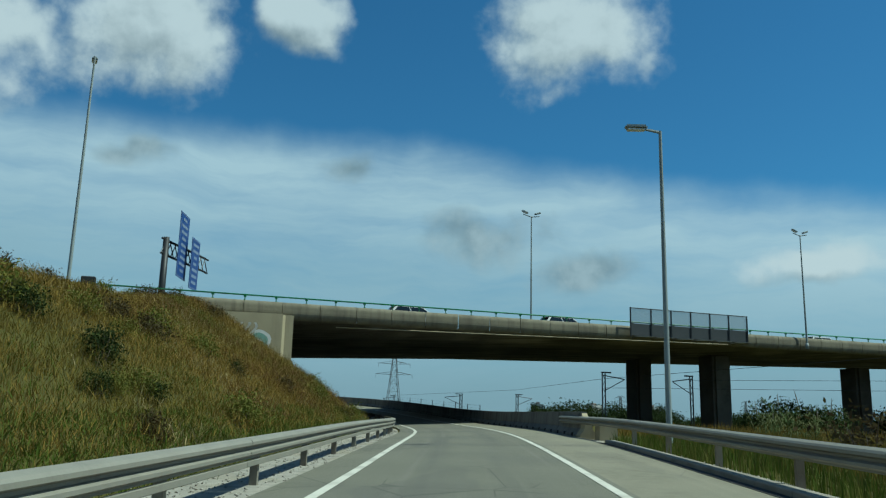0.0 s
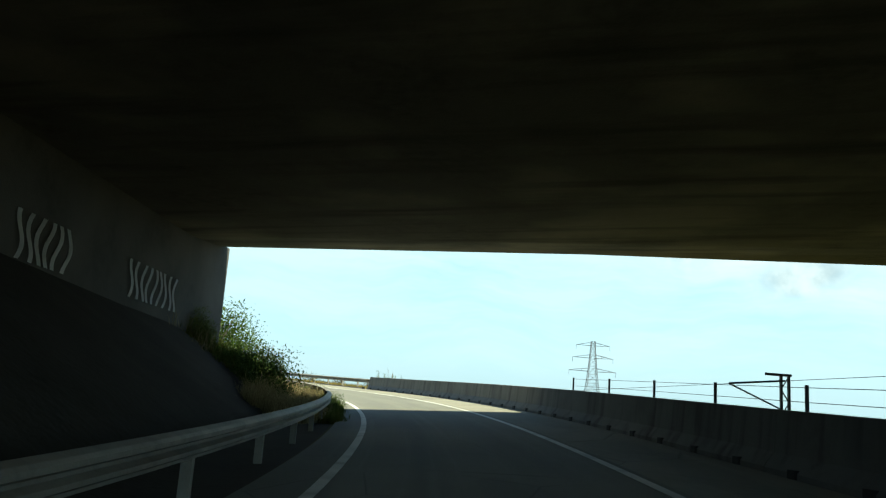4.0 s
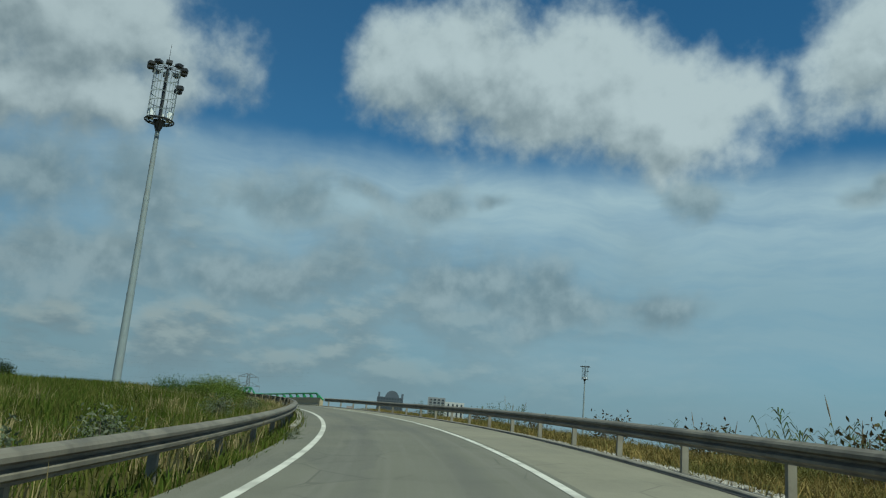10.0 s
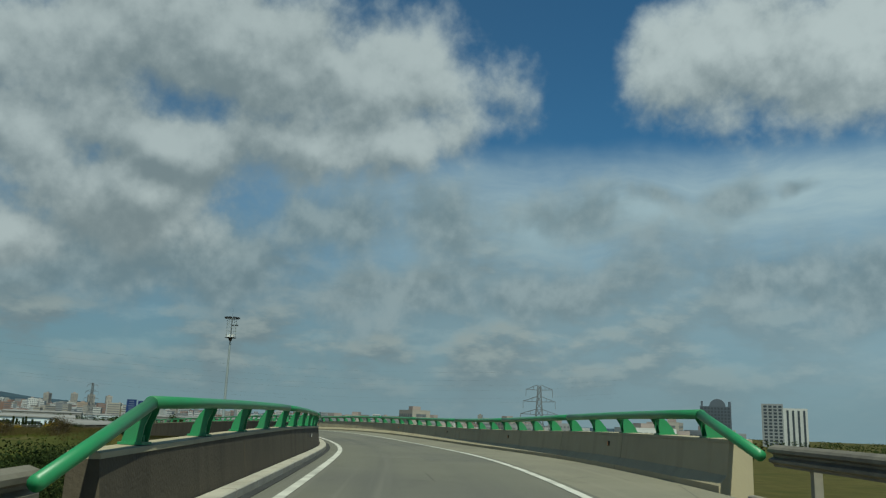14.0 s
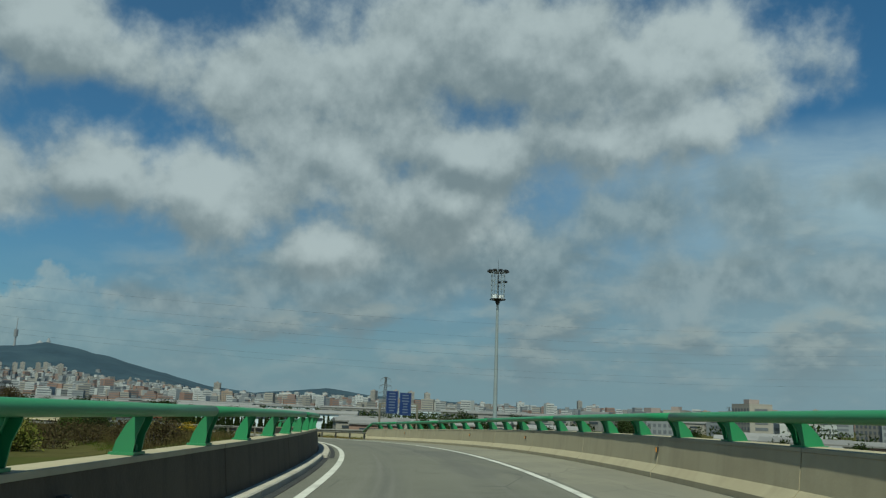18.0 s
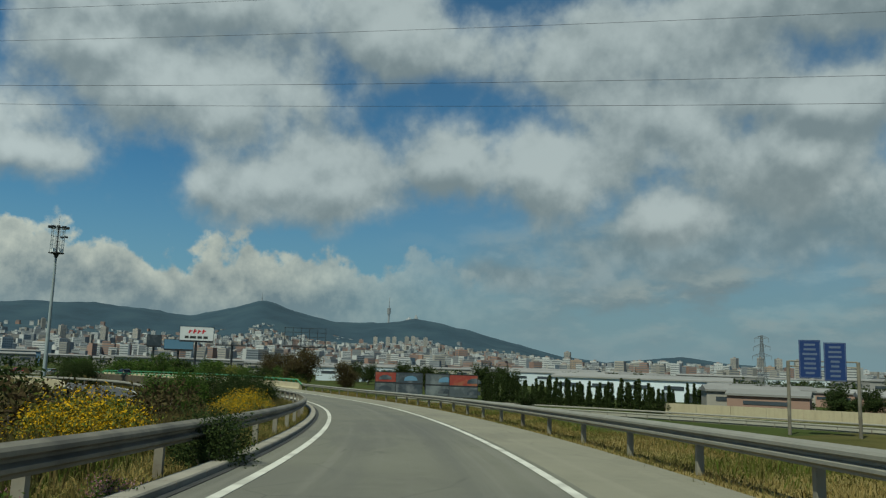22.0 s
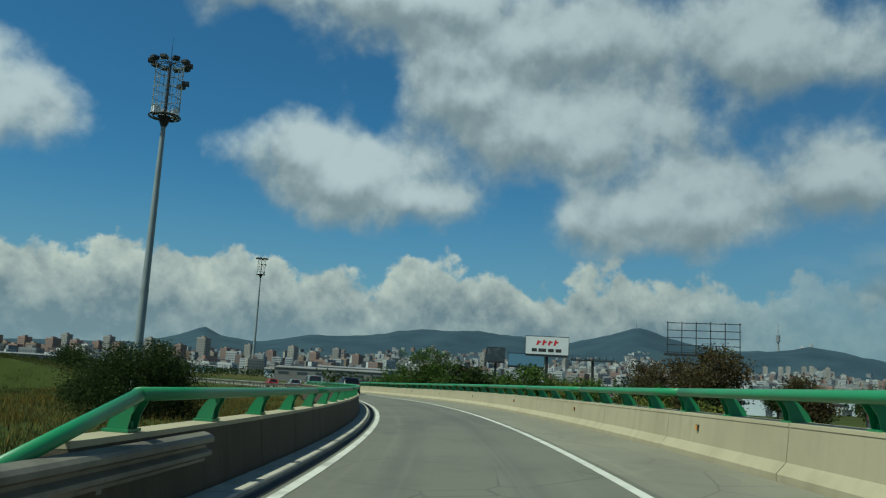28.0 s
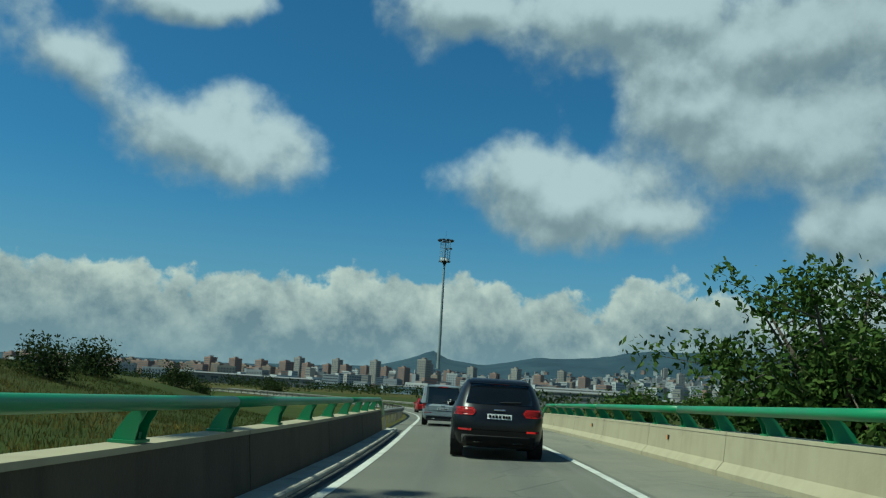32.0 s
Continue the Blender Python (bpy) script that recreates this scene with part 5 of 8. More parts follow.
for a in azs:
    for r in rs:
        z = hill_z(a, min(r, 4300))
        if r > 4300:
            z *= 0.6
        if 2300 < r < 4200:
            z += (z + 10) * (0.14 if r < 3700 else 0.05) * noise.fractal(Vector((a * 0.35, r * 0.0022, 1.0)), 0.9, 2.0, 4)
        if r == 4300:
            z += 5 * noise.noise(Vector((a * 1.3, 0, 0))) * min(1, z / 60)
        p = bearing(a, r, z - (0.6 if r == 900 else 0))
        verts.append(p[:])
nr = len(rs)
for i in range(len(azs) - 1):
    for j in range(nr - 1):
        a = i * nr + j
        faces.append((a, a + nr, a + nr + 1, a + 1))
hm = bpy.data.meshes.new("backdrop_hills")
hm.from_pydata(verts, [], faces)
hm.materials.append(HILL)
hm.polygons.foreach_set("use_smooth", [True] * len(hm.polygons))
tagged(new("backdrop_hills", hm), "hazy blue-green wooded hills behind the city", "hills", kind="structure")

# facade tones dulled a little to paint in distance haze
FACADES = [material("facade_%s" % n, c, 0.85, vary=0.10, scale=0.05, bump=0.0, per_object=0.18) for n, c in
           (("cream", (0.28, 0.26, 0.225)), ("white", (0.39, 0.395, 0.38)), ("brick", (0.24, 0.155, 0.12)), ("ochre", (0.26, 0.20, 0.145)), ("grey", (0.20, 0.21, 0.215)), ("slate", (0.07, 0.085, 0.105)))]
ROOF_TILE = material("roof_grey", (0.26, 0.22, 0.20), 0.9, vary=0.15, scale=0.1, bump=0.0)
# window glass lightened to paint in distance haze
HAZY_GLASS = material("hazy_glass", (0.115, 0.125, 0.135), 0.5, vary=0.2, scale=0.3, bump=0.0, spec=0.3)
WINDOW_DARK = material("window_dark", (0.045, 0.055, 0.065), 0.25, vary=0.2, scale=0.3, bump=0.0, spec=0.5)


def block(floors, wide, deep, facade, bays, label):
    """Flat-roofed apartment block with recessed rows of windows, parapet and stair house."""
    b = thing("apartment_block", label, "building", group="city blocks")
    h = floors * 3.0 + 1.2
    bm = bmesh.new()
    box(bm, -wide / 2, -deep / 2, -25, wide / 2, deep / 2, h)
    part("wall", bm, FACADES[facade], b)
    bm = bmesh.new()
    for k in range(floors):
        z = 1.3 + 3.0 * k
        for i in range(bays):
            w = wide / bays
            x = -wide / 2 + i * w
            for y0, y1 in ((-deep / 2 - 0.12, -deep / 2 + 0.2), (deep / 2 - 0.2, deep / 2 + 0.12)):
                box(bm, x + w * 0.22, y0, z, x + w * 0.78, y1, z + 1.55)
        for x0, x1 in ((-wide / 2 - 0.12, -wide / 2 + 0.2), (wide / 2 - 0.2, wide / 2 + 0.12)):
            box(bm, x0, -deep * 0.28, z, x1, deep * 0.28, z + 1.5)
    tagged(part("glazing", bm, HAZY_GLASS, b), kind="stuff")
    bm = bmesh.new()
    for x0, y0, x1, y1 in ((-wide / 2, -deep / 2, wide / 2, -deep / 2 + 0.4), (-wide / 2, deep / 2 - 0.4, wide / 2, deep / 2), (-wide / 2, -deep / 2 + 0.4, -wide / 2 + 0.4, deep / 2 - 0.4), (wide / 2 - 0.4, -deep / 2 + 0.4, wide / 2, deep / 2 - 0.4)):
        box(bm, x0, y0, h, x1, y1, h + 0.9)
    part("roof_parapet", bm, FACADES[facade], b)
    bm = bmesh.new()
    box(bm, -wide * 0.18, -deep * 0.2, h, wide * 0.12, deep * 0.25, h + 3.2)
    part("stair_house", bm, ROOF_TILE, b)
    return b


PROTOS = [block(5, 18, 12, 0, 6, "low cream apartment block in the distant city"), block(8, 14, 12, 1, 5, "white apartment block in the distant city"), block(7, 17, 12, 3, 6, "ochre apartment block in the distant city"),
          block(10, 14, 14, 2, 5, "red-brick apartment tower in the distant city"), block(3, 26, 16, 1, 8, "low white flat-roofed building in the distant city"), block(6, 22, 12, 2, 7, "long brick apartment block in the distant city"),
          block(4, 18, 14, 4, 6, "grey flat-roofed building in the distant city"), block(13, 13, 13, 0, 4, "tall cream apartment tower in the distant city")]
rnd = random.Random(5)
used = set()


def put_block(kind, az, r, turn=None, z=None):
    m = bearing(az, r, hill_z(az, r) if z is None else z)
    t = pose(m.x, m.y, m.z, 0, 0, rnd.uniform(-35, 35) + az if turn is None else turn)
    if kind in used:
        return copy_thing(PROTOS[kind], t)
    used.add(kind)
    PROTOS[kind].matrix_basis = t
    return PROTOS[kind]


# the wide city, thicker below the hills
for i in range(150):
    az = rnd.uniform(92, 164) if i > 40 else rnd.uniform(60, 96)
    r = 1150 + 1950 * rnd.random() ** 1.1
    if az < 98:
        r = rnd.uniform(1300, 2600)
    put_block(rnd.choices(range(8), (6, 8, 2, 2, 5, 1, 5, 2 if r > 1500 else 0))[0], az, r)
# low town north of the first bridge
for i in range(30):
    a, r = radians(rnd.uniform(38, 84)), rnd.uniform(380, 720)
    t = pose(-165 - math.sin(a) * r, 198 + math.cos(a) * r, PLAIN - (3.0 if i % 3 else 0.0), 0, 0, rnd.uniform(0, 180))
    k = (4, 6, 0, 4, 6)[i % 5]
    if k in used:
        copy_thing(PROTOS[k], t)
for i in range(9):
    a, r = radians(-4 - 1.3 * i), rnd.uniform(760, 1050)
    k = (4, 6, 1)[i % 3]
    if k in used:
        copy_thing(PROTOS[k], pose(-math.sin(a) * r, 17 + math.cos(a) * r, PLAIN - 6.0, 0, 0, rnd.uniform(0, 180)))
# white slabs below the tower hill, tower blocks in rows
for i in range(9):
    put_block((7, 1, 7)[i % 3], 118.6 + 0.45 * i, 2500 + 60 * (i % 3), 120)
for i in range(16):
    put_block((3, 2, 7, 5)[i % 4], 149.0 + 0.72 * i + 0.2 * (i % 2), 1500 + 60 * (i % 3), 118 + 5 * (i % 3))
for i in range(13):
    put_block((3, 1, 3, 7)[i % 4], 160.5 + 0.62 * i, 1420 + 40 * (i % 3), 122 + 5 * (i % 2))
put_block(7, 158.9, 1150, 125)
for i in range(12):
    put_block((3, 5, 2)[i % 3], 168.0 + 0.52 * i, 1380 + 30 * (i % 2), 124 + 4 * (i % 3))
for i in range(22):
    put_block(5 if i % 4 else 2, 173.5 + 0.5 * i, 1450 + 25 * (i % 3), 126 + 4 * (i % 3))
for i in range(16):
    put_block((4, 6, 0, 4)[i % 4], 151.0 + 2.0 * i + rnd.uniform(-0.5, 0.5), rnd.uniform(900, 1150))

# the close-packed houses between the blocks
rnd = random.Random(17)
for tone in range(5):
    bm_v, bm_f, win_v, win_f = [], [], [], []

    def add_box(vl, fl, c, w, d, z0, z1, a):
        ca, sa, b = math.cos(a), math.sin(a), len(vl)
        for z in (z0, z1):
            for x, y in ((-w, -d), (w, -d), (w, d), (-w, d)):
                vl.append((c.x + x * ca - y * sa, c.y + x * sa + y * ca, z))
        fl.extend([(b, b + 1, b + 5, b + 4), (b + 1, b + 2, b + 6, b + 5), (b + 2, b + 3, b + 7, b + 6), (b + 3, b, b + 4, b + 7), (b + 4, b + 5, b + 6, b + 7)])

    for i in range(1100):
        az = rnd.uniform(60, 172) if i % 3 == 0 else rnd.gauss(124, 18)
        if not 62 < az < 185:
            continue
        r = 1000 + 2350 * rnd.random() ** 0.85
        if r > 2800 and noise.noise(Vector((az * 0.55, r * 0.004, 2.0))) < 0.08:
            continue
        c = bearing(az, r)
        z = hill_z(az, r)
        h = rnd.choice((6, 9, 9, 12, 15, 18, 22)) if r < 2700 else rnd.choice((6, 6, 9, 12))
        a, w, d = radians(az + rnd.uniform(-40, 40)), rnd.uniform(3.5, 9), rnd.uniform(3.5, 7)
        add_box(bm_v, bm_f, c, w, d, z - 20, z + h, a)
        for k in range(int(h / 3)):
            add_box(win_v, win_f, c, w * 0.93, d + 0.15, z + 1.1 + 3 * k, z + 2.2 + 3 * k, a)
    for name, vv, ff, mat in (("city_houses", bm_v, bm_f, FACADES[(0, 1, 1, 4, 2)[tone]]), ("city_windows", win_v, win_f, HAZY_GLASS)):
        me = bpy.data.meshes.new(name)
        me.from_pydata(vv, [], ff)
        me.materials.append(mat)
        tagged(new(name, me), "close-packed small city houses far away" if name == "city_houses" else "dark window rows of far city houses", "houses", kind="stuff")

# tower and mast on the ridge
tower = thing("telecom_tower", "slender pale telecommunications tower on the ridge", "tower")
c = bearing(121.34, 4200)
z = hill_z(121.34, 4200)
bm = bmesh.new()
tube(bm, (c.x, c.y, z - 5), (c.x, c.y, z + 60), 5.0, 4.0, 8)
tube(bm, (c.x, c.y, z + 60), (c.x, c.y, z + 128), 2.5, 1.2, 8)
part("shaft", bm, FACADES[4], tower)
bm = bmesh.new()
tube(bm, (c.x, c.y, z + 40), (c.x, c.y, z + 72), 9.0, 9.0, 10)
part("platform", bm, FACADES[4], tower)
for az, hh, w in ((130.25, 46, 2.0), (119.4, 26, 9.0), (119.9, 16, 14.0)):
    c = bearing(az, 4280)
    z = hill_z(az, 4280)
    bm = bmesh.new()
    tube(bm, (c.x, c.y, z - 8), (c.x, c.y, z + hh * 0.4), w * 1.6, w, 8)
    tube(bm, (c.x, c.y, z + hh * 0.4), (c.x, c.y, z + hh), w, w * 0.2, 8)
    tagged(part("hilltop_building", bm, FACADES[4]), "small pale building with a spire on the ridge", "building")

# two hotels beyond the railway
hotel = thing("hotel_block", "dark glass tower block with an arched roof", "building", Matrix.Translation((-830, 715, PLAIN)) @ Matrix.Rotation(radians(55), 4, "Z"))
bm = bmesh.new()
box(bm, -15, -9, 0, 15, 9, 38)
part("wall", bm, FACADES[5], hotel)
bm = bmesh.new()
for k in range(11):
    for i in range(9):
        box(bm, -14 + i * 3.2, -9.15, 2 + 3.3 * k, -12 + i * 3.2, 9.15, 4 + 3.3 * k)
tagged(part("glazing", bm, WINDOW_DARK, hotel), kind="stuff")
bm = bmesh.new()
prism(bm, [(8 * math.cos(math.pi * k / 12), 8 * math.sin(math.pi * k / 12)) for k in range(13)], (1, 0, 0), (0, 0, 1), (2, 0, 37.5), 16)
part("arched_roof", bm, FACADES[5], hotel)
for x in (-14, 13):
    bm = bmesh.new()
    box(bm, x, -8, 38, x + 2, 8, 43)
    part("roof_tower", bm, FACADES[5], hotel)
hotel2 = thing("hotel_block", "grey and white striped tower block with vertical bands", "building", Matrix.Translation((-790, 765, PLAIN)) @ Matrix.Rotation(radians(50), 4, "Z"))
bm = bmesh.new()
box(bm, -20, -8, 0, 0, 8, 42)
part("wall", bm, FACADES[4], hotel2)
bm = bmesh.new()
box(bm, 0, -8, 0, 22, 8, 38)
part("wall", bm, FACADES[1], hotel2)
bm = bmesh.new()
for i in range(4):
    box(bm, 3 + i * 5, -8.2, 2, 5 + i * 5, 8.2, 36)
for k in range(12):
    for i in range(4):
        box(bm, -18 + i * 4.6, -8.2, 2 + 3.3 * k, -15 + i * 4.6, 8.2, 4 + 3.3 * k)
tagged(part("glazing", bm, WINDOW_DARK, hotel2), kind="stuff")

# ---- lower ramp, billboards, sheds, railway ----
def ribbon(bm, pts, profile):
    """A profile of (offset, height) pairs run along a level line of points."""
    pts = [Vector(p) for p in pts]
    rings = []
    for i, p in enumerate(pts):
        t = (pts[min(i + 1, len(pts) - 1)] - pts[max(i - 1, 0)]).normalized()
        r = Vector((t.y, -t.x, 0))
        rings.append([bm.verts.new(p + r * d + Vector((0, 0, h))) for d, h in profile])
    for a, b in zip(rings, rings[1:]):
        for j in range(len(profile)):
            q = (j + 1) % len(profile)
            bm.faces.new((a[j], a[q], b[q], b[j]))
    bm.faces.new(rings[0]), bm.faces.new(rings[-1][::-1])
    return bm


def curve_points(keys, n):
    k = np.array(keys, float)
    u = np.linspace(0, len(k) - 1, n)
    x = np.arange(len(k))
    return [tuple(hermite(x, k[:, c], u)[i] for c in range(3)) for i in range(n)]


INNER = []
for s in np.linspace(425, 740, 90):
    p = road_at(float(s), float(hermite(np.array(LOWER_S, float), np.array(LOWER_D, float), np.array([s]))[0]))
    INNER.append((p.x, p.y, float(np.interp(s, LOWER_S, LOWER_Z))))
inner = thing("road_lower", "dark asphalt slip road curving through the meadow", "road", kind="structure")
part("surface", ribbon(bmesh.new(), INNER, [(-3.6, 0), (3.6, 0), (3.6, -1.6), (-3.6, -1.6)]), DARK_ASPHALT, inner)
for d in (-3.0, 3.0):
    part("edge_line", ribbon(bmesh.new(), INNER, [(d - 0.08, 0.004), (d + 0.08, 0.004), (d + 0.08, 0.01), (d - 0.08, 0.01)]), PAINT_WHITE, inner, "white edge line")
wall = thing("low_wall", "pale concrete barrier along the lower slip road", "barrier")
for i in range(3, 87, 3):
    part("barrier_unit", ribbon(bmesh.new(), INNER[i:i + 4], [(-4.35, -1.2), (-4.35, 0.85), (-4.0, 0.85), (-4.0, -1.2)]), CONCRETE, wall)
rail2 = thing("guard_rail", "galvanised guard rail on the lower slip road", "guard rail")
part("beam", ribbon(bmesh.new(), INNER, [(4.04, 0.42), (3.97, 0.5), (3.97, 0.65), (4.04, 0.72), (4.08, 0.72), (4.08, 0.42)]), GALVANISED, rail2)
for i in range(0, 90, 2):
    bm = bmesh.new()
    p = INNER[i]
    q = INNER[min(i + 1, 89)]
    t = (Vector(q) - Vector(INNER[max(i - 1, 0)])).normalized()
    r = Vector((t.y, -t.x, 0))
    c = Vector(p) + r * 4.14
    box(bm, c.x - 0.06, c.y - 0.06, c.z - 0.8, c.x + 0.06, c.y + 0.06, c.z + 0.7)
    part("post", bm, POST_STEEL, rail2)

BOARD_WHITE = material("board_white", (0.55, 0.56, 0.56), 0.6, vary=0.05, scale=0.5, bump=0.0)
BOARD_RED = material("board_red", (0.20, 0.035, 0.025), 0.6, vary=0.25, scale=0.5, bump=0.0, dirt=(0.20, 0.10, 0.05), dirt_amount=0.8, dirt_scale=0.5)
BOARD_DARK = material("board_dark", (0.035, 0.045, 0.055), 0.5, vary=0.3, scale=0.6, bump=0.0, dirt=(0.15, 0.16, 0.17), dirt_amount=0.7, dirt_scale=0.4)
BOARD_GREY = material("board_grey", (0.06, 0.072, 0.08), 0.5, vary=0.2, scale=0.6, bump=0.0, dirt=(0.20, 0.22, 0.22), dirt_amount=0.6, dirt_scale=0.35)
BOARD_BLUE = material("board_blue", (0.10, 0.19, 0.28), 0.5, vary=0.1, bump=0.0)
INK_RED = material("ink_red", (0.42, 0.02, 0.03), 0.6, vary=0.05, bump=0.0)
INK_BLACK = material("ink_black", (0.03, 0.03, 0.03), 0.6, vary=0.05, bump=0.0)


def facing(x, y, z, tx, ty):
    """Pose whose front, the minus y side, looks towards (tx, ty)."""
    return Matrix.Translation((x, y, z)) @ Matrix.Rotation(math.atan2(ty - y, tx - x) + math.pi / 2, 4, "Z")


def billboard(label, m, w, h, base, mat, legs=2, ground=PLAIN):
    """Framed board on a truss and legs; the origin is the middle of its lower edge."""
    b = thing("billboard", label, "billboard", m)
    bm = bmesh.new()
    box(bm, -w / 2, -0.12, 0, w / 2, 0.12, h)
    panel = part("panel", bm, mat, b)
    bm = bmesh.new()
    for x0, z0, x1, z1 in ((-w / 2 - 0.15, -0.15, w / 2 + 0.15, 0.0), (-w / 2 - 0.15, h, w / 2 + 0.15, h + 0.15), (-w / 2 - 0.15, 0, -w / 2, h), (w / 2, 0, w / 2 + 0.15, h)):
        box(bm, x0, -0.16, z0, x1, 0.16, z1)
    part("frame", bm, DARK_STEEL, b)
    if legs == 1:
        bm = bmesh.new()
        box(bm, -w / 2, -0.9, -0.75, w / 2, 0.2, -0.16)
        part("walkway", bm, DARK_STEEL, b)
        bm = bmesh.new()
        tube(bm, (0, 0.3, ground - m.translation.z - 0.3), (0, 0.3, -0.7), 0.55, 0.5, 12)
        part("leg", bm, DARK_STEEL, b)
    else:
        for i in range(2):
            bm = bmesh.new()
            x = (-0.35 + 0.7 * i) * w
            box(bm, x - 0.1, 0.14, ground - m.translation.z - 0.3, x + 0.1, 0.34, h * 0.9)
            part("leg", bm, DARK_STEEL, b)
    return b, panel


m = facing(-513.5, -79.5, 14.9, -320, 120)
board, panel = billboard("white billboard with red and black lettering shapes on one tall leg", m, 14.2, 5.9, 14.9, BOARD_WHITE, 1)
for i in range(4):
    bm = bmesh.new()
    x = -3.6 + i * 1.9
    prism(bm, [(0, 0), (0.7, 0), (1.15, 1.5 + 0.3 * (i % 2)), (0.45, 1.6 + 0.3 * (i % 2))], (1, 0, 0), (0, 0, 1), (x, -0.135, 3.0), 0.02)
    prism(bm, [(0.6, 0.6), (1.6, 0.9), (1.75, 1.4), (0.8, 1.2)], (1, 0, 0), (0, 0, 1), (x, -0.137, 3.0), 0.02)
    part("red_shape", bm, INK_RED, panel)
for x, w in ((-5.0, 1.7), (-2.8, 2.6), (0.4, 1.9), (2.9, 1.9)):
    bm = bmesh.new()
    box(bm, x, -0.145, 0.8, x + w, -0.125, 1.9)
    part("dark_bar", bm, INK_BLACK, panel)
billboard("dark billboard edge on a tall leg", facing(-508.5, -99.8, 12.2, -320, 120), 6.0, 4.6, 12.2, BOARD_DARK, 1)
billboard("pale blue billboard on a tall leg", facing(-516.5, -92.8, 11.0, -320, 120), 12.5, 4.2, 11.0, BOARD_BLUE, 1)
# empty frames
for (x, y, z, w, h, n, leg) in ((-510.8, -56.2, 13.4, 12.5, 0.6, 7, True), (-449.7, 28.0, 11.9, 12.6, 5.4, 6, True)):
    fr = thing("empty_billboard", "empty dark steel billboard frame on a leg", "billboard", facing(x, y, z, -330, 110))
    for i in range(n):
        bm = bmesh.new()
        xx = -w / 2 + w * i / (n - 1)
        box(bm, xx - 0.08, -0.08, -0.3, xx + 0.08, 0.08, h + 0.3)
        part("upright", bm, DARK_STEEL, fr)
    for k in range(5 if h > 2 else 1):
        bm = bmesh.new()
        zz = h * k / 4
        box(bm, -w / 2 - 0.2, -0.14, zz - 0.07, w / 2 + 0.2, -0.06, zz + 0.07)
        part("bar", bm, DARK_STEEL, fr)
    bm = bmesh.new()
    box(bm, -w / 2 - 0.6, -0.8, -0.65, w / 2 + 0.6, 0.4, -0.25)
    part("walkway", bm, DARK_STEEL, fr)
    bm = bmesh.new()
    tube(bm, (0, 0.3, PLAIN - z - 0.3), (0, 0.3, -0.6), 0.5, 0.45, 12)
    part("leg", bm, DARK_STEEL, fr)
# double row of hoardings beside the trees
cols = [(-429.8, 70.8), (-427.4, 78.6), (-424.2, 89.0), (-421.8, 96.8)]
for i, (x, y) in enumerate(cols):
    for row, mats in ((0, (BOARD_GREY, BOARD_DARK, BOARD_GREY, BOARD_GREY)), (1, (BOARD_RED, BOARD_DARK, BOARD_GREY, BOARD_RED))):
        z = -0.3 + row * 2.75
        bb, pn = billboard(("lower" if row == 0 else "upper") + " roadside hoarding with a faded poster", facing(x, y, z, x + 100, y + 42), 6.7, 2.45, z, mats[i], 4)
        bm = bmesh.new()
        u = -2.4 + 1.1 * i
        prism(bm, [(0, 0), (3.4, 0.1), (3.2, 0.8), (2.2, 1.3), (0.9, 1.2), (0.1, 0.7)], (1, 0, 0), (0, 0, 1), (u, -0.135, 0.5), 0.02)
        part("poster_shape", bm, BOARD_DARK if row == 0 or i in (0, 3) else BOARD_BLUE, pn)

SHED_WHITE = material("shed_white", (0.50, 0.55, 0.58), 0.6, vary=0.06, scale=0.2, bump=0.0, per_object=0.1)
SHED_BLUE = material("shed_blue", (0.12, 0.19, 0.27), 0.6, vary=0.08, scale=0.2, bump=0.0)
SHED_GREY = material("shed_roof", (0.19, 0.185, 0.175), 0.7, vary=0.15, scale=0.1, bump=0.0, per_object=0.2)


def shed(label, m, w, d, h, wall, doors=3):
    """Industrial shed: walls, low gabled roof, strip windows, loading doors."""
    s = thing("warehouse", label, "building", m)
    bm = bmesh.new()
    box(bm, -w / 2, -d / 2, -1, w / 2, d / 2, h)
    part("wall", bm, wall, s)
    bm = bmesh.new()
    prism(bm, [(-d / 2 - 0.4, h), (d / 2 + 0.4, h), (d / 2 + 0.4, h + 0.4), (0, h + 1.3), (-d / 2 - 0.4, h + 0.4)], (0, 1, 0), (0, 0, 1), (0, 0, 0), w + 0.6)
    part("roof", bm, SHED_GREY, s)
    bm = bmesh.new()
    n = int(w / 9)
    for i in range(n):
        x = -w / 2 + w * (i + 0.2) / n
        box(bm, x, -d / 2 - 0.1, h * 0.55, x + w / n * 0.55, -d / 2 + 0.2, h * 0.75)
    tagged(part("strip_window", bm, WINDOW_DARK, s), kind="stuff")
    for i in range(doors):
        bm = bmesh.new()
        x = w * (0.12 + 0.13 * i)
        box(bm, x, -d / 2 - 0.12, -0.5, x + w * 0.08, -d / 2 + 0.2, h * 0.42)
        part("loading_door", bm, BOARD_DARK, s)
    return s


shed("long pale blue and white warehouse behind the cypress hedge", facing(-478, 126, PLAIN, -300, 150), 48, 22, 5.6, SHED_WHITE)
shed("blue fronted warehouse beyond the meadow", facing(-590, -330, PLAIN, -350, 60), 50, 24, 9.0, SHED_BLUE)
shed("white warehouse among the trees", facing(-541, -20, PLAIN, -300, 140), 22, 16, 5.6, SHED_WHITE)
rnd = random.Random(81)
proto = [shed("pale industrial shed between the ramp and the city", Matrix.Identity(4), 44, 22, 6.0, SHED_WHITE), shed("grey industrial shed between the ramp and the city", Matrix.Identity(4), 60, 30, 7.0, SHED_GREY, 2), shed("cream industrial shed between the ramp and the city", Matrix.Identity(4), 34, 18, 6.0, FACADES[0], 2)]
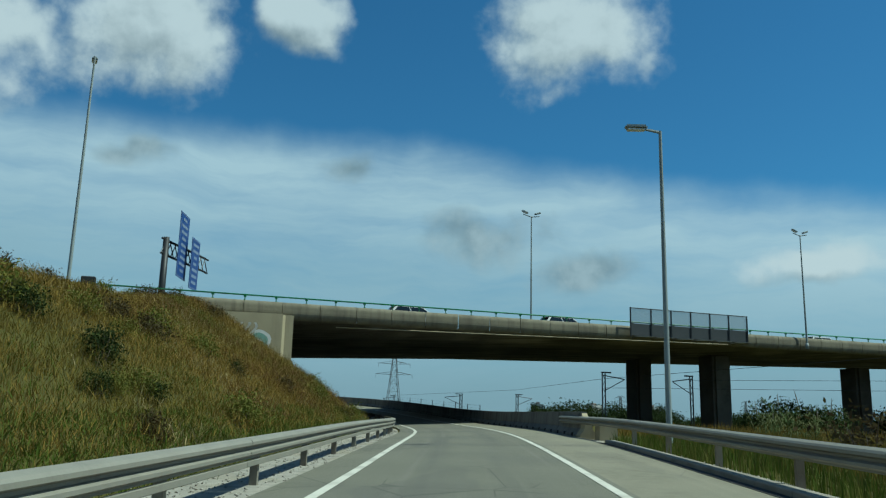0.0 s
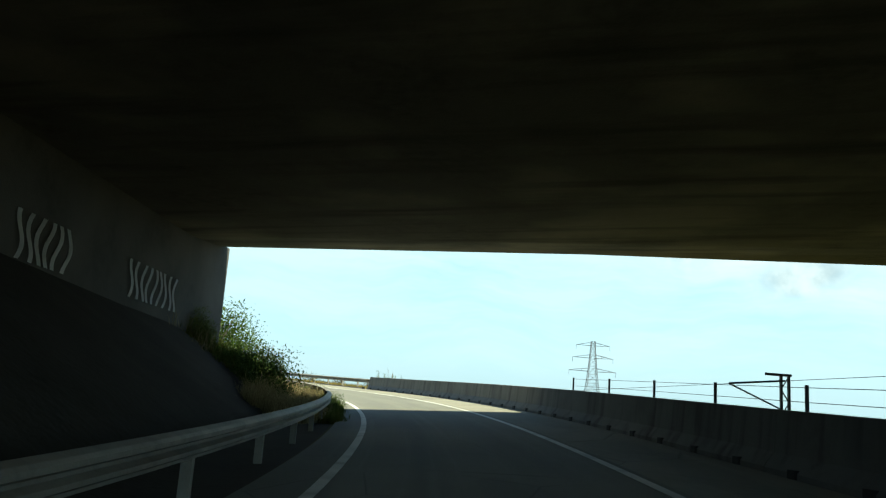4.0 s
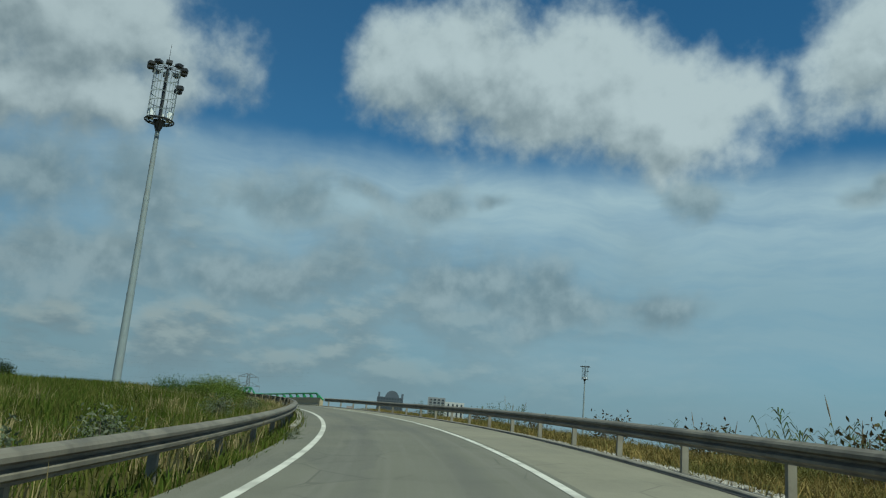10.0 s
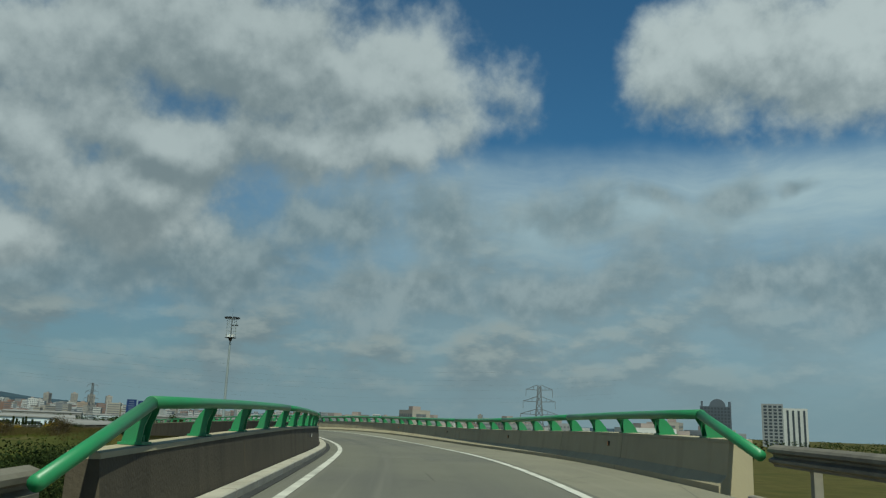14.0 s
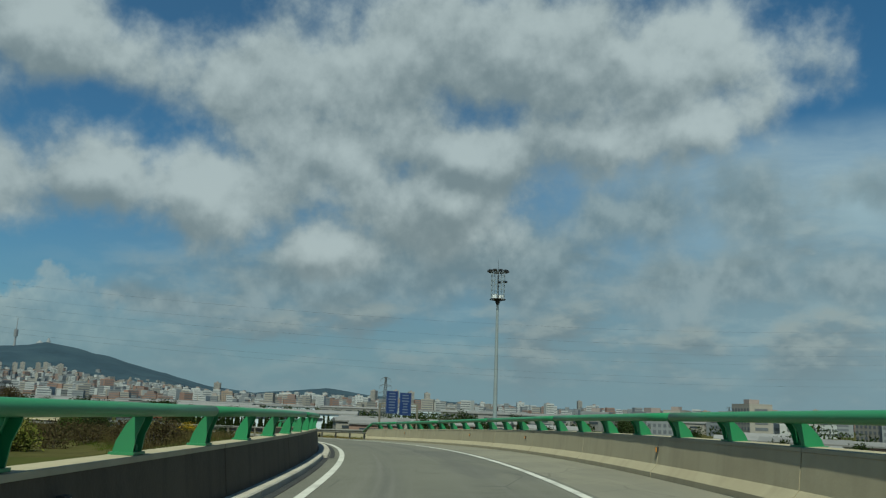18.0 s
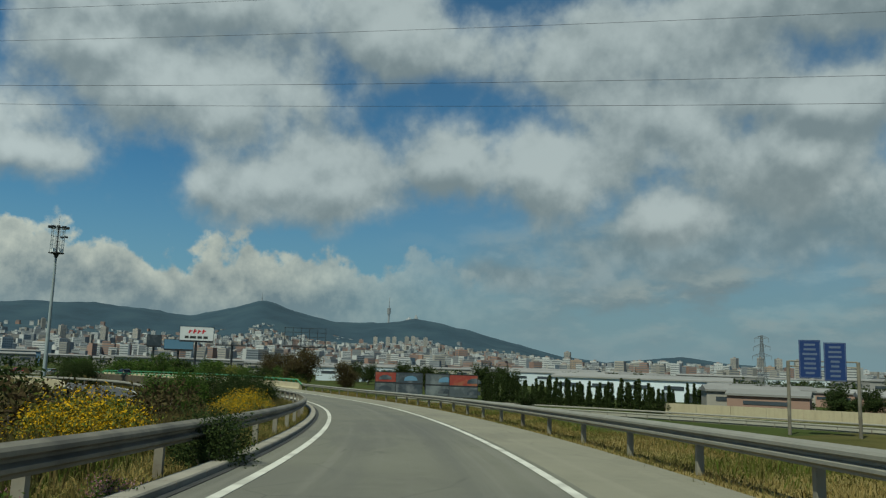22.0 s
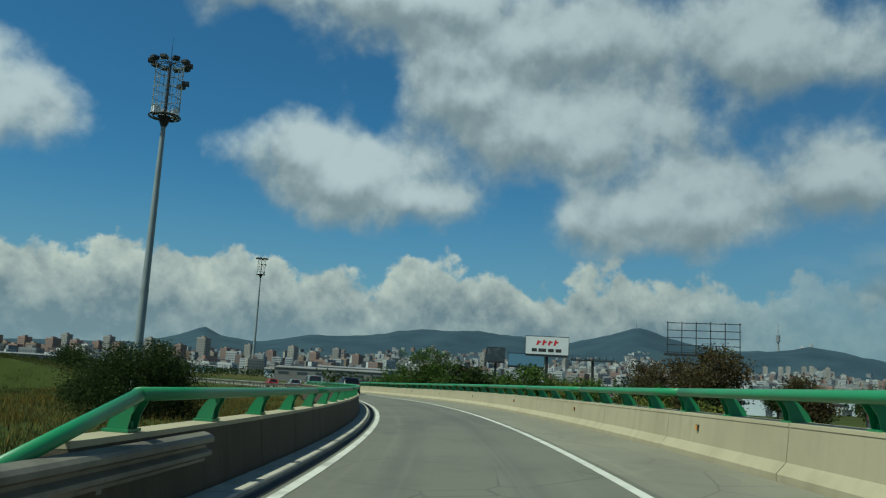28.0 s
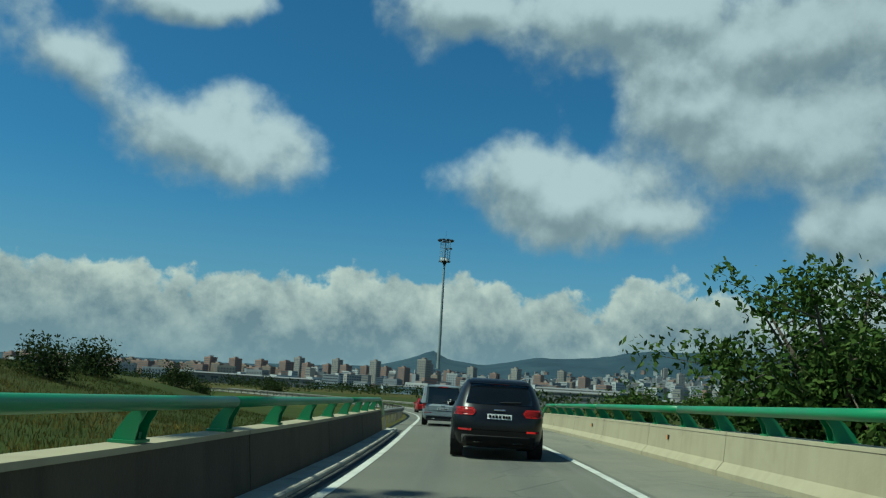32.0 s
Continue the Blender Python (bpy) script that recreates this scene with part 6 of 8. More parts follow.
fresh = [True] * 3
for i in range(70):
    az, r = rnd.uniform(66, 150), 280 + 720 * rnd.random() ** 0.8
    if 44 < i < 54:
        az, r = rnd.uniform(150, 172), rnd.uniform(640, 860)
    if i >= 54:
        az, r = rnd.uniform(72, 128), rnd.uniform(330, 900)
    if az > 118 and r < 420:
        r += 260
    c = bearing(az, r)
    k = rnd.choice((0, 0, 1, 1, 2))
    m = facing(c.x, c.y, PLAIN, EYE0.x + rnd.uniform(-150, 150), EYE0.y + rnd.uniform(-80, 80))
    if fresh[k]:
        proto[k].matrix_basis, fresh[k] = m, False
    else:
        copy_thing(proto[k], m)
shop = shed("low brick workshop beside the yard", Matrix.Identity(4), 15, 9, 3.6, FACADES[2], 1)
pale_shop = shed("low pale workshop beside the yard", Matrix.Identity(4), 18, 10, 4.2, FACADES[0], 2)
rnd = random.Random(83)
fresh = [True, True]
for i in range(22):
    if i < 10:
        a, r, ox, oy = radians(rnd.uniform(86, 98)), rnd.uniform(172, 260), -244, 183.5
    else:
        a, r, ox, oy = radians(rnd.uniform(44, 86)), rnd.uniform(110, 280), -195, 197
    x, y = ox - math.sin(a) * r, oy + math.cos(a) * r
    m = facing(x, y, PLAIN, ox + rnd.uniform(-60, 60), oy + rnd.uniform(-40, 40))
    k = i % 2
    if fresh[k]:
        (shop, pale_shop)[k].matrix_basis, fresh[k] = m, False
    else:
        copy_thing((shop, pale_shop)[k], m)
yard = thing("yard_wall", "low pale yard wall beyond the verge", "wall")
for i in range(12):
    bm = bmesh.new()
    box(bm, -400.2, 149 + i * 6, PLAIN - 0.4, -399.9, 154.96 + i * 6, PLAIN + 2.0)
    part("wall_panel", bm, CONCRETE, yard)

SIDE = curve_points([(-386, 96, PLAIN + 0.15), (-386, 125, PLAIN + 0.15), (-385, 150, PLAIN + 0.15), (-380, 182, PLAIN + 0.15), (-368, 220, PLAIN + 0.15), (-350, 262, PLAIN + 0.15)], 40)
side = thing("road_side", "grey service road below the slip road", "road", kind="structure")
part("surface", ribbon(bmesh.new(), SIDE, [(-5.0, 0), (5.0, 0), (5.0, -0.8), (-5.0, -0.8)]), SHOULDER, side)
rail3 = thing("guard_rail", "galvanised guard rail along the service road", "guard rail")
for d in (-5.4, 5.4):
    part("beam", ribbon(bmesh.new(), SIDE, [(d, 0.42), (d + 0.07, 0.5), (d + 0.07, 0.65), (d, 0.72), (d - 0.04, 0.72), (d - 0.04, 0.42)]), GALVANISED, rail3)
for i in range(0, 40):
    p, t = Vector(SIDE[i]), (Vector(SIDE[min(i + 1, 39)]) - Vector(SIDE[max(i - 1, 0)])).normalized()
    c = p + Vector((t.y, -t.x, 0)) * 5.3
    bm = bmesh.new()
    box(bm, c.x - 0.06, c.y - 0.06, c.z - 0.6, c.x + 0.06, c.y + 0.06, c.z + 0.7)
    part("post", bm, POST_STEEL, rail3)

# railway beside the ramp: masts with brackets and wires
for i, (x, y) in enumerate(((14.3, 73.6), (22.9, 76.2), (9.5, 106.6), (2.1, 99.1), (26.0, 38.0), (-9.0, 150.0))):
    g = thing("catenary_mast", "dark lattice railway mast with a wire bracket", "mast", pose(x, y, PLAIN - 0.3, 0, 0, 20 if i % 2 else 195) @ Matrix.Diagonal((0.8, 0.8, (1.0, 1.0, 0.82, 0.77, 1.0, 0.9)[i], 1)), "railway masts")
    bm = bmesh.new()
    for sx in (-0.18, 0.18):
        box(bm, sx - 0.05, -0.06, 0, sx + 0.05, 0.06, 6.4)
    for k in range(10):
        tube(bm, (-0.18 if k % 2 else 0.18, 0, 0.4 + 0.6 * k), (0.18 if k % 2 else -0.18, 0, 1.0 + 0.6 * k), 0.03, n=4)
    part("post", bm, DARK_STEEL, g)
    bm = bmesh.new()
    tube(bm, (0, 0, 6.2), (-2.6, 0, 5.9), 0.05, n=5)
    tube(bm, (0, 0, 4.8), (-2.6, 0, 5.9), 0.04, n=5)
    box(bm, -0.9, -0.05, 6.4, 0.3, 0.05, 6.52)
    part("bracket", bm, DARK_STEEL, g)
for k, (a, b) in enumerate((((26.0, 38, 5.0), (14.3, 73.6, 5.0)), ((14.3, 73.6, 5.0), (9.5, 106.6, 5.0)), ((9.5, 106.6, 5.0), (-9, 150, 5.0)), ((22.9, 76.2, 5.2), (60, 60, 5.2)), ((14.3, 73.6, 4.2), (60, 58, 4.2)))):
    bm = bmesh.new()
    tube(bm, a, b, 0.02, n=4)
    tagged(part("overhead_wire", bm, DARK_STEEL), "thin dark overhead railway wire", "wire", "railway wires")


def cable(z, lean, sag=0.0006):
    """One conductor across the ramp, swept as a thin square rod along its sag."""
    mid, a = Vector((-259.9, 176.2, z)), radians(104.5)
    u = Vector((math.cos(a), math.sin(a), 0))
    bm, last = bmesh.new(), None
    for i in range(61):
        v = (i - 30) * 4.0
        p = mid + u * v + Vector((0, 0, lean * v + sag * v * v))
        w = Vector((u.y, -u.x, 0)) * 0.004
        ring = [bm.verts.new(p + Vector((0, 0, 0.004))), bm.verts.new(p + w), bm.verts.new(p - Vector((0, 0, 0.004))), bm.verts.new(p - w)]
        if last:
            for k in range(4):
                bm.faces.new((last[k], last[(k + 1) % 4], ring[(k + 1) % 4], ring[k]))
        last = ring
    return tagged(part("overhead_line", bm, DARK_STEEL), "thin dark overhead line crossing above the slip road", "cable", "overhead lines")


for z, lean in ((12.45, -0.04), (13.0, -0.036), (14.3, -0.03), (15.2, -0.028), (16.15, -0.026), (17.55, -0.022)):
    cable(z, lean)
# wire fence behind the concrete barrier
fence = thing("wire_fence", "thin dark posts of a wire fence behind the concrete barrier", "fence")
for i in range(8):
    bm = bmesh.new()
    p = road_at(70 + 4.0 * i, 5.7)
    tube(bm, (p.x, p.y, p.z - 1.0), (p.x, p.y, p.z + 1.35), 0.035, n=6)
    part("fence_post", bm, DARK_STEEL, fence)
for h in (1.05, 1.3):
    part("fence_wire", sweep(bmesh.new(), [(5.7, h), (5.706, h + 0.006), (5.7, h + 0.012), (5.694, h + 0.006)], 70, 98, 4.0), DARK_STEEL, fence)
# ---- plants ----
def leaf_mat(name, a, b, lo=0.15, hi=0.85, tr=0.25):
    return material(name, a, 0.75, vary=0.2, scale=1.5, bump=0.0, island=b, island_lo=lo, island_hi=hi, translucent=tr, spec=0.04)


GRASS_DRY = material("grass_dry", (0.215, 0.146, 0.034), 0.75, vary=0.35, scale=0.35, bump=0.0, dirt=(0.110, 0.104, 0.020), dirt_amount=0.8, dirt_scale=0.16, island=(0.140, 0.100, 0.030), island_lo=0.35, island_hi=1.0, translucent=0.25, spec=0.04)
GRASS_RUST = leaf_mat("grass_rust", (0.125, 0.066, 0.026), (0.155, 0.105, 0.040), 0.3, 0.8)
GRASS_OLIVE = leaf_mat("grass_olive", (0.078, 0.072, 0.024), (0.046, 0.060, 0.013), 0.3, 0.7)
GRASS_GOLD = leaf_mat("grass_gold", (0.118, 0.088, 0.036), (0.058, 0.056, 0.018), 0.2, 0.85)
GRASS_STRAW = leaf_mat("grass_straw", (0.36, 0.295, 0.150), (0.186, 0.149, 0.062), 0.2, 0.9)
GRASS_GREEN = leaf_mat("grass_green", (0.062, 0.090, 0.013), (0.130, 0.124, 0.034), 0.35, 0.95)
LEAF_DARK = leaf_mat("leaf_dark", (0.018, 0.029, 0.010), (0.044, 0.060, 0.018))
LEAF_MID = leaf_mat("leaf_mid", (0.032, 0.062, 0.011), (0.084, 0.120, 0.028))
LEAF_YELLOWISH = leaf_mat("leaf_yellowish", (0.083, 0.101, 0.017), (0.158, 0.150, 0.038))
LEAF_BROWN = leaf_mat("leaf_brown", (0.048, 0.034, 0.018), (0.080, 0.068, 0.028))
FLOWER = leaf_mat("yellow_flower", (0.56, 0.32, 0.008), (0.42, 0.28, 0.012))
REED = leaf_mat("reed_leaf", (0.046, 0.071, 0.022), (0.118, 0.124, 0.053))
GRASS_VERGE = material("grass_verge", (0.215, 0.160, 0.056), 0.75, vary=0.3, scale=0.5, bump=0.0, dirt=(0.075, 0.088, 0.022), dirt_amount=0.85, dirt_scale=0.3, island=(0.100, 0.098, 0.030), island_lo=0.3, island_hi=1.0, translucent=0.25, spec=0.04)
LEAF_BRIGHT = leaf_mat("leaf_bright", (0.060, 0.105, 0.015), (0.165, 0.185, 0.045))
PLUME = leaf_mat("reed_plume", (0.16, 0.125, 0.085), (0.26, 0.22, 0.16))
BARK = material("bark", (0.13, 0.105, 0.08), 0.95, vary=0.3, scale=4.0, bump=0.8, bump_scale=15)


def np_mesh(name, verts, faces, mat):
    """A mesh from arrays: verts n x 3, faces m x k."""
    me = bpy.data.meshes.new(name)
    k = faces.shape[1]
    me.vertices.add(len(verts))
    me.vertices.foreach_set("co", verts.astype(np.float32).ravel())
    me.loops.add(faces.size)
    me.loops.foreach_set("vertex_index", faces.astype(np.int32).ravel())
    me.polygons.add(len(faces))
    me.polygons.foreach_set("loop_start", np.arange(0, faces.size, k, dtype=np.int32))
    me.update(calc_edges=True)
    me.materials.append(mat)
    return me


def height_at(s, d):
    return np.array([ground_z(float(a), float(b)) for a, b in zip(s, d)])


def road_xy(s, d):
    a = np.interp(s, SS, HEAD)
    return np.interp(s, SS, RX) + d * np.cos(a), np.interp(s, SS, RY) + d * np.sin(a)


def grass(name, label, s0, s1, d0, d1, tufts, blades, tall, wide, mat, seed, patch=0.0, lean=0.35, spread=0.12):
    """Tufts of bent blades over a stretch beside the ramp."""
    rs = np.random.RandomState(seed)
    s, d = rs.uniform(s0, s1, tufts), rs.uniform(d0, d1, tufts)
    if patch:
        keep = np.array([noise.noise(Vector((a * 0.22, b * 0.3, seed))) > patch - 0.5 + 0.25 * rs.rand() for a, b in zip(s, d)])
        s, d = s[keep], d[keep]
    z = height_at(s, d) - 0.03
    x, y = road_xy(s, d)
    n = len(s) * blades
    base = np.repeat(np.c_[x, y, z], blades, 0)
    base[:, :2] += rs.normal(0, spread, (n, 2))
    h = np.repeat(rs.uniform(0.55, 1.25, len(s)), blades) * rs.uniform(0.5, 1.1, n) * tall
    a, face = rs.uniform(0, 2 * np.pi, n), rs.uniform(0, np.pi, n)
    bend = rs.uniform(0.05, 1.0, n) * lean * h
    tip = base + np.c_[np.cos(a) * bend, np.sin(a) * bend, h * (1 - 0.25 * (bend / h) ** 2)]
    mid = base + np.c_[np.cos(a) * bend * 0.3, np.sin(a) * bend * 0.3, h * 0.55]
    side = np.c_[np.cos(face), np.sin(face), np.zeros(n)] * (wide * rs.uniform(0.6, 1.3, n))[:, None]
    verts = np.stack([base - side, base + side, mid + side * 0.7, mid - side * 0.7, tip], 1).reshape(-1, 3)
    i = np.arange(n)[:, None] * 5
    f = np.concatenate([i + np.array([[0, 1, 2]]), i + np.array([[0, 2, 3]]), i + np.array([[3, 2, 4]])], 0)
    return tagged(new(name, np_mesh(name, verts, f, mat)), label, "grass", kind="stuff")


def leaf_cloud(centres, per, radius, size, rs, flat=0.0, squash=1.0):
    """Small folded leaves scattered round the centres."""
    n = len(centres) * per
    c = np.repeat(centres, per, 0) + np.clip(rs.normal(0, 1, (n, 3)), -1.7, 1.7) * radius * np.array([1, 1, squash])
    u = rs.normal(0, 1, (n, 3))
    u[:, 2] *= 1 - flat
    u /= np.linalg.norm(u, axis=1)[:, None]
    v = np.cross(u, rs.normal(0, 1, (n, 3)))
    v /= np.linalg.norm(v, axis=1)[:, None]
    sz = size * rs.uniform(0.55, 1.3, n)[:, None]
    verts = np.stack([c - u * sz, c + v * sz * 0.45, c + u * sz, c - v * sz * 0.45], 1).reshape(-1, 3)
    i = np.arange(n)[:, None] * 4
    return verts, np.concatenate([i + np.array([[0, 1, 2, 3]])], 0)


def bush(label, wide, tall, mat, seed, clumps=46, per=34, leaf=0.10, flowers=None, name="bush"):
    """A shrub: stems from the ground and an uneven crown of small leaves."""
    rs = np.random.RandomState(seed)
    b = thing(name, label, "shrub")
    t = rs.uniform(0, 2 * np.pi, clumps)
    up = rs.uniform(0.05, 1.0, clumps)
    rad = np.sqrt(np.clip(1 - (up - 0.35) ** 2 / 0.55, 0.05, 1)) * np.sqrt(rs.uniform(0.1, 1, clumps)) * wide / 2 * rs.uniform(0.7, 1.12, clumps)
    cen = np.c_[np.cos(t) * rad, np.sin(t) * rad, up * tall * rs.uniform(0.75, 1.05, clumps)]
    bm = bmesh.new()
    for c in cen[:: max(1, clumps // 14)]:
        tube(bm, (c[0] * 0.15, c[1] * 0.15, -0.3), c, 0.03 * tall ** 0.5, 0.008, 5)
    part("stem", bm, BARK, b)
    v, f = leaf_cloud(cen, per, (0.085 if clumps < 150 else 0.04) * (wide + tall), leaf, rs)
    v[:, 2] = np.maximum(v[:, 2], 0.02)
    ob = new("foliage", np_mesh("foliage", v, f, mat))
    ob.parent = b
    if flowers:
        pick = cen[cen[:, 2] > tall * 0.3]
        v, f = leaf_cloud(pick, per, 0.10 * (wide + tall) * 0.8, leaf * 0.8, rs)
        v[:, 2] += 0.06
        ob = new("blossom", np_mesh("blossom", v, f, flowers))
        ob.parent = b
    return b


def tree(label, tall, spread, mat, seed, leaf=0.13, per=26, trunk_share=0.35, limbs=9, twigs=7, name="tree", gap=1.0):
    rs = np.random.RandomState(seed)
    t = thing(name, label, "tree")
    bm = bmesh.new()
    fork = tall * trunk_share
    r0 = 0.035 * tall
    tube(bm, (0, 0, -0.5), (0.04 * tall * rs.uniform(-1, 1), 0.04 * tall * rs.uniform(-1, 1), fork), r0, r0 * 0.7, 8)
    cen = []
    for i in range(limbs):
        a = 2 * np.pi * (i + rs.uniform(-0.3, 0.3)) / limbs
        up = rs.uniform(0.45, 1.0)
        out = spread / 2 * np.sqrt(max(0.12, 1 - (up - 0.45) ** 2 * 2.6)) * rs.uniform(0.7, 1.05)
        end = np.array([np.cos(a) * out, np.sin(a) * out, fork + (tall - fork) * up * 0.92])
        mid = np.array([end[0] * 0.4, end[1] * 0.4, fork + (end[2] - fork) * 0.55])
        tube(bm, (0, 0, fork * 0.9), mid, r0 * 0.5, r0 * 0.3, 6)
        tube(bm, mid, end, r0 * 0.3, r0 * 0.08, 5)
        for k in range(twigs):
            v = rs.uniform(0.3, 1.0)
            p = mid + (end - mid) * v if k % 2 else np.array([0, 0, fork]) + (mid - np.array([0, 0, fork])) * (0.5 + v / 2)
            q = p + rs.normal(0, 1, 3) * np.array([1, 1, 0.7]) * 0.13 * spread
            q[2] = min(q[2], tall)
            tube(bm, p, q, r0 * 0.1, r0 * 0.03, 4)
            cen += [q, (p + q) / 2]
        cen.append(end)
    part("trunk", bm, BARK, t)
    cen = np.array(cen)
    v, f = leaf_cloud(cen, per, 0.045 * (tall + spread) * gap, leaf, rs, squash=0.8)
    ob = new("crown", np_mesh("crown", v, f, mat))
    ob.parent = t
    return t


def land(x, y):
    """Ground height at a place of the plan."""
    i = int(np.argmin((RX - x) ** 2 + (RY - y) ** 2))
    a = HEAD[i]
    d = (x - RX[i]) * math.cos(a) + (y - RY[i]) * math.sin(a)
    return max(PLAIN, ground_z(float(SS[i]), float(d))) if -70 < d < 29 else PLAIN


def at_road(s, d, turn=0.0, scale=1.0, sink=0.05):
    p = road_at(s, d)
    return Matrix.Translation((p.x, p.y, ground_z(s, d) - sink)) @ Matrix.Rotation(radians(turn), 4, "Z") @ Matrix.Diagonal((scale, scale, scale, 1))


def at_xy(x, y, turn=0.0, scale=1.0, z=None):
    return Matrix.Translation((x, y, (land(x, y) if z is None else z) - 0.1)) @ Matrix.Rotation(radians(turn), 4, "Z") @ Matrix.Diagonal((scale, scale, scale, 1))


def place(ob, spots):
    """The thing at the first spot, copies at the others."""
    ob.matrix_basis = spots[0]
    for i, m in enumerate(spots[1:]):
        c = copy_thing(ob, Matrix.Identity(4))
        c.matrix_basis = m


# grass beside the ramp
grass("bank_grass", "dry brownish grass over the steep bank", -12, 54, -19, -5.6, 34000, 12, 0.30, 0.0065, GRASS_DRY, 1, spread=0.34, lean=1.7)
grass("bank_grass", "green grass at the foot of the steep bank", -12, 54, -6.6, -4.9, 9000, 10, 0.22, 0.009, GRASS_GREEN, 2, patch=0.15, spread=0.34, lean=2.0)
grass("bank_grass", "olive green grass patches on the steep bank", -12, 54, -19, -6.5, 14000, 12, 0.28, 0.0075, GRASS_GREEN, 26, patch=0.58, spread=0.34, lean=1.8)
grass("bank_grass", "rusty brown dead grass high on the bank", 24, 54, -16, -6.0, 11000, 11, 0.34, 0.007, GRASS_RUST, 27, patch=0.45, spread=0.34, lean=1.6)
grass("bank_grass", "pale straw grass on the bank", -30, 50, -14, -5.2, 4200, 9, 0.40, 0.010, GRASS_STRAW, 3, patch=0.60, spread=0.25, lean=1.3)
grass("verge_straw", "tall pale straw tussocks behind the guard rail", 92, 106, -5.6, -3.5, 420, 34, 0.80, 0.008, GRASS_STRAW, 4, lean=1.1, spread=0.16)
grass("verge_straw", "tall pale straw tussocks leaning over the guard rail", 111, 130, -6.5, -3.4, 620, 34, 0.85, 0.008, GRASS_STRAW, 23, lean=1.1, patch=0.45, spread=0.16)
grass("verge_straw", "tall straw tussocks beside the guard rail", 121, 134, -7.0, -3.5, 520, 34, 0.80, 0.008, GRASS_STRAW, 52, lean=1.1, patch=0.4, spread=0.18)
grass("verge_straw", "straw tussocks leaning over the guard rail", 139, 156, -5.2, -3.2, 300, 34, 0.72, 0.008, GRASS_STRAW, 53, lean=1.2, spread=0.18)
grass("bank_straw", "thin straw stalks among the shrubs of the bank", 96, 128, -14, -5.5, 900, 12, 0.95, 0.007, GRASS_STRAW, 44, lean=0.9, patch=0.5, spread=0.25)
grass("verge_weeds", "green weeds on the bank", 97, 130, -14, -3.5, 5200, 10, 0.36, 0.020, GRASS_GREEN, 5, spread=0.26, lean=1.6)
grass("field_grass", "tall green grass inside the bend", 124, 247, -17, -3.8, 17000, 8, 0.50, 0.013, GRASS_GREEN, 6, spread=0.22, lean=0.8)
grass("field_straw", "dry straw grass inside the bend", 118, 247, -13, -3.8, 5500, 9, 0.72, 0.010, GRASS_STRAW, 7, patch=0.62, spread=0.22, lean=0.9)
grass("field_straw", "pale dry grass before the first bridge", 222, 244, -10, -3.7, 800, 10, 0.60, 0.009, GRASS_STRAW, 54, lean=1.0, patch=0.3, spread=0.2)
grass("field_dry", "green grass further inside the bend", 124, 247, -30, -8, 8000, 6, 0.5, 0.02, GRASS_GREEN, 8, spread=0.28, lean=0.9)
grass("verge_dry", "dry grass behind the guard rail", 128, 254, 5.5, 9.5, 14000, 8, 0.36, 0.010, GRASS_VERGE, 9, spread=0.26, lean=1.8)
grass("verge_green", "green grass behind the guard rail", -30, 30, 5.1, 13, 7000, 7, 0.45, 0.014, GRASS_GREEN, 10, spread=0.15)
grass("verge_dry", "dry grass behind the guard rail", -30, 40, 7, 18, 6000, 7, 0.6, 0.016, GRASS_DRY, 11, spread=0.2)
grass("verge_dry", "dry grass below the kerb", 370, 484, -9, -4.2, 7500, 8, 0.26, 0.011, GRASS_OLIVE, 12, spread=0.2, lean=1.1)
grass("verge_green", "green weeds below the guard rail", 370, 484, -14, -4.4, 7000, 8, 0.34, 0.014, GRASS_GREEN, 13, spread=0.22, lean=0.9, patch=0.35)
grass("verge_dry", "short yellowed grass along the foot of the guard rail", 370, 484, -4.3, -3.15, 5200, 9, 0.20, 0.010, GRASS_VERGE, 24, spread=0.16, lean=1.3)
grass("verge_green", "green weeds along the foot of the guard rail", 370, 484, -4.3, -3.15, 900, 8, 0.24, 0.013, GRASS_GREEN, 25, spread=0.14, lean=1.0, patch=0.5)
grass("verge_dry", "dry grass behind the guard rail", 372, 484, 4.6, 9.5, 16000, 8, 0.19, 0.009, GRASS_VERGE, 14, spread=0.2, lean=1.3)
grass("verge_green", "green grass behind the guard rail", 372, 484, 5.6, 10, 5500, 7, 0.30, 0.012, GRASS_GREEN, 15, patch=0.55, spread=0.2, lean=1.0)
grass("tall_dry_grass", "tall brown dry grass and scrub beside the kerb", 372, 484, -12, -4.6, 8000, 9, 0.58, 0.012, GRASS_GOLD, 20, lean=0.5, spread=0.3)
grass("parapet_weeds", "small green weeds in the joint below the parapet", 300, 368, 4.28, 4.42, 16, 14, 0.26, 0.012, GRASS_GREEN, 21, lean=0.9, spread=0.06)
grass("parapet_weeds", "small weeds in the joint below the parapet", 484, 574, 4.28, 4.42, 12, 14, 0.18, 0.010, GRASS_GREEN, 22, lean=0.9, spread=0.05)
grass("meadow", "green meadow grass below the bridge", 480, 640, -46, -5, 16000, 6, 0.42, 0.020, GRASS_OLIVE, 16, spread=0.35, lean=1.0)
grass("meadow", "dry stalks in the meadow", 480, 600, -30, -5, 4000, 6, 0.55, 0.016, GRASS_DRY, 17, spread=0.3)
grass("rail_weeds", "green weeds growing under the guard rail", 92, 128, -3.15, -2.75, 520, 12, 0.30, 0.022, GRASS_GREEN, 18, lean=0.8, spread=0.12)
grass("rail_weeds", "green weeds growing under the guard rail", 128, 244, -3.35, -2.95, 700, 12, 0.34, 0.014, GRASS_GREEN, 19, lean=0.8, spread=0.12)
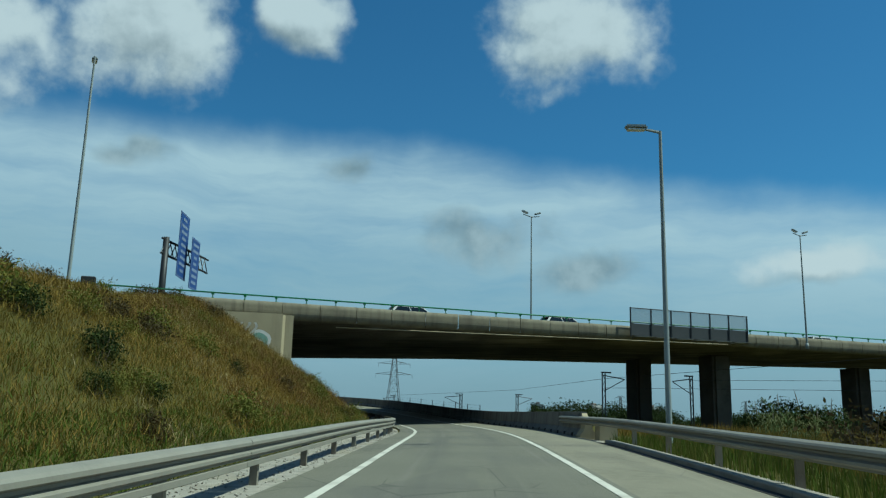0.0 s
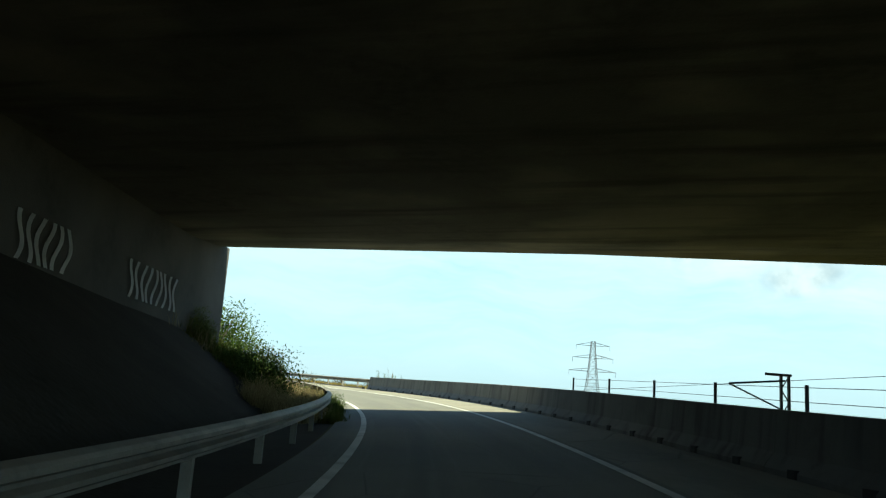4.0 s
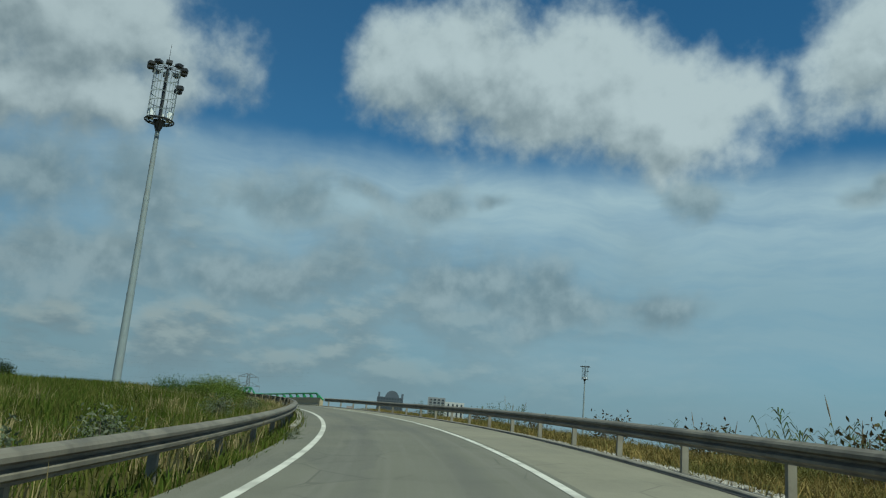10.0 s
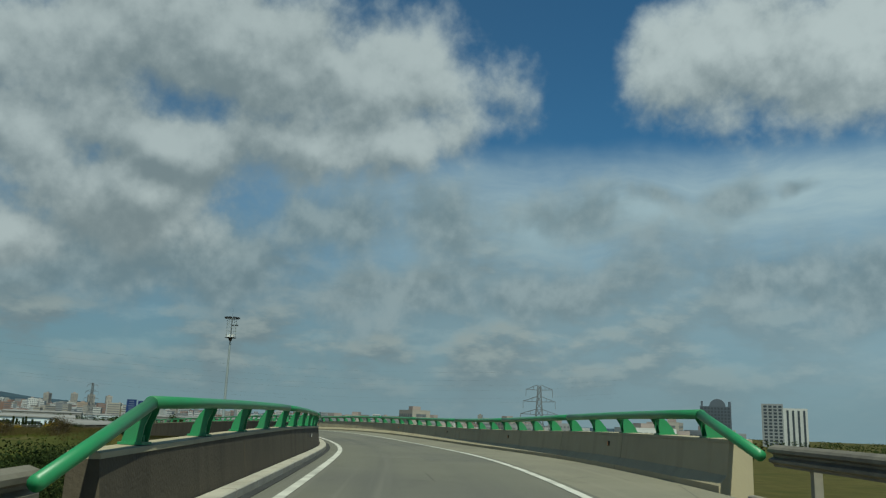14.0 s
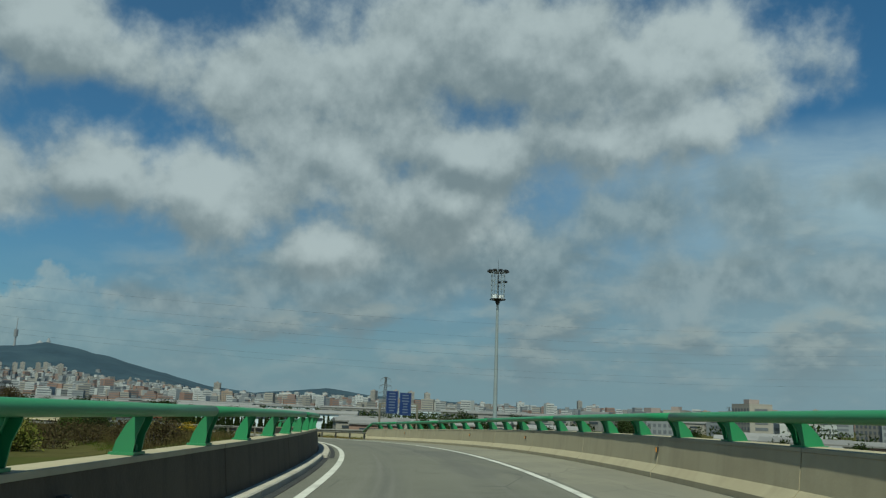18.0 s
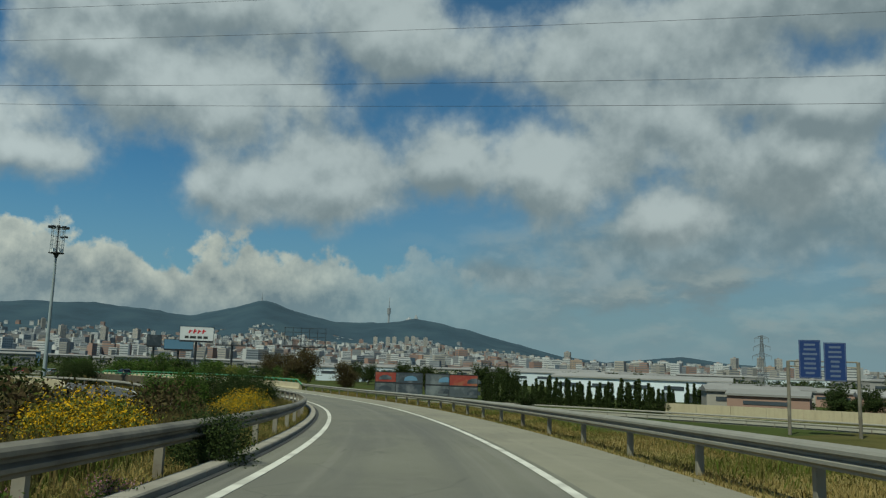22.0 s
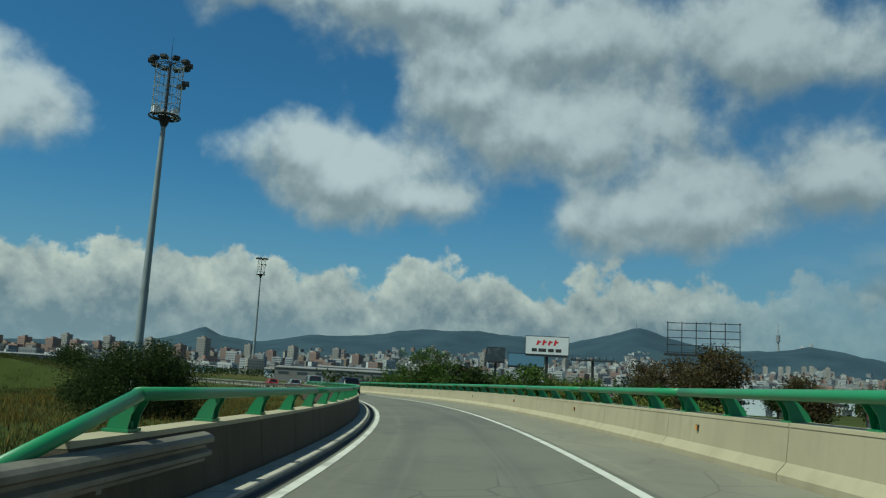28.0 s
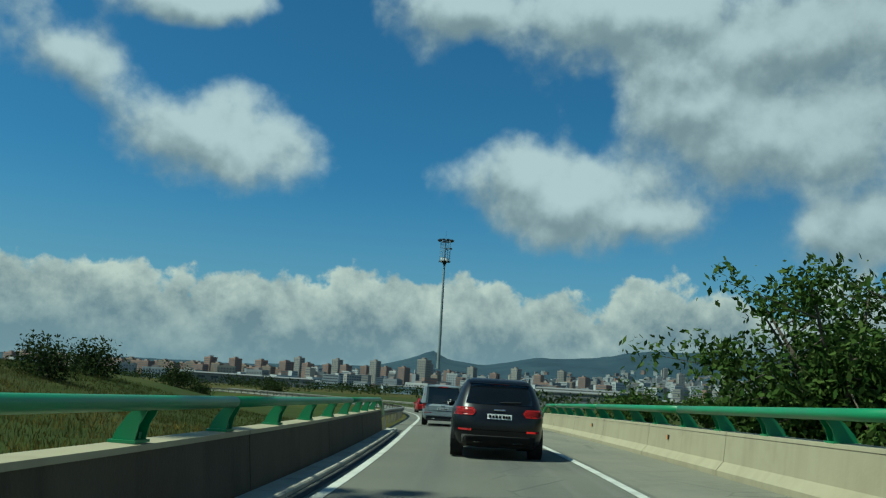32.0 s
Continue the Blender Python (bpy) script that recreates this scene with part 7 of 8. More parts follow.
grass("rail_straw", "straw grass spilling over the guard rail", 128, 244, -4.2, -3.2, 700, 12, 0.80, 0.010, GRASS_STRAW, 34, lean=0.7, patch=0.45, spread=0.15)

def rubble(label, s0, s1, d0, d1, count, size, mat, seed):
    """Small broken stones, each a squashed octahedron."""
    rs = np.random.RandomState(seed)
    s, d = rs.uniform(s0, s1, count), rs.uniform(d0, d1, count)
    x, y = road_xy(s, d)
    c = np.c_[x, y, height_at(s, d) + 0.01]
    k = np.array([(1, 0, 0), (-1, 0, 0), (0, 1, 0), (0, -1, 0), (0, 0, 0.7), (0, 0, -0.5)], float)
    v = c[:, None, :] + (k[None] + rs.normal(0, 0.22, (count, 6, 3))) * (size * rs.uniform(0.4, 1.4, (count, 1, 1)))
    f = np.array([(0, 2, 4), (2, 1, 4), (1, 3, 4), (3, 0, 4), (2, 0, 5), (1, 2, 5), (3, 1, 5), (0, 3, 5)])
    faces = (np.arange(count)[:, None, None] * 6 + f[None]).reshape(-1, 3)
    return tagged(new("rubble", np_mesh("rubble", v.reshape(-1, 3), faces, mat)), label, "stones", kind="stuff")


STONE = material("pale_stone", (0.36, 0.34, 0.30), 0.95, vary=0.2, scale=3.0, bump=0.0, island=(0.20, 0.185, 0.155), spec=0.1)
rubble("pale broken stones along the foot of the guard rail", 128, 252, 4.66, 5.35, 9000, 0.045, STONE, 71)
rubble("pale gravel between the guard rail and the bank", -20, 52, -4.9, -3.0, 3000, 0.022, STONE, 72)

# shrubs on the bank by the overpass
dark_bush = bush("dark green shrub on the dry bank", 2.2, 1.7, LEAF_DARK, 21)
place(dark_bush, [at_road(17.6, -8.0, 0, 0.46), at_road(17.3, -9.7, 70, 0.4), at_road(17.7, -6.8, 200, 0.27), at_road(15.2, -7.0, 120, 0.27), at_road(30, -8.4, 30, 0.3)])
brown_bush = bush("brown dried shrub on the bank", 1.5, 1.2, LEAF_BROWN, 22)
place(brown_bush, [at_road(14.6, -5.7, 0, 0.42), at_road(34, -7.4, 45, 0.5)])
green_bush = bush("leafy green shrub beside the guard rail", 2.6, 1.5, LEAF_MID, 23, clumps=70, per=80, leaf=0.05)
place(green_bush, [at_road(97, -5.6, 0), at_road(103, -8.2, 60, 1.2), at_road(107, -7.5, 100, 1.1), at_road(110, -6.0, 190, 0.8), at_road(223, -7.0, 30, 0.62), at_road(219, -8.2, 90, 0.66), at_road(226, -9.0, 160, 0.6), at_road(120, -5.2, 240, 0.6), at_road(214, -9.5, 240, 0.7), at_road(98.5, -3.2, 10, 0.42, 0.1), at_road(101.5, -3.15, 80, 0.45, 0.1), at_road(105, -3.2, 130, 0.4, 0.1), at_road(113, -3.25, 200, 0.5, 0.1)])
low_bush = bush("low dark shrub at the edge of the grass", 2.4, 1.3, LEAF_DARK, 24)
place(low_bush, [at_xy(-128, 175.5, 0, 1.0), at_xy(-131, 174, 60, 1.2), at_xy(-125, 171, 90, 0.9), at_xy(-136, 178, 120, 1.1), at_road(242, -6.0, 0, 0.75), at_road(186, -16, 0, 0.8), at_road(196, -18, 30, 1.0), at_road(119, -3.3, 0, 0.35), at_road(205, -20, 30, 1.1), at_xy(-140, 172, 20, 1.2)])
# leafy growth over the bank past the overpass
rnd = random.Random(87)
bank_shrub = bush("leafy yellow-green shrub on the bank past the bridge", 2.4, 1.3, LEAF_BRIGHT, 48, clumps=90, per=80, leaf=0.045, name="leafy_shrub")
place(bank_shrub, [at_road(rnd.uniform(98, 124), rnd.uniform(-12.5, -5.2), rnd.uniform(0, 360), rnd.uniform(0.32, 0.68), 0.15) for i in range(44)] + [at_road(219, -6.6, 20, 0.8), at_road(222.5, -6.9, 120, 0.9), at_road(226, -7.6, 200, 0.75), at_road(216, -7.8, 300, 0.8), at_road(212, -6.4, 60, 0.55), at_road(230, -6.8, 90, 0.6)])
shade_shrub = bush("deep green shrub on the bank past the bridge", 2.4, 1.2, LEAF_MID, 49, clumps=90, per=80, leaf=0.045, name="leafy_shrub")
place(shade_shrub, [at_road(rnd.uniform(98, 126), rnd.uniform(-13, -5.0), rnd.uniform(0, 360), rnd.uniform(0.32, 0.68), 0.15) for i in range(38)])
stalks = bush("tall thin seeding stalks on the bank", 0.7, 2.0, LEAF_BROWN, 50, clumps=26, per=14, leaf=0.05)
place(stalks, [at_road(s, d, 40 * i, k) for i, (s, d, k) in enumerate(((106, -12.5, 0.9), (110, -11.4, 0.8), (113, -9.8, 0.8), (117, -8.4, 0.7), (121, -7.4, 0.6), (104, -13.4, 0.8), (126, -7.0, 0.5)))])
# low tussocks over the bank
rnd = random.Random(88)
tussock = bush("low olive shrub on the dry bank", 1.6, 0.8, LEAF_YELLOWISH, 35, clumps=40, per=40, leaf=0.06, name="tussock")
place(tussock, [at_road(rnd.uniform(2, 52), rnd.uniform(-18, -5.6), rnd.uniform(0, 360), rnd.uniform(0.35, 1.0)) for i in range(34)])
rust = bush("rust-brown dry tussock on the bank", 1.4, 0.7, LEAF_BROWN, 36, clumps=34, per=40, leaf=0.055, name="tussock")
place(rust, [at_road(rnd.uniform(2, 52), rnd.uniform(-18, -5.6), rnd.uniform(0, 360), rnd.uniform(0.35, 1.0)) for i in range(30)])
sage = bush("grey-green wild shrub in tall grass", 1.5, 0.9, leaf_mat("leaf_sage", (0.085, 0.105, 0.060), (0.16, 0.17, 0.115)), 37, clumps=40, per=36, leaf=0.05)
place(sage, [at_road(*p) for p in ((180, -5.4, 0, 0.9), (184, -5.0, 80, 0.8), (177, -6.4, 150, 0.9), (191.5, -2.72, 30, 0.30), (193.5, -2.75, 130, 0.28), (200, -5.8, 210, 0.8), (166, -5.6, 60, 0.7), (209, -5.2, 300, 0.7))])
crest = bush("dark shrub on the crest of the field", 3.0, 1.8, LEAF_DARK, 38, clumps=60, per=60, leaf=0.09)
place(crest, [at_road(rnd.uniform(196, 240), rnd.uniform(-30, -20), rnd.uniform(0, 360), rnd.uniform(0.35, 0.65)) for i in range(18)])
# growth that spills over the guard rail
spill = bush("dark bush grown through the guard rail", 1.9, 1.3, LEAF_DARK, 39, clumps=90, per=70, leaf=0.045)
place(spill, [at_road(387.2, -3.0, 0, 0.62), at_road(388.4, -3.4, 110, 0.6)])
pinks = bush("low shrub with small pink flowers", 1.1, 0.6, LEAF_MID, 40, clumps=40, per=26, leaf=0.04, flowers=leaf_mat("pink_flower", (0.22, 0.09, 0.12), (0.30, 0.19, 0.21)))
place(pinks, [at_road(383.0, -3.15, 0, 0.5), at_road(381.4, -3.5, 90, 0.5)])
# thickets between the bridges
thicket = bush("dense dark green thicket beside the slip road", 5.0, 3.4, LEAF_DARK, 25, clumps=155, per=80, leaf=0.075)
place(thicket, [at_road(434, -6.5, 0, 0.72), at_road(433.5, -9.0, 80, 0.78), at_road(431, -7.4, 200, 0.66), at_road(436.2, -5.6, 20, 0.45), at_road(547, -23.5, 60, 0.55), at_road(471, -10.5, 90, 0.45)])
big_bush = bush("large dense dark green bush below the bridge", 8.6, 4.3, LEAF_DARK, 33, clumps=260, per=170, leaf=0.085)
place(big_bush, [at_road(533, -16.6, 40, 1.0)])
leafy = bush("bright green leafy shrub among the thicket", 4.0, 3.6, LEAF_MID, 26, clumps=155, per=70, leaf=0.08)
place(leafy, [at_road(431, -10.6, 0, 0.78), at_road(427, -12.0, 45, 0.72), at_road(411, -8.4, 90, 0.3), at_road(404, -9.6, 150, 0.36)])
gorse = bush("yellow flowering gorse bush", 3.4, 1.5, LEAF_YELLOWISH, 27, clumps=75, per=44, leaf=0.075, flowers=FLOWER)
place(gorse, [at_xy(-254.9, 170.1, 0, 0.62), at_xy(-256.4, 169.3, 80, 0.52), at_xy(-253.8, 170.9, 150, 0.46), at_road(409.5, -6.4, 20, 0.42), at_road(404.5, -5.4, 70, 0.4), at_road(352, -14, 20, 0.8), at_road(322, -15, 20, 0.9), at_road(410.6, -5.7, 0, 0.60), at_road(411.8, -5.9, 60, 0.52), at_road(416.5, -5.2, 110, 0.32), at_road(335, -22, 20, 1.0), at_road(300, -30, 50, 1.0)])
scrub = bush("greyish dry scrub with brown twigs", 3.0, 1.6, LEAF_BROWN, 28, clumps=50, per=30, leaf=0.10)
place(scrub, [at_road(409, -9.0, 0), at_road(405, -13.0, 60, 1.2), at_road(414, -13.5, 130, 1.3), at_road(398, -10.5, 200, 1.1), at_road(429, -12.5, 250, 1.2), at_road(400, -17.0, 30, 1.3), at_road(419, -9.6, 30, 0.8), at_road(478, -12.0, 30, 1.0), at_road(466, -7.5, 30, 0.6), at_road(486, -9.0, 60, 0.9), at_road(382, -9.0, 60, 1.0), at_road(376, -10.5, 160, 1.2)])
mallow = bush("thin pale-flowered shrub behind the guard rail", 1.6, 2.0, LEAF_YELLOWISH, 29, clumps=30, per=16, leaf=0.08)
place(mallow, [at_road(468, -8.0), at_road(461, -9.0, 70, 0.9)])
# below the first bridge and in the meadow
under = bush("dark shrubs below the bridge", 6.0, 3.2, LEAF_DARK, 30, clumps=70, per=40, leaf=0.2)
place(under, [at_xy(x, y, 37 * i, 0.8 + 0.07 * (i % 6)) for i, (x, y) in enumerate(((-205, 172), (-215, 165), (-228, 160), (-196, 160), (-240, 148), (-222, 145), (-252, 140), (-262, 128), (-236, 130), (-205, 148), (-270, 118), (-282, 128)))])
under2 = bush("yellow-green shrubs below the bridge", 5.0, 2.4, LEAF_YELLOWISH, 31, clumps=60, per=36, leaf=0.18)
place(under2, [at_xy(x, y, 53 * i, 0.9 + 0.06 * (i % 4)) for i, (x, y) in enumerate(((-210, 180), (-232, 170), (-246, 158), (-258, 150), (-225, 180), (-268, 136)))])
rnd = random.Random(91)
copse = bush("dense dark green scrub on the low ground inside the bend", 6.5, 3.6, LEAF_DARK, 46, clumps=110, per=60, leaf=0.16, name="scrub_clump")
spots = []
while len(spots) < 46:
    sx, dx = rnd.uniform(296, 428), rnd.uniform(-66, -15)
    if sx > 366 and dx > -30:
        continue
    p = road_at(sx, dx)
    spots.append(at_xy(p.x, p.y, rnd.uniform(0, 360), rnd.uniform(0.7, 1.2)))
place(copse, spots)
olive = bush("olive green scrub on the low ground inside the bend", 5.5, 2.8, LEAF_YELLOWISH, 47, clumps=90, per=50, leaf=0.15, flowers=None, name="scrub_clump")
spots = []
while len(spots) < 16:
    sx, dx = rnd.uniform(290, 424), rnd.uniform(-60, -13)
    if sx > 366 and dx > -30:
        continue
    p = road_at(sx, dx)
    spots.append(at_xy(p.x, p.y, rnd.uniform(0, 360), rnd.uniform(0.6, 1.0)))
place(olive, spots)
rnd = random.Random(93)
beyond = bush("dense green scrub beyond the railway", 6.0, 3.4, LEAF_DARK, 62, clumps=100, per=60, leaf=0.16, name="scrub_clump")
spots = []
for i in range(46):
    a, r = radians(rnd.uniform(-44, -9)), rnd.uniform(70, 260)
    spots.append(at_xy(-math.sin(a) * r, 20 + math.cos(a) * r, rnd.uniform(0, 360), rnd.uniform(0.6, 1.1)))
place(beyond, spots)
meadow_bush = bush("dark round shrub in the green meadow", 5.0, 3.6, LEAF_DARK, 32, clumps=60, per=40, leaf=0.2)
place(meadow_bush, [at_xy(-394, -157, 0, 1.3), at_xy(-366, -84, 40, 1.1), at_xy(-352, -12, 80, 0.9), at_xy(-355, -30, 120, 1.0), at_xy(-372, -110, 40, 0.9), at_xy(-345, 38, 160, 0.7)])


def reed_clump(label, stalks, radius, tall, seed):
    """Giant reed: leaning canes with long drooping leaves and feathery plumes."""
    rs = np.random.RandomState(seed)
    r = thing("reed_clump", label, "reeds")
    bm, bm2, vv, ff, pv = bmesh.new(), bmesh.new(), [], [], []
    for i in range(stalks):
        a, q = rs.uniform(0, 2 * np.pi), radius * np.sqrt(rs.rand())
        b = np.array([np.cos(a) * q * 1.3, np.sin(a) * q * 0.8, -0.1])
        h = tall * 1.05 * rs.uniform(0.55, 1.0)
        lean = np.array([b[0] * 0.28 + rs.normal(0, 0.18) - 0.25, b[1] * 0.25 + rs.normal(0, 0.18), h])
        tube(bm, b, b + lean, 0.016, 0.006, 4)
        for k in range(15):
            v = rs.uniform(0.12, 1.0)
            p = b + lean * v
            t = rs.uniform(0, 2 * np.pi)
            ln = rs.uniform(0.35, 0.75)
            out = np.array([np.cos(t), np.sin(t), 0.0])
            sd = np.array([-np.sin(t), np.cos(t), 0.0]) * 0.024
            m = p + out * ln * 0.5 + np.array([0, 0, ln * 0.42])
            e = p + out * ln + np.array([0, 0, ln * rs.uniform(-0.1, 0.5)])
            n = len(vv)
            vv += [p - sd * 0.6, p + sd * 0.6, m + sd, m - sd, e, e]
            ff += [(n, n + 1, n + 2, n + 3), (n + 3, n + 2, n + 4, n + 5)]
        if rs.rand() < 0.24:
            d = lean / np.linalg.norm(lean)
            p0 = b + lean
            tube(bm2, p0 - d * 0.05, p0 + d * 0.3, 0.012, 0.032, 5)
            tube(bm2, p0 + d * 0.3, p0 + d * 0.8, 0.032, 0.006, 5)
            pv.append(p0)
    tagged(part("cane", bm, REED, r), kind="stuff")
    ob = new("leaves", np_mesh("leaves", np.array(vv), np.array(ff), REED))
    ob.parent = r
    if pv:
        tagged(part("plume", bm2, PLUME, r), kind="stuff")
    return r


reeds = reed_clump("tall green giant reeds with long leaves and plumes", 165, 1.55, 3.5, 41)
place(reeds, [at_road(171.5, 8.2, 40), at_road(175.5, 9.5, 150, 0.8), at_road(180, 9.0, 250, 0.62)])
reeds2 = reed_clump("thin dry reeds behind the guard rail", 26, 1.6, 2.6, 42)
place(reeds2, [at_road(26, 10.5, 20, 0.6), at_road(30, 11.5, 100, 0.6), at_road(186, 8.5, 60, 0.6), at_road(193, 8.5, 30, 0.5), at_road(160, 9.0, 30, 0.55), at_road(136, 7.5, 90, 0.6), at_road(102, -12.5, 90, 0.6), at_road(108, -11.0, 150, 0.55), at_road(114, -9, 150, 0.5), at_road(212, 7.5, 20, 0.5), at_road(226, 7.0, 70, 0.45)])
weeds = bush("low brown weeds behind the guard rail", 2.0, 1.0, LEAF_BROWN, 43, clumps=30, per=20, leaf=0.07)
place(weeds, [at_road(s, d, 40 * i, k) for i, (s, d, k) in enumerate(((166, 7.4, 0.9), (184, 8.0, 1.0), (190, 7.6, 0.8), (198, 7.8, 0.9), (206, 7.4, 0.7), (140, 7.4, 0.8), (150, 8.0, 0.7), (157, 7.6, 0.8), (8, 10.0, 1.1), (12, 12, 1.4), (20, 9.5, 1.2), (2, 11, 1.3), (218, 8, 0.8)))])

# trees
fig = tree("broad-leaved tree with open crown behind the bridge rail", 8.2, 7.6, LEAF_MID, 51, leaf=0.12, per=80, trunk_share=0.3, limbs=13, twigs=9, gap=0.52)
p = road_at(566, 9.8)
place(tree("dark slender tree beside the bridge", 7.4, 3.6, LEAF_DARK, 56, leaf=0.2, per=34, trunk_share=0.2), [at_xy(-380.2, 47.0, 0, 1.0, PLAIN), at_xy(-384.5, 44.0, 80, 0.9, PLAIN)])
place(tree("bushy green tree beside the bridge", 7.3, 5.0, LEAF_MID, 57, leaf=0.2, per=40, trunk_share=0.22), [at_xy(-382.0, 54.5, 0, 1.0, PLAIN), at_xy(-386.0, 60.0, 60, 0.85, PLAIN)])
fig.matrix_basis = Matrix.Translation((p.x, p.y, -0.5))
place(tree("leafy green tree beyond the bridge", 7.5, 6.0, LEAF_MID, 52, leaf=0.2, per=34, trunk_share=0.16), [at_xy(x, y, 61 * i, k, PLAIN) for i, (x, y, k) in enumerate(((-398, 33, 1.0), (-407, 20, 1.1), (-392, 12, 0.9), (-418, 0, 1.0), (-430, -18, 1.15), (-440, -40, 1.1), (-425, 40, 0.95), (-455, -15, 1.2), (-470, 5, 1.1), (-462, -60, 1.1), (-452, -75, 1.1), (-480, -40, 1.1)))])
place(tree("tall dark brownish tree beyond the bridge", 11.5, 7.6, LEAF_BROWN, 53, leaf=0.22, per=64, limbs=12, trunk_share=0.14), [at_xy(-404.5, 61.8, 0, 0.95, PLAIN), at_xy(-410, 55, 90, 0.85, PLAIN), at_xy(-432, 30, 40, 0.9, PLAIN), at_xy(-414, 68, 140, 0.7, PLAIN)])
place(tree("yellow-green tree beyond the bridge", 6.5, 6.5, LEAF_YELLOWISH, 54, leaf=0.2, per=34), [at_xy(x, y, 47 * i, k, PLAIN) for i, (x, y, k) in enumerate(((-380, 72, 0.75), (-376, 82, 0.7), (-372, 64, 0.7), (-395, 50, 0.9), (-420, 25, 1.0)))])
place(tree("dark green tree on the plain", 8.0, 7.5, LEAF_DARK, 55, leaf=0.26, per=36, trunk_share=0.14), [at_xy(x, y, 31 * i, k, PLAIN) for i, (x, y, k) in enumerate(((-384, 128, 0.5), (-402, 62, 0.7), (-398, 56, 0.8), (-470, 60, 1.0), (-480, 75, 1.1), (-490, 40, 1.1), (-500, 20, 1.0), (-455, 95, 0.9), (-520, 0, 1.1), (-505, 95, 0.9), (-530, 60, 1.1), (-540, 110, 1.0), (-480, 190, 1.1), (-520, 210, 1.0), (-430, 240, 1.1), (-400, 280, 1.0), (-380, 230, 0.9), (-330, 300, 1.0), (-300, 330, 1.0), (-560, 260, 1.1), (14.6, 126, 0.55), (40, 190, 0.8), (60, 230, 0.9)))])
rnd = random.Random(84)
spots = []
for i in range(64):
    if i < 26:
        a, r, ox, oy = radians(rnd.uniform(84, 100)), rnd.uniform(158, 290), -244, 183.5
    else:
        a, r, ox, oy = radians(rnd.uniform(40, 88)), rnd.uniform(60, 260), -195, 197
    spots.append(at_xy(ox - math.sin(a) * r, oy + math.cos(a) * r, rnd.uniform(0, 360), rnd.uniform(0.55, 1.0)))
place(tree("bushy dark green tree among the workshops", 6.0, 6.0, LEAF_DARK, 58, leaf=0.24, per=34, trunk_share=0.12), spots)
cypress = thing("cypress", "dark narrow cypress in a hedge row", "tree", group="cypress hedge")
rs = np.random.RandomState(60)
cc = np.array([(math.cos(t) * 0.75 * (1 - (z / 5.6) ** 1.4) * q, math.sin(t) * 0.75 * (1 - (z / 5.6) ** 1.4) * q, z) for t, z, q in zip(rs.uniform(0, 6.28, 90), rs.uniform(0.2, 5.4, 90), np.sqrt(rs.rand(90)))])
v, f = leaf_cloud(cc, 22, 0.16, 0.16, rs)
bm = bmesh.new()
tube(bm, (0, 0, -0.3), (0, 0, 5.0), 0.12, 0.02, 6)
part("trunk", bm, BARK, cypress)
ob = new("foliage", np_mesh("foliage", v, f, LEAF_DARK))
ob.parent = cypress
spots = []
rnd = random.Random(61)
for i in range(46):
    u = i / 45
    spots.append(at_xy(-414 + 13.5 * u + rnd.uniform(-1.2, 1.2), 106 + 44 * u, rnd.uniform(0, 360), rnd.uniform(0.75, 1.15), PLAIN))
for i in range(22):
    spots.append(at_xy(-424 - rnd.uniform(0, 14), 112 + i * 2.2, rnd.uniform(0, 360), rnd.uniform(0.6, 1.0), PLAIN))
place(cypress, spots)
# far woods along the horizon
rs = np.random.RandomState(70)
az = rs.uniform(-42, 62, 520)
r = rs.uniform(420, 1300, 520)
cen = np.c_[-60 - np.sin(np.radians(az)) * r, 60 + np.cos(np.radians(az)) * r, PLAIN + rs.uniform(0.5, 5.5, 520)]
v, f = leaf_cloud(cen, 40, np.array([3.5, 3.5, 1.6]), 1.0, rs)
tagged(new("far_woods", np_mesh("far_woods", v, f, LEAF_DARK)), "low dark woods along the flat horizon", "woods", kind="stuff")
az = rs.uniform(62, 185, 2300)
r = 330 + 720 * rs.uniform(0, 1, 2300) ** 0.8
cen = np.c_[EYE0.x - np.sin(np.radians(az)) * r, EYE0.y + np.cos(np.radians(az)) * r, PLAIN + rs.uniform(0.3, 4.8, 2300)]
cen = cen[~((az > 150) & (r < 520))]
v, f = leaf_cloud(cen, 34, np.array([3.2, 3.2, 1.3]), 0.9, rs)
tagged(new("far_woods", np_mesh("far_woods", v, f, LEAF_DARK)), "dark trees and hedges between the ramp and the city", "woods", kind="stuff")

# ---- vehicles ----
def paint(name, c, rough=0.28, metal=0.0):
    m = material(name, c, rough, metal, vary=0.04, scale=1.0, bump=0.0, spec=0.4, dirt=tuple(v * 0.7 + 0.006 for v in c), dirt_amount=0.3, dirt_scale=1.5)
    m.node_tree.nodes["Principled BSDF"].inputs["Coat Weight"].default_value = 0.08
    return m


CAR_BLACK, CAR_SILVER, CAR_RED, CAR_WHITE = paint("paint_black", (0.004, 0.004, 0.005), 0.34), paint("paint_silver", (0.30, 0.33, 0.34), 0.35, 0.4), paint("paint_red", (0.34, 0.012, 0.012)), paint("paint_white", (0.62, 0.62, 0.62))
CAR_GLASS = material("car_glass", (0.010, 0.012, 0.014), 0.08, vary=0.1, bump=0.0, spec=0.6)
TYRE = material("tyre", (0.015, 0.015, 0.015), 0.9, vary=0.2, bump=0.2)
RIM = material("rim", (0.28, 0.28, 0.28), 0.35, 0.8, vary=0.1, bump=0.0)
TAIL_RED = material("tail_lamp", (0.38, 0.015, 0.012), 0.2, vary=0.1, bump=0.0, spec=0.6)
CHROME = material("chrome", (0.6, 0.6, 0.6), 0.15, 0.9, vary=0.05, bump=0.0)
PLATE = material("number_plate", (0.55, 0.56, 0.55), 0.5, vary=0.03, bump=0.0)
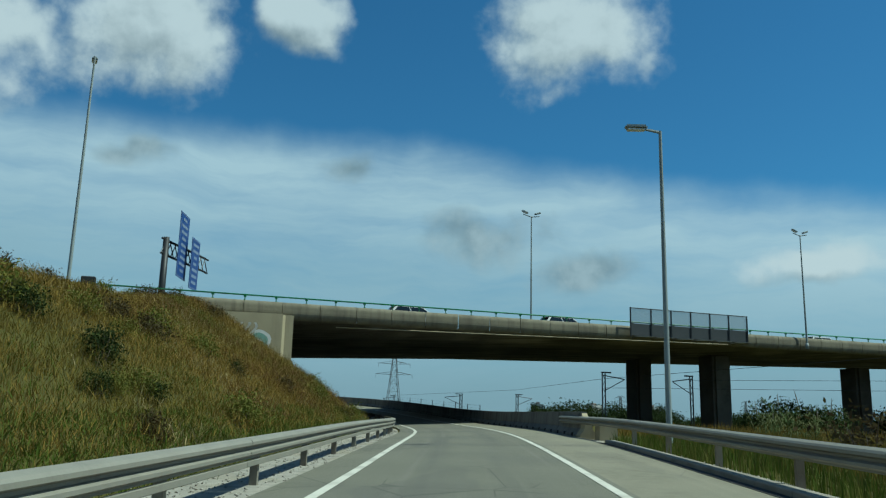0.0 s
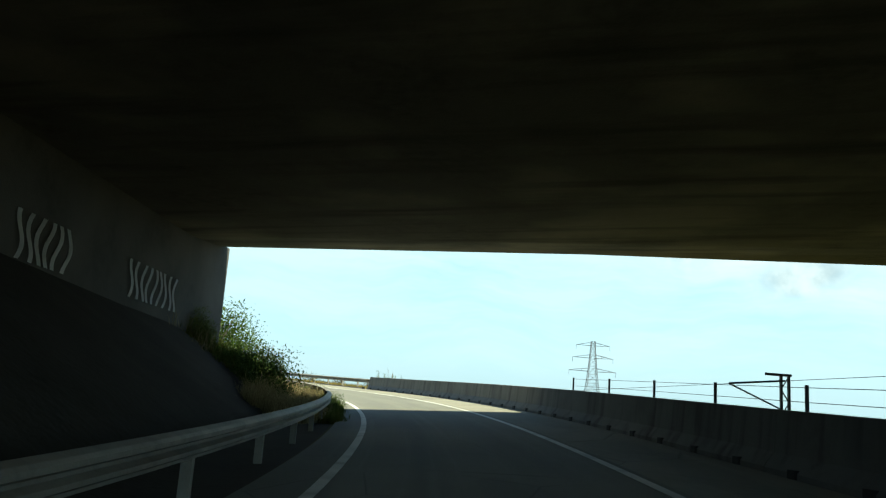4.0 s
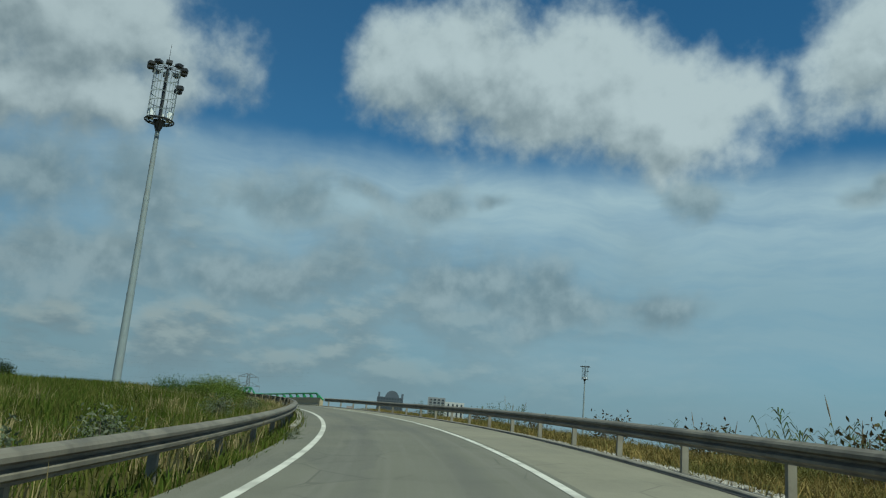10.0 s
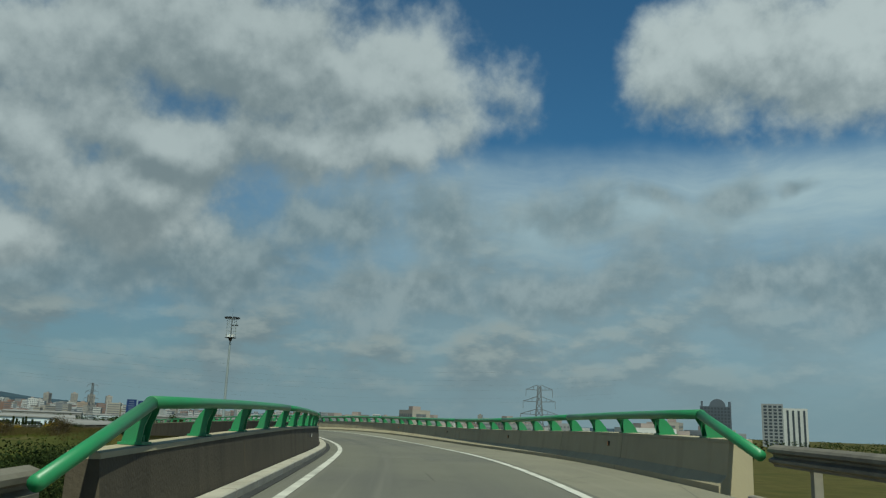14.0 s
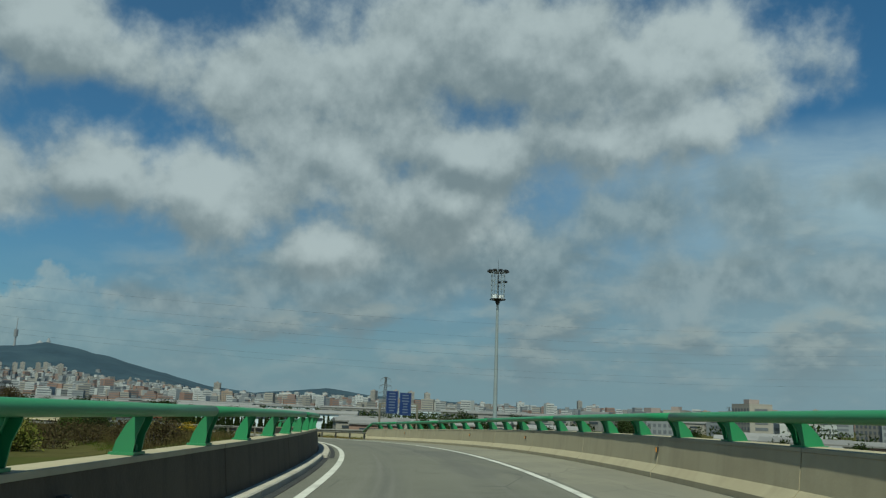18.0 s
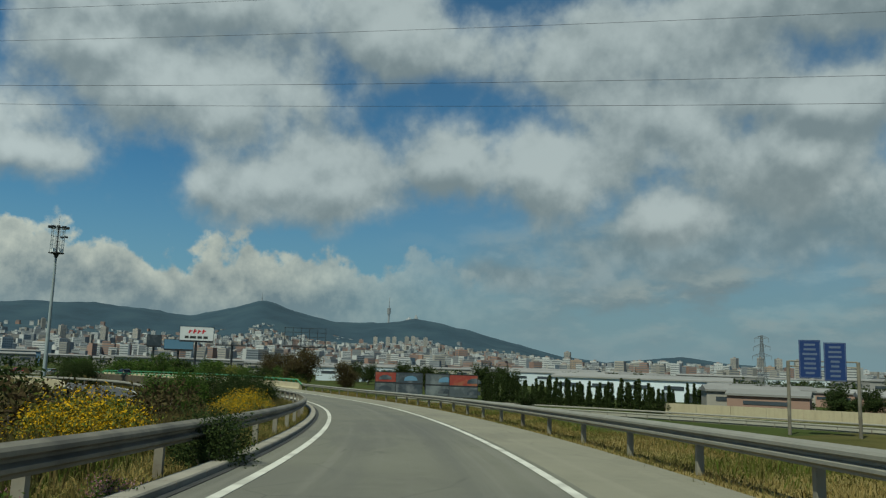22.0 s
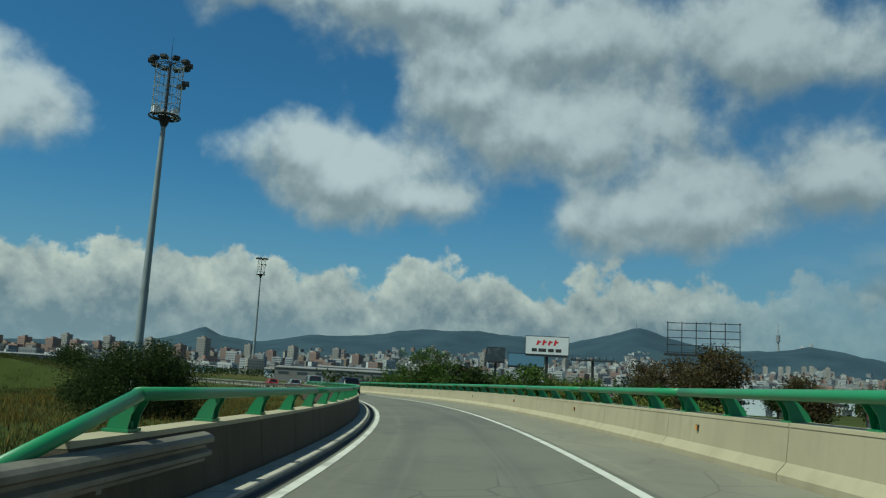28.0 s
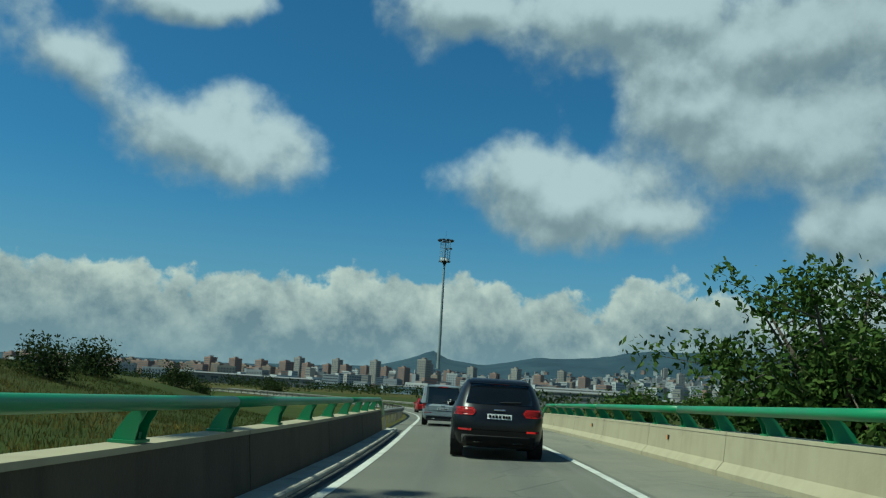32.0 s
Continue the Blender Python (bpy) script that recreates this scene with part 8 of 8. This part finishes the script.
TRIM = material("black_trim", (0.02, 0.02, 0.02), 0.7, vary=0.2, bump=0.1)


def loft(bm, sections):
    """Closed rings of points joined one to the next, capped at both ends."""
    rings = [[bm.verts.new(p) for p in s] for s in sections]
    for a, b in zip(rings, rings[1:]):
        for j in range(len(a)):
            q = (j + 1) % len(a)
            bm.faces.new((a[j], a[q], b[q], b[j]))
    bm.faces.new(rings[0][::-1]), bm.faces.new(rings[-1])
    return bm


def car(name, label, m, body_mat, L, W, H, waist, clear, roof_front, roof_back, bonnet, boxy=0.0, lamp="wide", bars=False):
    """A car pointing along +y, rear face at y = 0. Body, glasshouse, wheels, lamps, plate."""
    c = thing(name, label, "car", m)
    w = W / 2

    def ring(y, lo, hi, half, tuck):
        return [(x * half, y, z) for x, z in ((-0.86, lo), (-0.97, lo + 0.12), (-1.0, lo + (hi - lo) * 0.5), (-0.985 + tuck, hi - 0.10), (-0.93 + tuck, hi), (0.93 - tuck, hi), (0.985 - tuck, hi - 0.10), (1.0, lo + (hi - lo) * 0.5), (0.97, lo + 0.12), (0.86, lo))]

    bm = bmesh.new()
    loft(bm, [ring(0.06, clear + 0.16, waist - 0.06, w * 0.93, 0.0), ring(0.0, clear + 0.30, waist - 0.14, w * 0.90, 0.0)][::-1] + [ring(0.16, clear + 0.06, waist, w * 0.985, 0.0), ring(0.6, clear, waist + 0.02, w, 0.0), ring(L * 0.6, clear, waist, w, 0.0), ring(L - bonnet, clear, waist - 0.02, w, 0.0), ring(L - 0.35, clear, waist - 0.16, w * 0.97, 0.02), ring(L - 0.05, clear + 0.1, waist - 0.32, w * 0.86, 0.04)])
    body = part("body", bm, body_mat, c, smooth=False)
    # glasshouse: dark glass under a painted roof with pillars
    slope_b, slope_f = roof_back, roof_front
    wt_, wr = w * 0.93, w * (0.74 + 0.12 * boxy)

    def cab(y, z, half):
        return (-half, y, z), (half, y, z)

    bm = bmesh.new()
    base_b, base_f = 0.05 + 0.02, L - bonnet + 0.25
    lo = [(-wt_, base_b, waist - 0.02), (wt_, base_b, waist - 0.02), (wt_, base_f, waist - 0.04), (-wt_, base_f, waist - 0.04)]
    hi = [(-wr, slope_b, H - 0.09), (wr, slope_b, H - 0.09), (wr, slope_f, H - 0.09), (-wr, slope_f, H - 0.09)]
    a, b = [bm.verts.new(p) for p in lo], [bm.verts.new(p) for p in hi]
    for i in range(4):
        bm.faces.new((a[i], a[(i + 1) % 4], b[(i + 1) % 4], b[i]))
    bm.faces.new(a[::-1]), bm.faces.new(b)
    part("glass", bm, CAR_GLASS, c, "dark tinted windows")
    bm = bmesh.new()
    rr = wr * 1.02
    loft(bm, [[(-rr * k, y, H - 0.10), (-rr * k * 0.97, y, H - 0.03), (-rr * k * 0.6, y, z), (rr * k * 0.6, y, z), (rr * k * 0.97, y, H - 0.03), (rr * k, y, H - 0.10)] for y, z, k in ((slope_b - 0.12, H - 0.05, 0.98), (slope_b + 0.2, H - 0.005, 1.0), ((slope_b + slope_f) / 2, H, 1.0), (slope_f, H - 0.04, 0.98))])
    part("roof", bm, body_mat, c)
    for sx in (-1, 1):
        for (y0, y1, t) in ((base_b, slope_b - 0.02, 0.10 + 0.05 * boxy), (base_f, slope_f, 0.06), ((base_b + base_f) * 0.5, (slope_b + slope_f) * 0.48, 0.05)):
            bm = bmesh.new()
            tube(bm, (sx * wt_ * 0.985, y0 + 0.02, waist - 0.03), (sx * wr * 0.99, y1, H - 0.09), t, t * 0.8, 6)
            part("pillar", bm, body_mat, c)
        bm = bmesh.new()
        box(bm, min(sx * w, sx * (w + 0.2)), L - bonnet - 0.25, waist - 0.02, max(sx * w, sx * (w + 0.2)), L - bonnet - 0.1, waist + 0.17)
        bmesh.ops.bevel(bm, geom=bm.edges[:], offset=0.04, segments=2, affect="EDGES")
        part("mirror", bm, body_mat, c)
        bm = bmesh.new()
        if lamp == "tall":
            box(bm, min(sx * w * 0.84, sx * w * 0.97), 0.0, waist - 0.30, max(sx * w * 0.84, sx * w * 0.97), 0.2, waist + 0.42)
        else:
            box(bm, min(sx * w * 0.52, sx * w * 0.955), -0.01, waist - 0.30, max(sx * w * 0.52, sx * w * 0.955), 0.22, waist - 0.10)
        bmesh.ops.bevel(bm, geom=bm.edges[:], offset=0.03, segments=2, affect="EDGES")
        part("tail_lamp", bm, TAIL_RED, c, "red tail lamp")
        bm = bmesh.new()
        box(bm, min(sx * w * 0.55, sx * w * 0.9), -0.06, clear + 0.30, max(sx * w * 0.55, sx * w * 0.9), 0.02, clear + 0.36)
        part("reflector", bm, TAIL_RED, c, "thin red reflector")
        if bars:
            bm = bmesh.new()
            tube(bm, (sx * wr * 0.93, slope_b + 0.1, H + 0.05), (sx * wr * 0.9, slope_f - 0.3, H + 0.05), 0.025, n=6)
            for y in (slope_b + 0.12, slope_f - 0.32):
                tube(bm, (sx * wr * 0.93, y, H - 0.04), (sx * wr * 0.93, y, H + 0.05), 0.02, n=5)
            part("roof_bar", bm, CHROME, c)
        for y in (0.92, L - 0.95):
            bm = bmesh.new()
            r = 0.36 if H > 1.6 else 0.31
            tube(bm, (sx * (w - 0.24), y, r), (sx * (w + 0.005), y, r), r, r, 20)
            whl = part("wheel", bm, TYRE, c)
            bm = bmesh.new()
            tube(bm, (sx * (w - 0.1), y, r), (sx * (w + 0.012), y, r), r * 0.66, r * 0.66, 14)
            part("rim", bm, RIM, whl)
    bm = bmesh.new()
    box(bm, -w * 0.93, -0.06, clear + 0.16, w * 0.93, 0.3, clear + 0.46)
    bmesh.ops.bevel(bm, geom=bm.edges[:], offset=0.06, segments=2, affect="EDGES")
    part("bumper", bm, body_mat, c)
    bm = bmesh.new()
    box(bm, -w * 0.8, -0.03, clear - 0.02, w * 0.8, 0.5, clear + 0.18)
    part("lower_apron", bm, TRIM, c)
    zp = waist - 0.27
    bm = bmesh.new()
    box(bm, -0.26, -0.035, zp - 0.055, 0.26, -0.012, zp + 0.055)
    pl = part("number_plate", bm, PLATE, c, "white number plate with dark bars")
    bm = bmesh.new()
    for x in (-0.20, -0.13, -0.06, 0.01, 0.09, 0.15, 0.20):
        box(bm, x - 0.02, -0.040, zp - 0.03, x + 0.02, -0.036, zp + 0.03)
    part("plate_mark", bm, INK_BLACK, pl)
    bm = bmesh.new()
    tube(bm, (-0.10, -0.02, waist - 0.13), (0.10, -0.02, waist - 0.13), 0.02, n=8)
    part("badge", bm, CHROME, c, "small chrome badge")
    bm = bmesh.new()
    for x in (-0.5, 0.38):
        box(bm, x, -0.05, clear + 0.05, x + 0.16, 0.0, clear + 0.08)
    part("exhaust_trim", bm, CHROME, c)
    bm = bmesh.new()
    box(bm, -0.2, slope_b - 0.16, H - 0.11, 0.2, slope_b - 0.10, H - 0.075)
    part("brake_lamp", bm, TAIL_RED, c, "high red brake lamp")
    bm = bmesh.new()
    tube(bm, (0, 0.02, waist + 0.06), (0.42, 0.04, waist + 0.08), 0.012, n=5)
    part("wiper", bm, TRIM, c)
    bm = bmesh.new()
    prism(bm, [(0, 0), (0.18, 0), (0.03, 0.09)], (0, 1, 0), (0, 0, 1), (0, slope_b + 0.25, H - 0.01), 0.03)
    part("aerial_fin", bm, body_mat, c)
    return c


def suv(label, m, body_mat):
    """A rounded sport utility car along +y, rear at y = 0: body and glasshouse lofted from rounded plan outlines."""
    c = thing("suv", label, "car", m)
    # height, half width, rear, front
    LEVELS = [(0.24, 0.84, 0.22, 4.78), (0.34, 0.93, 0.06, 4.92), (0.52, 0.975, -0.02, 5.0), (0.78, 0.99, -0.02, 5.02), (0.98, 0.985, 0.03, 4.9), (1.08, 0.965, 0.09, 4.55), (1.14, 0.935, 0.14, 3.95),
              (1.30, 0.885, 0.26, 3.60), (1.46, 0.825, 0.40, 3.28), (1.58, 0.765, 0.54, 3.0), (1.66, 0.70, 0.70, 2.75), (1.71, 0.58, 0.95, 2.45)]
    lz = [v[0] for v in LEVELS]

    def shell(z):
        return [float(np.interp(z, lz, [v[k] for v in LEVELS])) for k in (1, 2, 3)]

    def rear(x, z, out=0.0):
        w, y0, y1 = shell(z)
        b = (y1 - y0) / 2
        u = min(0.999, abs(x) / w)
        return (x, (y0 + b) - b * (1 - u ** 5.0) ** (1 / 9.0) - out, z)

    def outline(z, n=40):
        w, y0, y1 = shell(z)
        b, pts = (y1 - y0) / 2, []
        for i in range(n):
            a = 2 * math.pi * (i + 0.5) / n
            ca, sa = math.cos(a), math.sin(a)
            pts.append((w * math.copysign(abs(ca) ** 0.4, ca), y0 + b + b * math.copysign(abs(sa) ** 0.22, sa), z))
        return pts

    part("body", loft(bmesh.new(), [outline(v[0]) for v in LEVELS]), body_mat, c, smooth=True)

    def patch(name, x0, x1, z0, z1, mat, parent, lab="", out=0.012, n=12, k=5, top=1.0):
        """A panel that follows the rear of the shell."""
        bm = bmesh.new()
        g = []
        for j in range(k + 1):
            z = z0 + (z1 - z0) * j / k
            q = 1 + (top - 1) * j / k
            g.append([bm.verts.new(rear((x0 + (x1 - x0) * i / n) * q, z, out)) for i in range(n + 1)])
        for j in range(k):
            for i in range(n):
                bm.faces.new((g[j][i], g[j][i + 1], g[j + 1][i + 1], g[j + 1][i]))
        bmesh.ops.solidify(bm, geom=bm.faces[:], thickness=0.01)
        return part(name, bm, mat, parent, lab, smooth=True)

    patch("rear_window", -0.72, 0.72, 1.15, 1.56, CAR_GLASS, c, "dark rear window", top=0.86)
    patch("spoiler", -0.66, 0.66, 1.585, 1.64, body_mat, c, out=0.10, k=2)
    patch("brake_lamp", -0.22, 0.22, 1.57, 1.595, TAIL_RED, c, "high red brake lamp", out=0.03, k=1)
    tail = patch("tailgate_edge", -0.80, 0.80, 0.60, 0.615, TRIM, c, out=0.012, k=1)
    pl = patch("number_plate", -0.26, 0.26, 0.84, 0.95, PLATE, c, "white number plate with dark bars", out=0.02, k=2)
    for x in (-0.20, -0.13, -0.06, 0.01, 0.09, 0.15, 0.20):
        patch("plate_mark", x - 0.02, x + 0.02, 0.866, 0.924, INK_BLACK, pl, out=0.034, n=1, k=1)
    bm = bmesh.new()
    p, q = rear(-0.12, 1.03, 0.02), rear(0.12, 1.03, 0.02)
    tube(bm, p, q, 0.02, n=8)
    part("badge", bm, CHROME, c, "small chrome badge")
    for sx in (-1, 1):
        bm = bmesh.new()
        rows = []
        for j in range(5):
            z = 0.90 + 0.17 * j / 4
            inner = 0.50 + 0.06 * abs(j - 2) / 2
            rows.append([bm.verts.new(rear(sx * (inner + (0.955 - inner) * i / 8), z, 0.014)) for i in range(9)])
        for j in range(4):
            for i in range(8):
                bm.faces.new((rows[j][i], rows[j][i + 1], rows[j + 1][i + 1], rows[j + 1][i]))
        bmesh.ops.solidify(bm, geom=bm.faces[:], thickness=0.012)
        part("tail_lamp", bm, TAIL_RED, c, "red tail lamp", smooth=True)
        patch("reflector", sx * 0.58, sx * 0.86, 0.585, 0.625, TAIL_RED, c, "thin red reflector", out=0.02, n=6, k=1)
        patch("exhaust_trim", sx * 0.30, sx * 0.52, 0.345, 0.365, CHROME, c, out=0.02, n=4, k=1)
        bm = bmesh.new()
        tube(bm, (sx * 0.66, 0.95, 1.745), (sx * 0.64, 2.9, 1.745), 0.022, n=6)
        for y in (1.0, 2.85):
            tube(bm, (sx * 0.66, y, 1.64), (sx * 0.66, y, 1.745), 0.018, n=5)
        part("roof_bar", bm, CHROME, c)
        bm = bmesh.new()
        box(bm, min(sx * 0.93, sx * 1.13), 3.55, 1.04, max(sx * 0.93, sx * 1.13), 3.72, 1.20)
        bmesh.ops.bevel(bm, geom=bm.edges[:], offset=0.05, segments=3, affect="EDGES")
        part("mirror", bm, body_mat, c, smooth=True)
        bm = bmesh.new()
        a = [(sx * 0.90, 0.75, 1.17), (sx * 0.90, 3.3, 1.17), (sx * 0.80, 2.85, 1.54), (sx * 0.80, 1.05, 1.54)]
        bm.faces.new([bm.verts.new((p[0] + sx * 0.025, p[1], p[2])) for p in a])
        bmesh.ops.solidify(bm, geom=bm.faces[:], thickness=0.02)
        part("side_window", bm, CAR_GLASS, c, "dark side window")
        for y in (0.95, 3.95):
            bm = bmesh.new()
            tube(bm, (sx * 0.72, y, 0.375), (sx * 0.995, y, 0.375), 0.375, 0.375, 24)
            whl = part("wheel", bm, TYRE, c)
            bm = bmesh.new()
            tube(bm, (sx * 0.9, y, 0.375), (sx * 1.0, y, 0.375), 0.25, 0.25, 16)
            part("rim", bm, RIM, whl)
    patch("lower_apron", -0.78, 0.78, 0.26, 0.50, TRIM, c, "matt black lower apron", out=0.01)
    bm = bmesh.new()
    tube(bm, rear(0.0, 1.19, 0.03), rear(0.45, 1.21, 0.03), 0.012, n=5)
    part("wiper", bm, TRIM, c)
    bm = bmesh.new()
    prism(bm, [(0, 0), (0.20, 0), (0.03, 0.09)], (0, 1, 0), (0, 0, 1), (0, 1.1, 1.69), 0.03)
    part("aerial_fin", bm, body_mat, c)
    return c


def car_pose(s, d):
    m = road_pose(s, d)
    k = road_at(s + 3, d) - road_at(s, d)
    return Matrix.Translation(m.translation) @ k.to_track_quat("Y", "Z").to_matrix().to_4x4()


suv("black sport utility car seen from behind on the slip road", car_pose(561.5, 0.42), CAR_BLACK)
car("van", "silver passenger van with tall red tail lamps on the slip road", car_pose(582.5, -0.75), CAR_SILVER, 4.75, 1.90, 1.88, 1.05, 0.26, 3.5, 0.16, 1.0, boxy=1.0, lamp="tall")
car("hatchback", "silver hatchback ahead of the van on the slip road", car_pose(607.0, -0.3), CAR_SILVER, 4.2, 1.76, 1.46, 0.92, 0.22, 2.7, 0.55, 1.15)
car("hatchback", "red hatchback further along the slip road", car_pose(630.0, -0.4), CAR_RED, 4.1, 1.75, 1.48, 0.92, 0.22, 2.6, 0.5, 1.1)
for u, dy, mat, label in ((-4.5, 2.3, CAR_WHITE, "white car crossing the motorway bridge"), (8.0, 2.3, CAR_WHITE, "white saloon crossing the motorway bridge"), (36.0, 3.6, CAR_WHITE, "white car on the far part of the bridge")):
    car("hatchback", label, pose(u, op_front(u) + dy, op_z(u) - 0.9, 0, 0, -66), mat, 4.3, 1.76, 1.5, 0.92, 0.22, 2.7, 0.55, 1.15)
bm = bmesh.new()
box(bm, -0.35, -0.25, 0, 0.35, 0.25, 1.7)
bmesh.ops.bevel(bm, geom=bm.edges[:], offset=0.05, segments=1, affect="EDGES")
cab_box = tagged(part("control_cabinet", bm, DARK_STEEL), "dark control cabinet at the foot of the lamp", "cabinet")
cab_box.matrix_basis = pose(-18.2, 40.8, 6.1, 0, 0, 20)
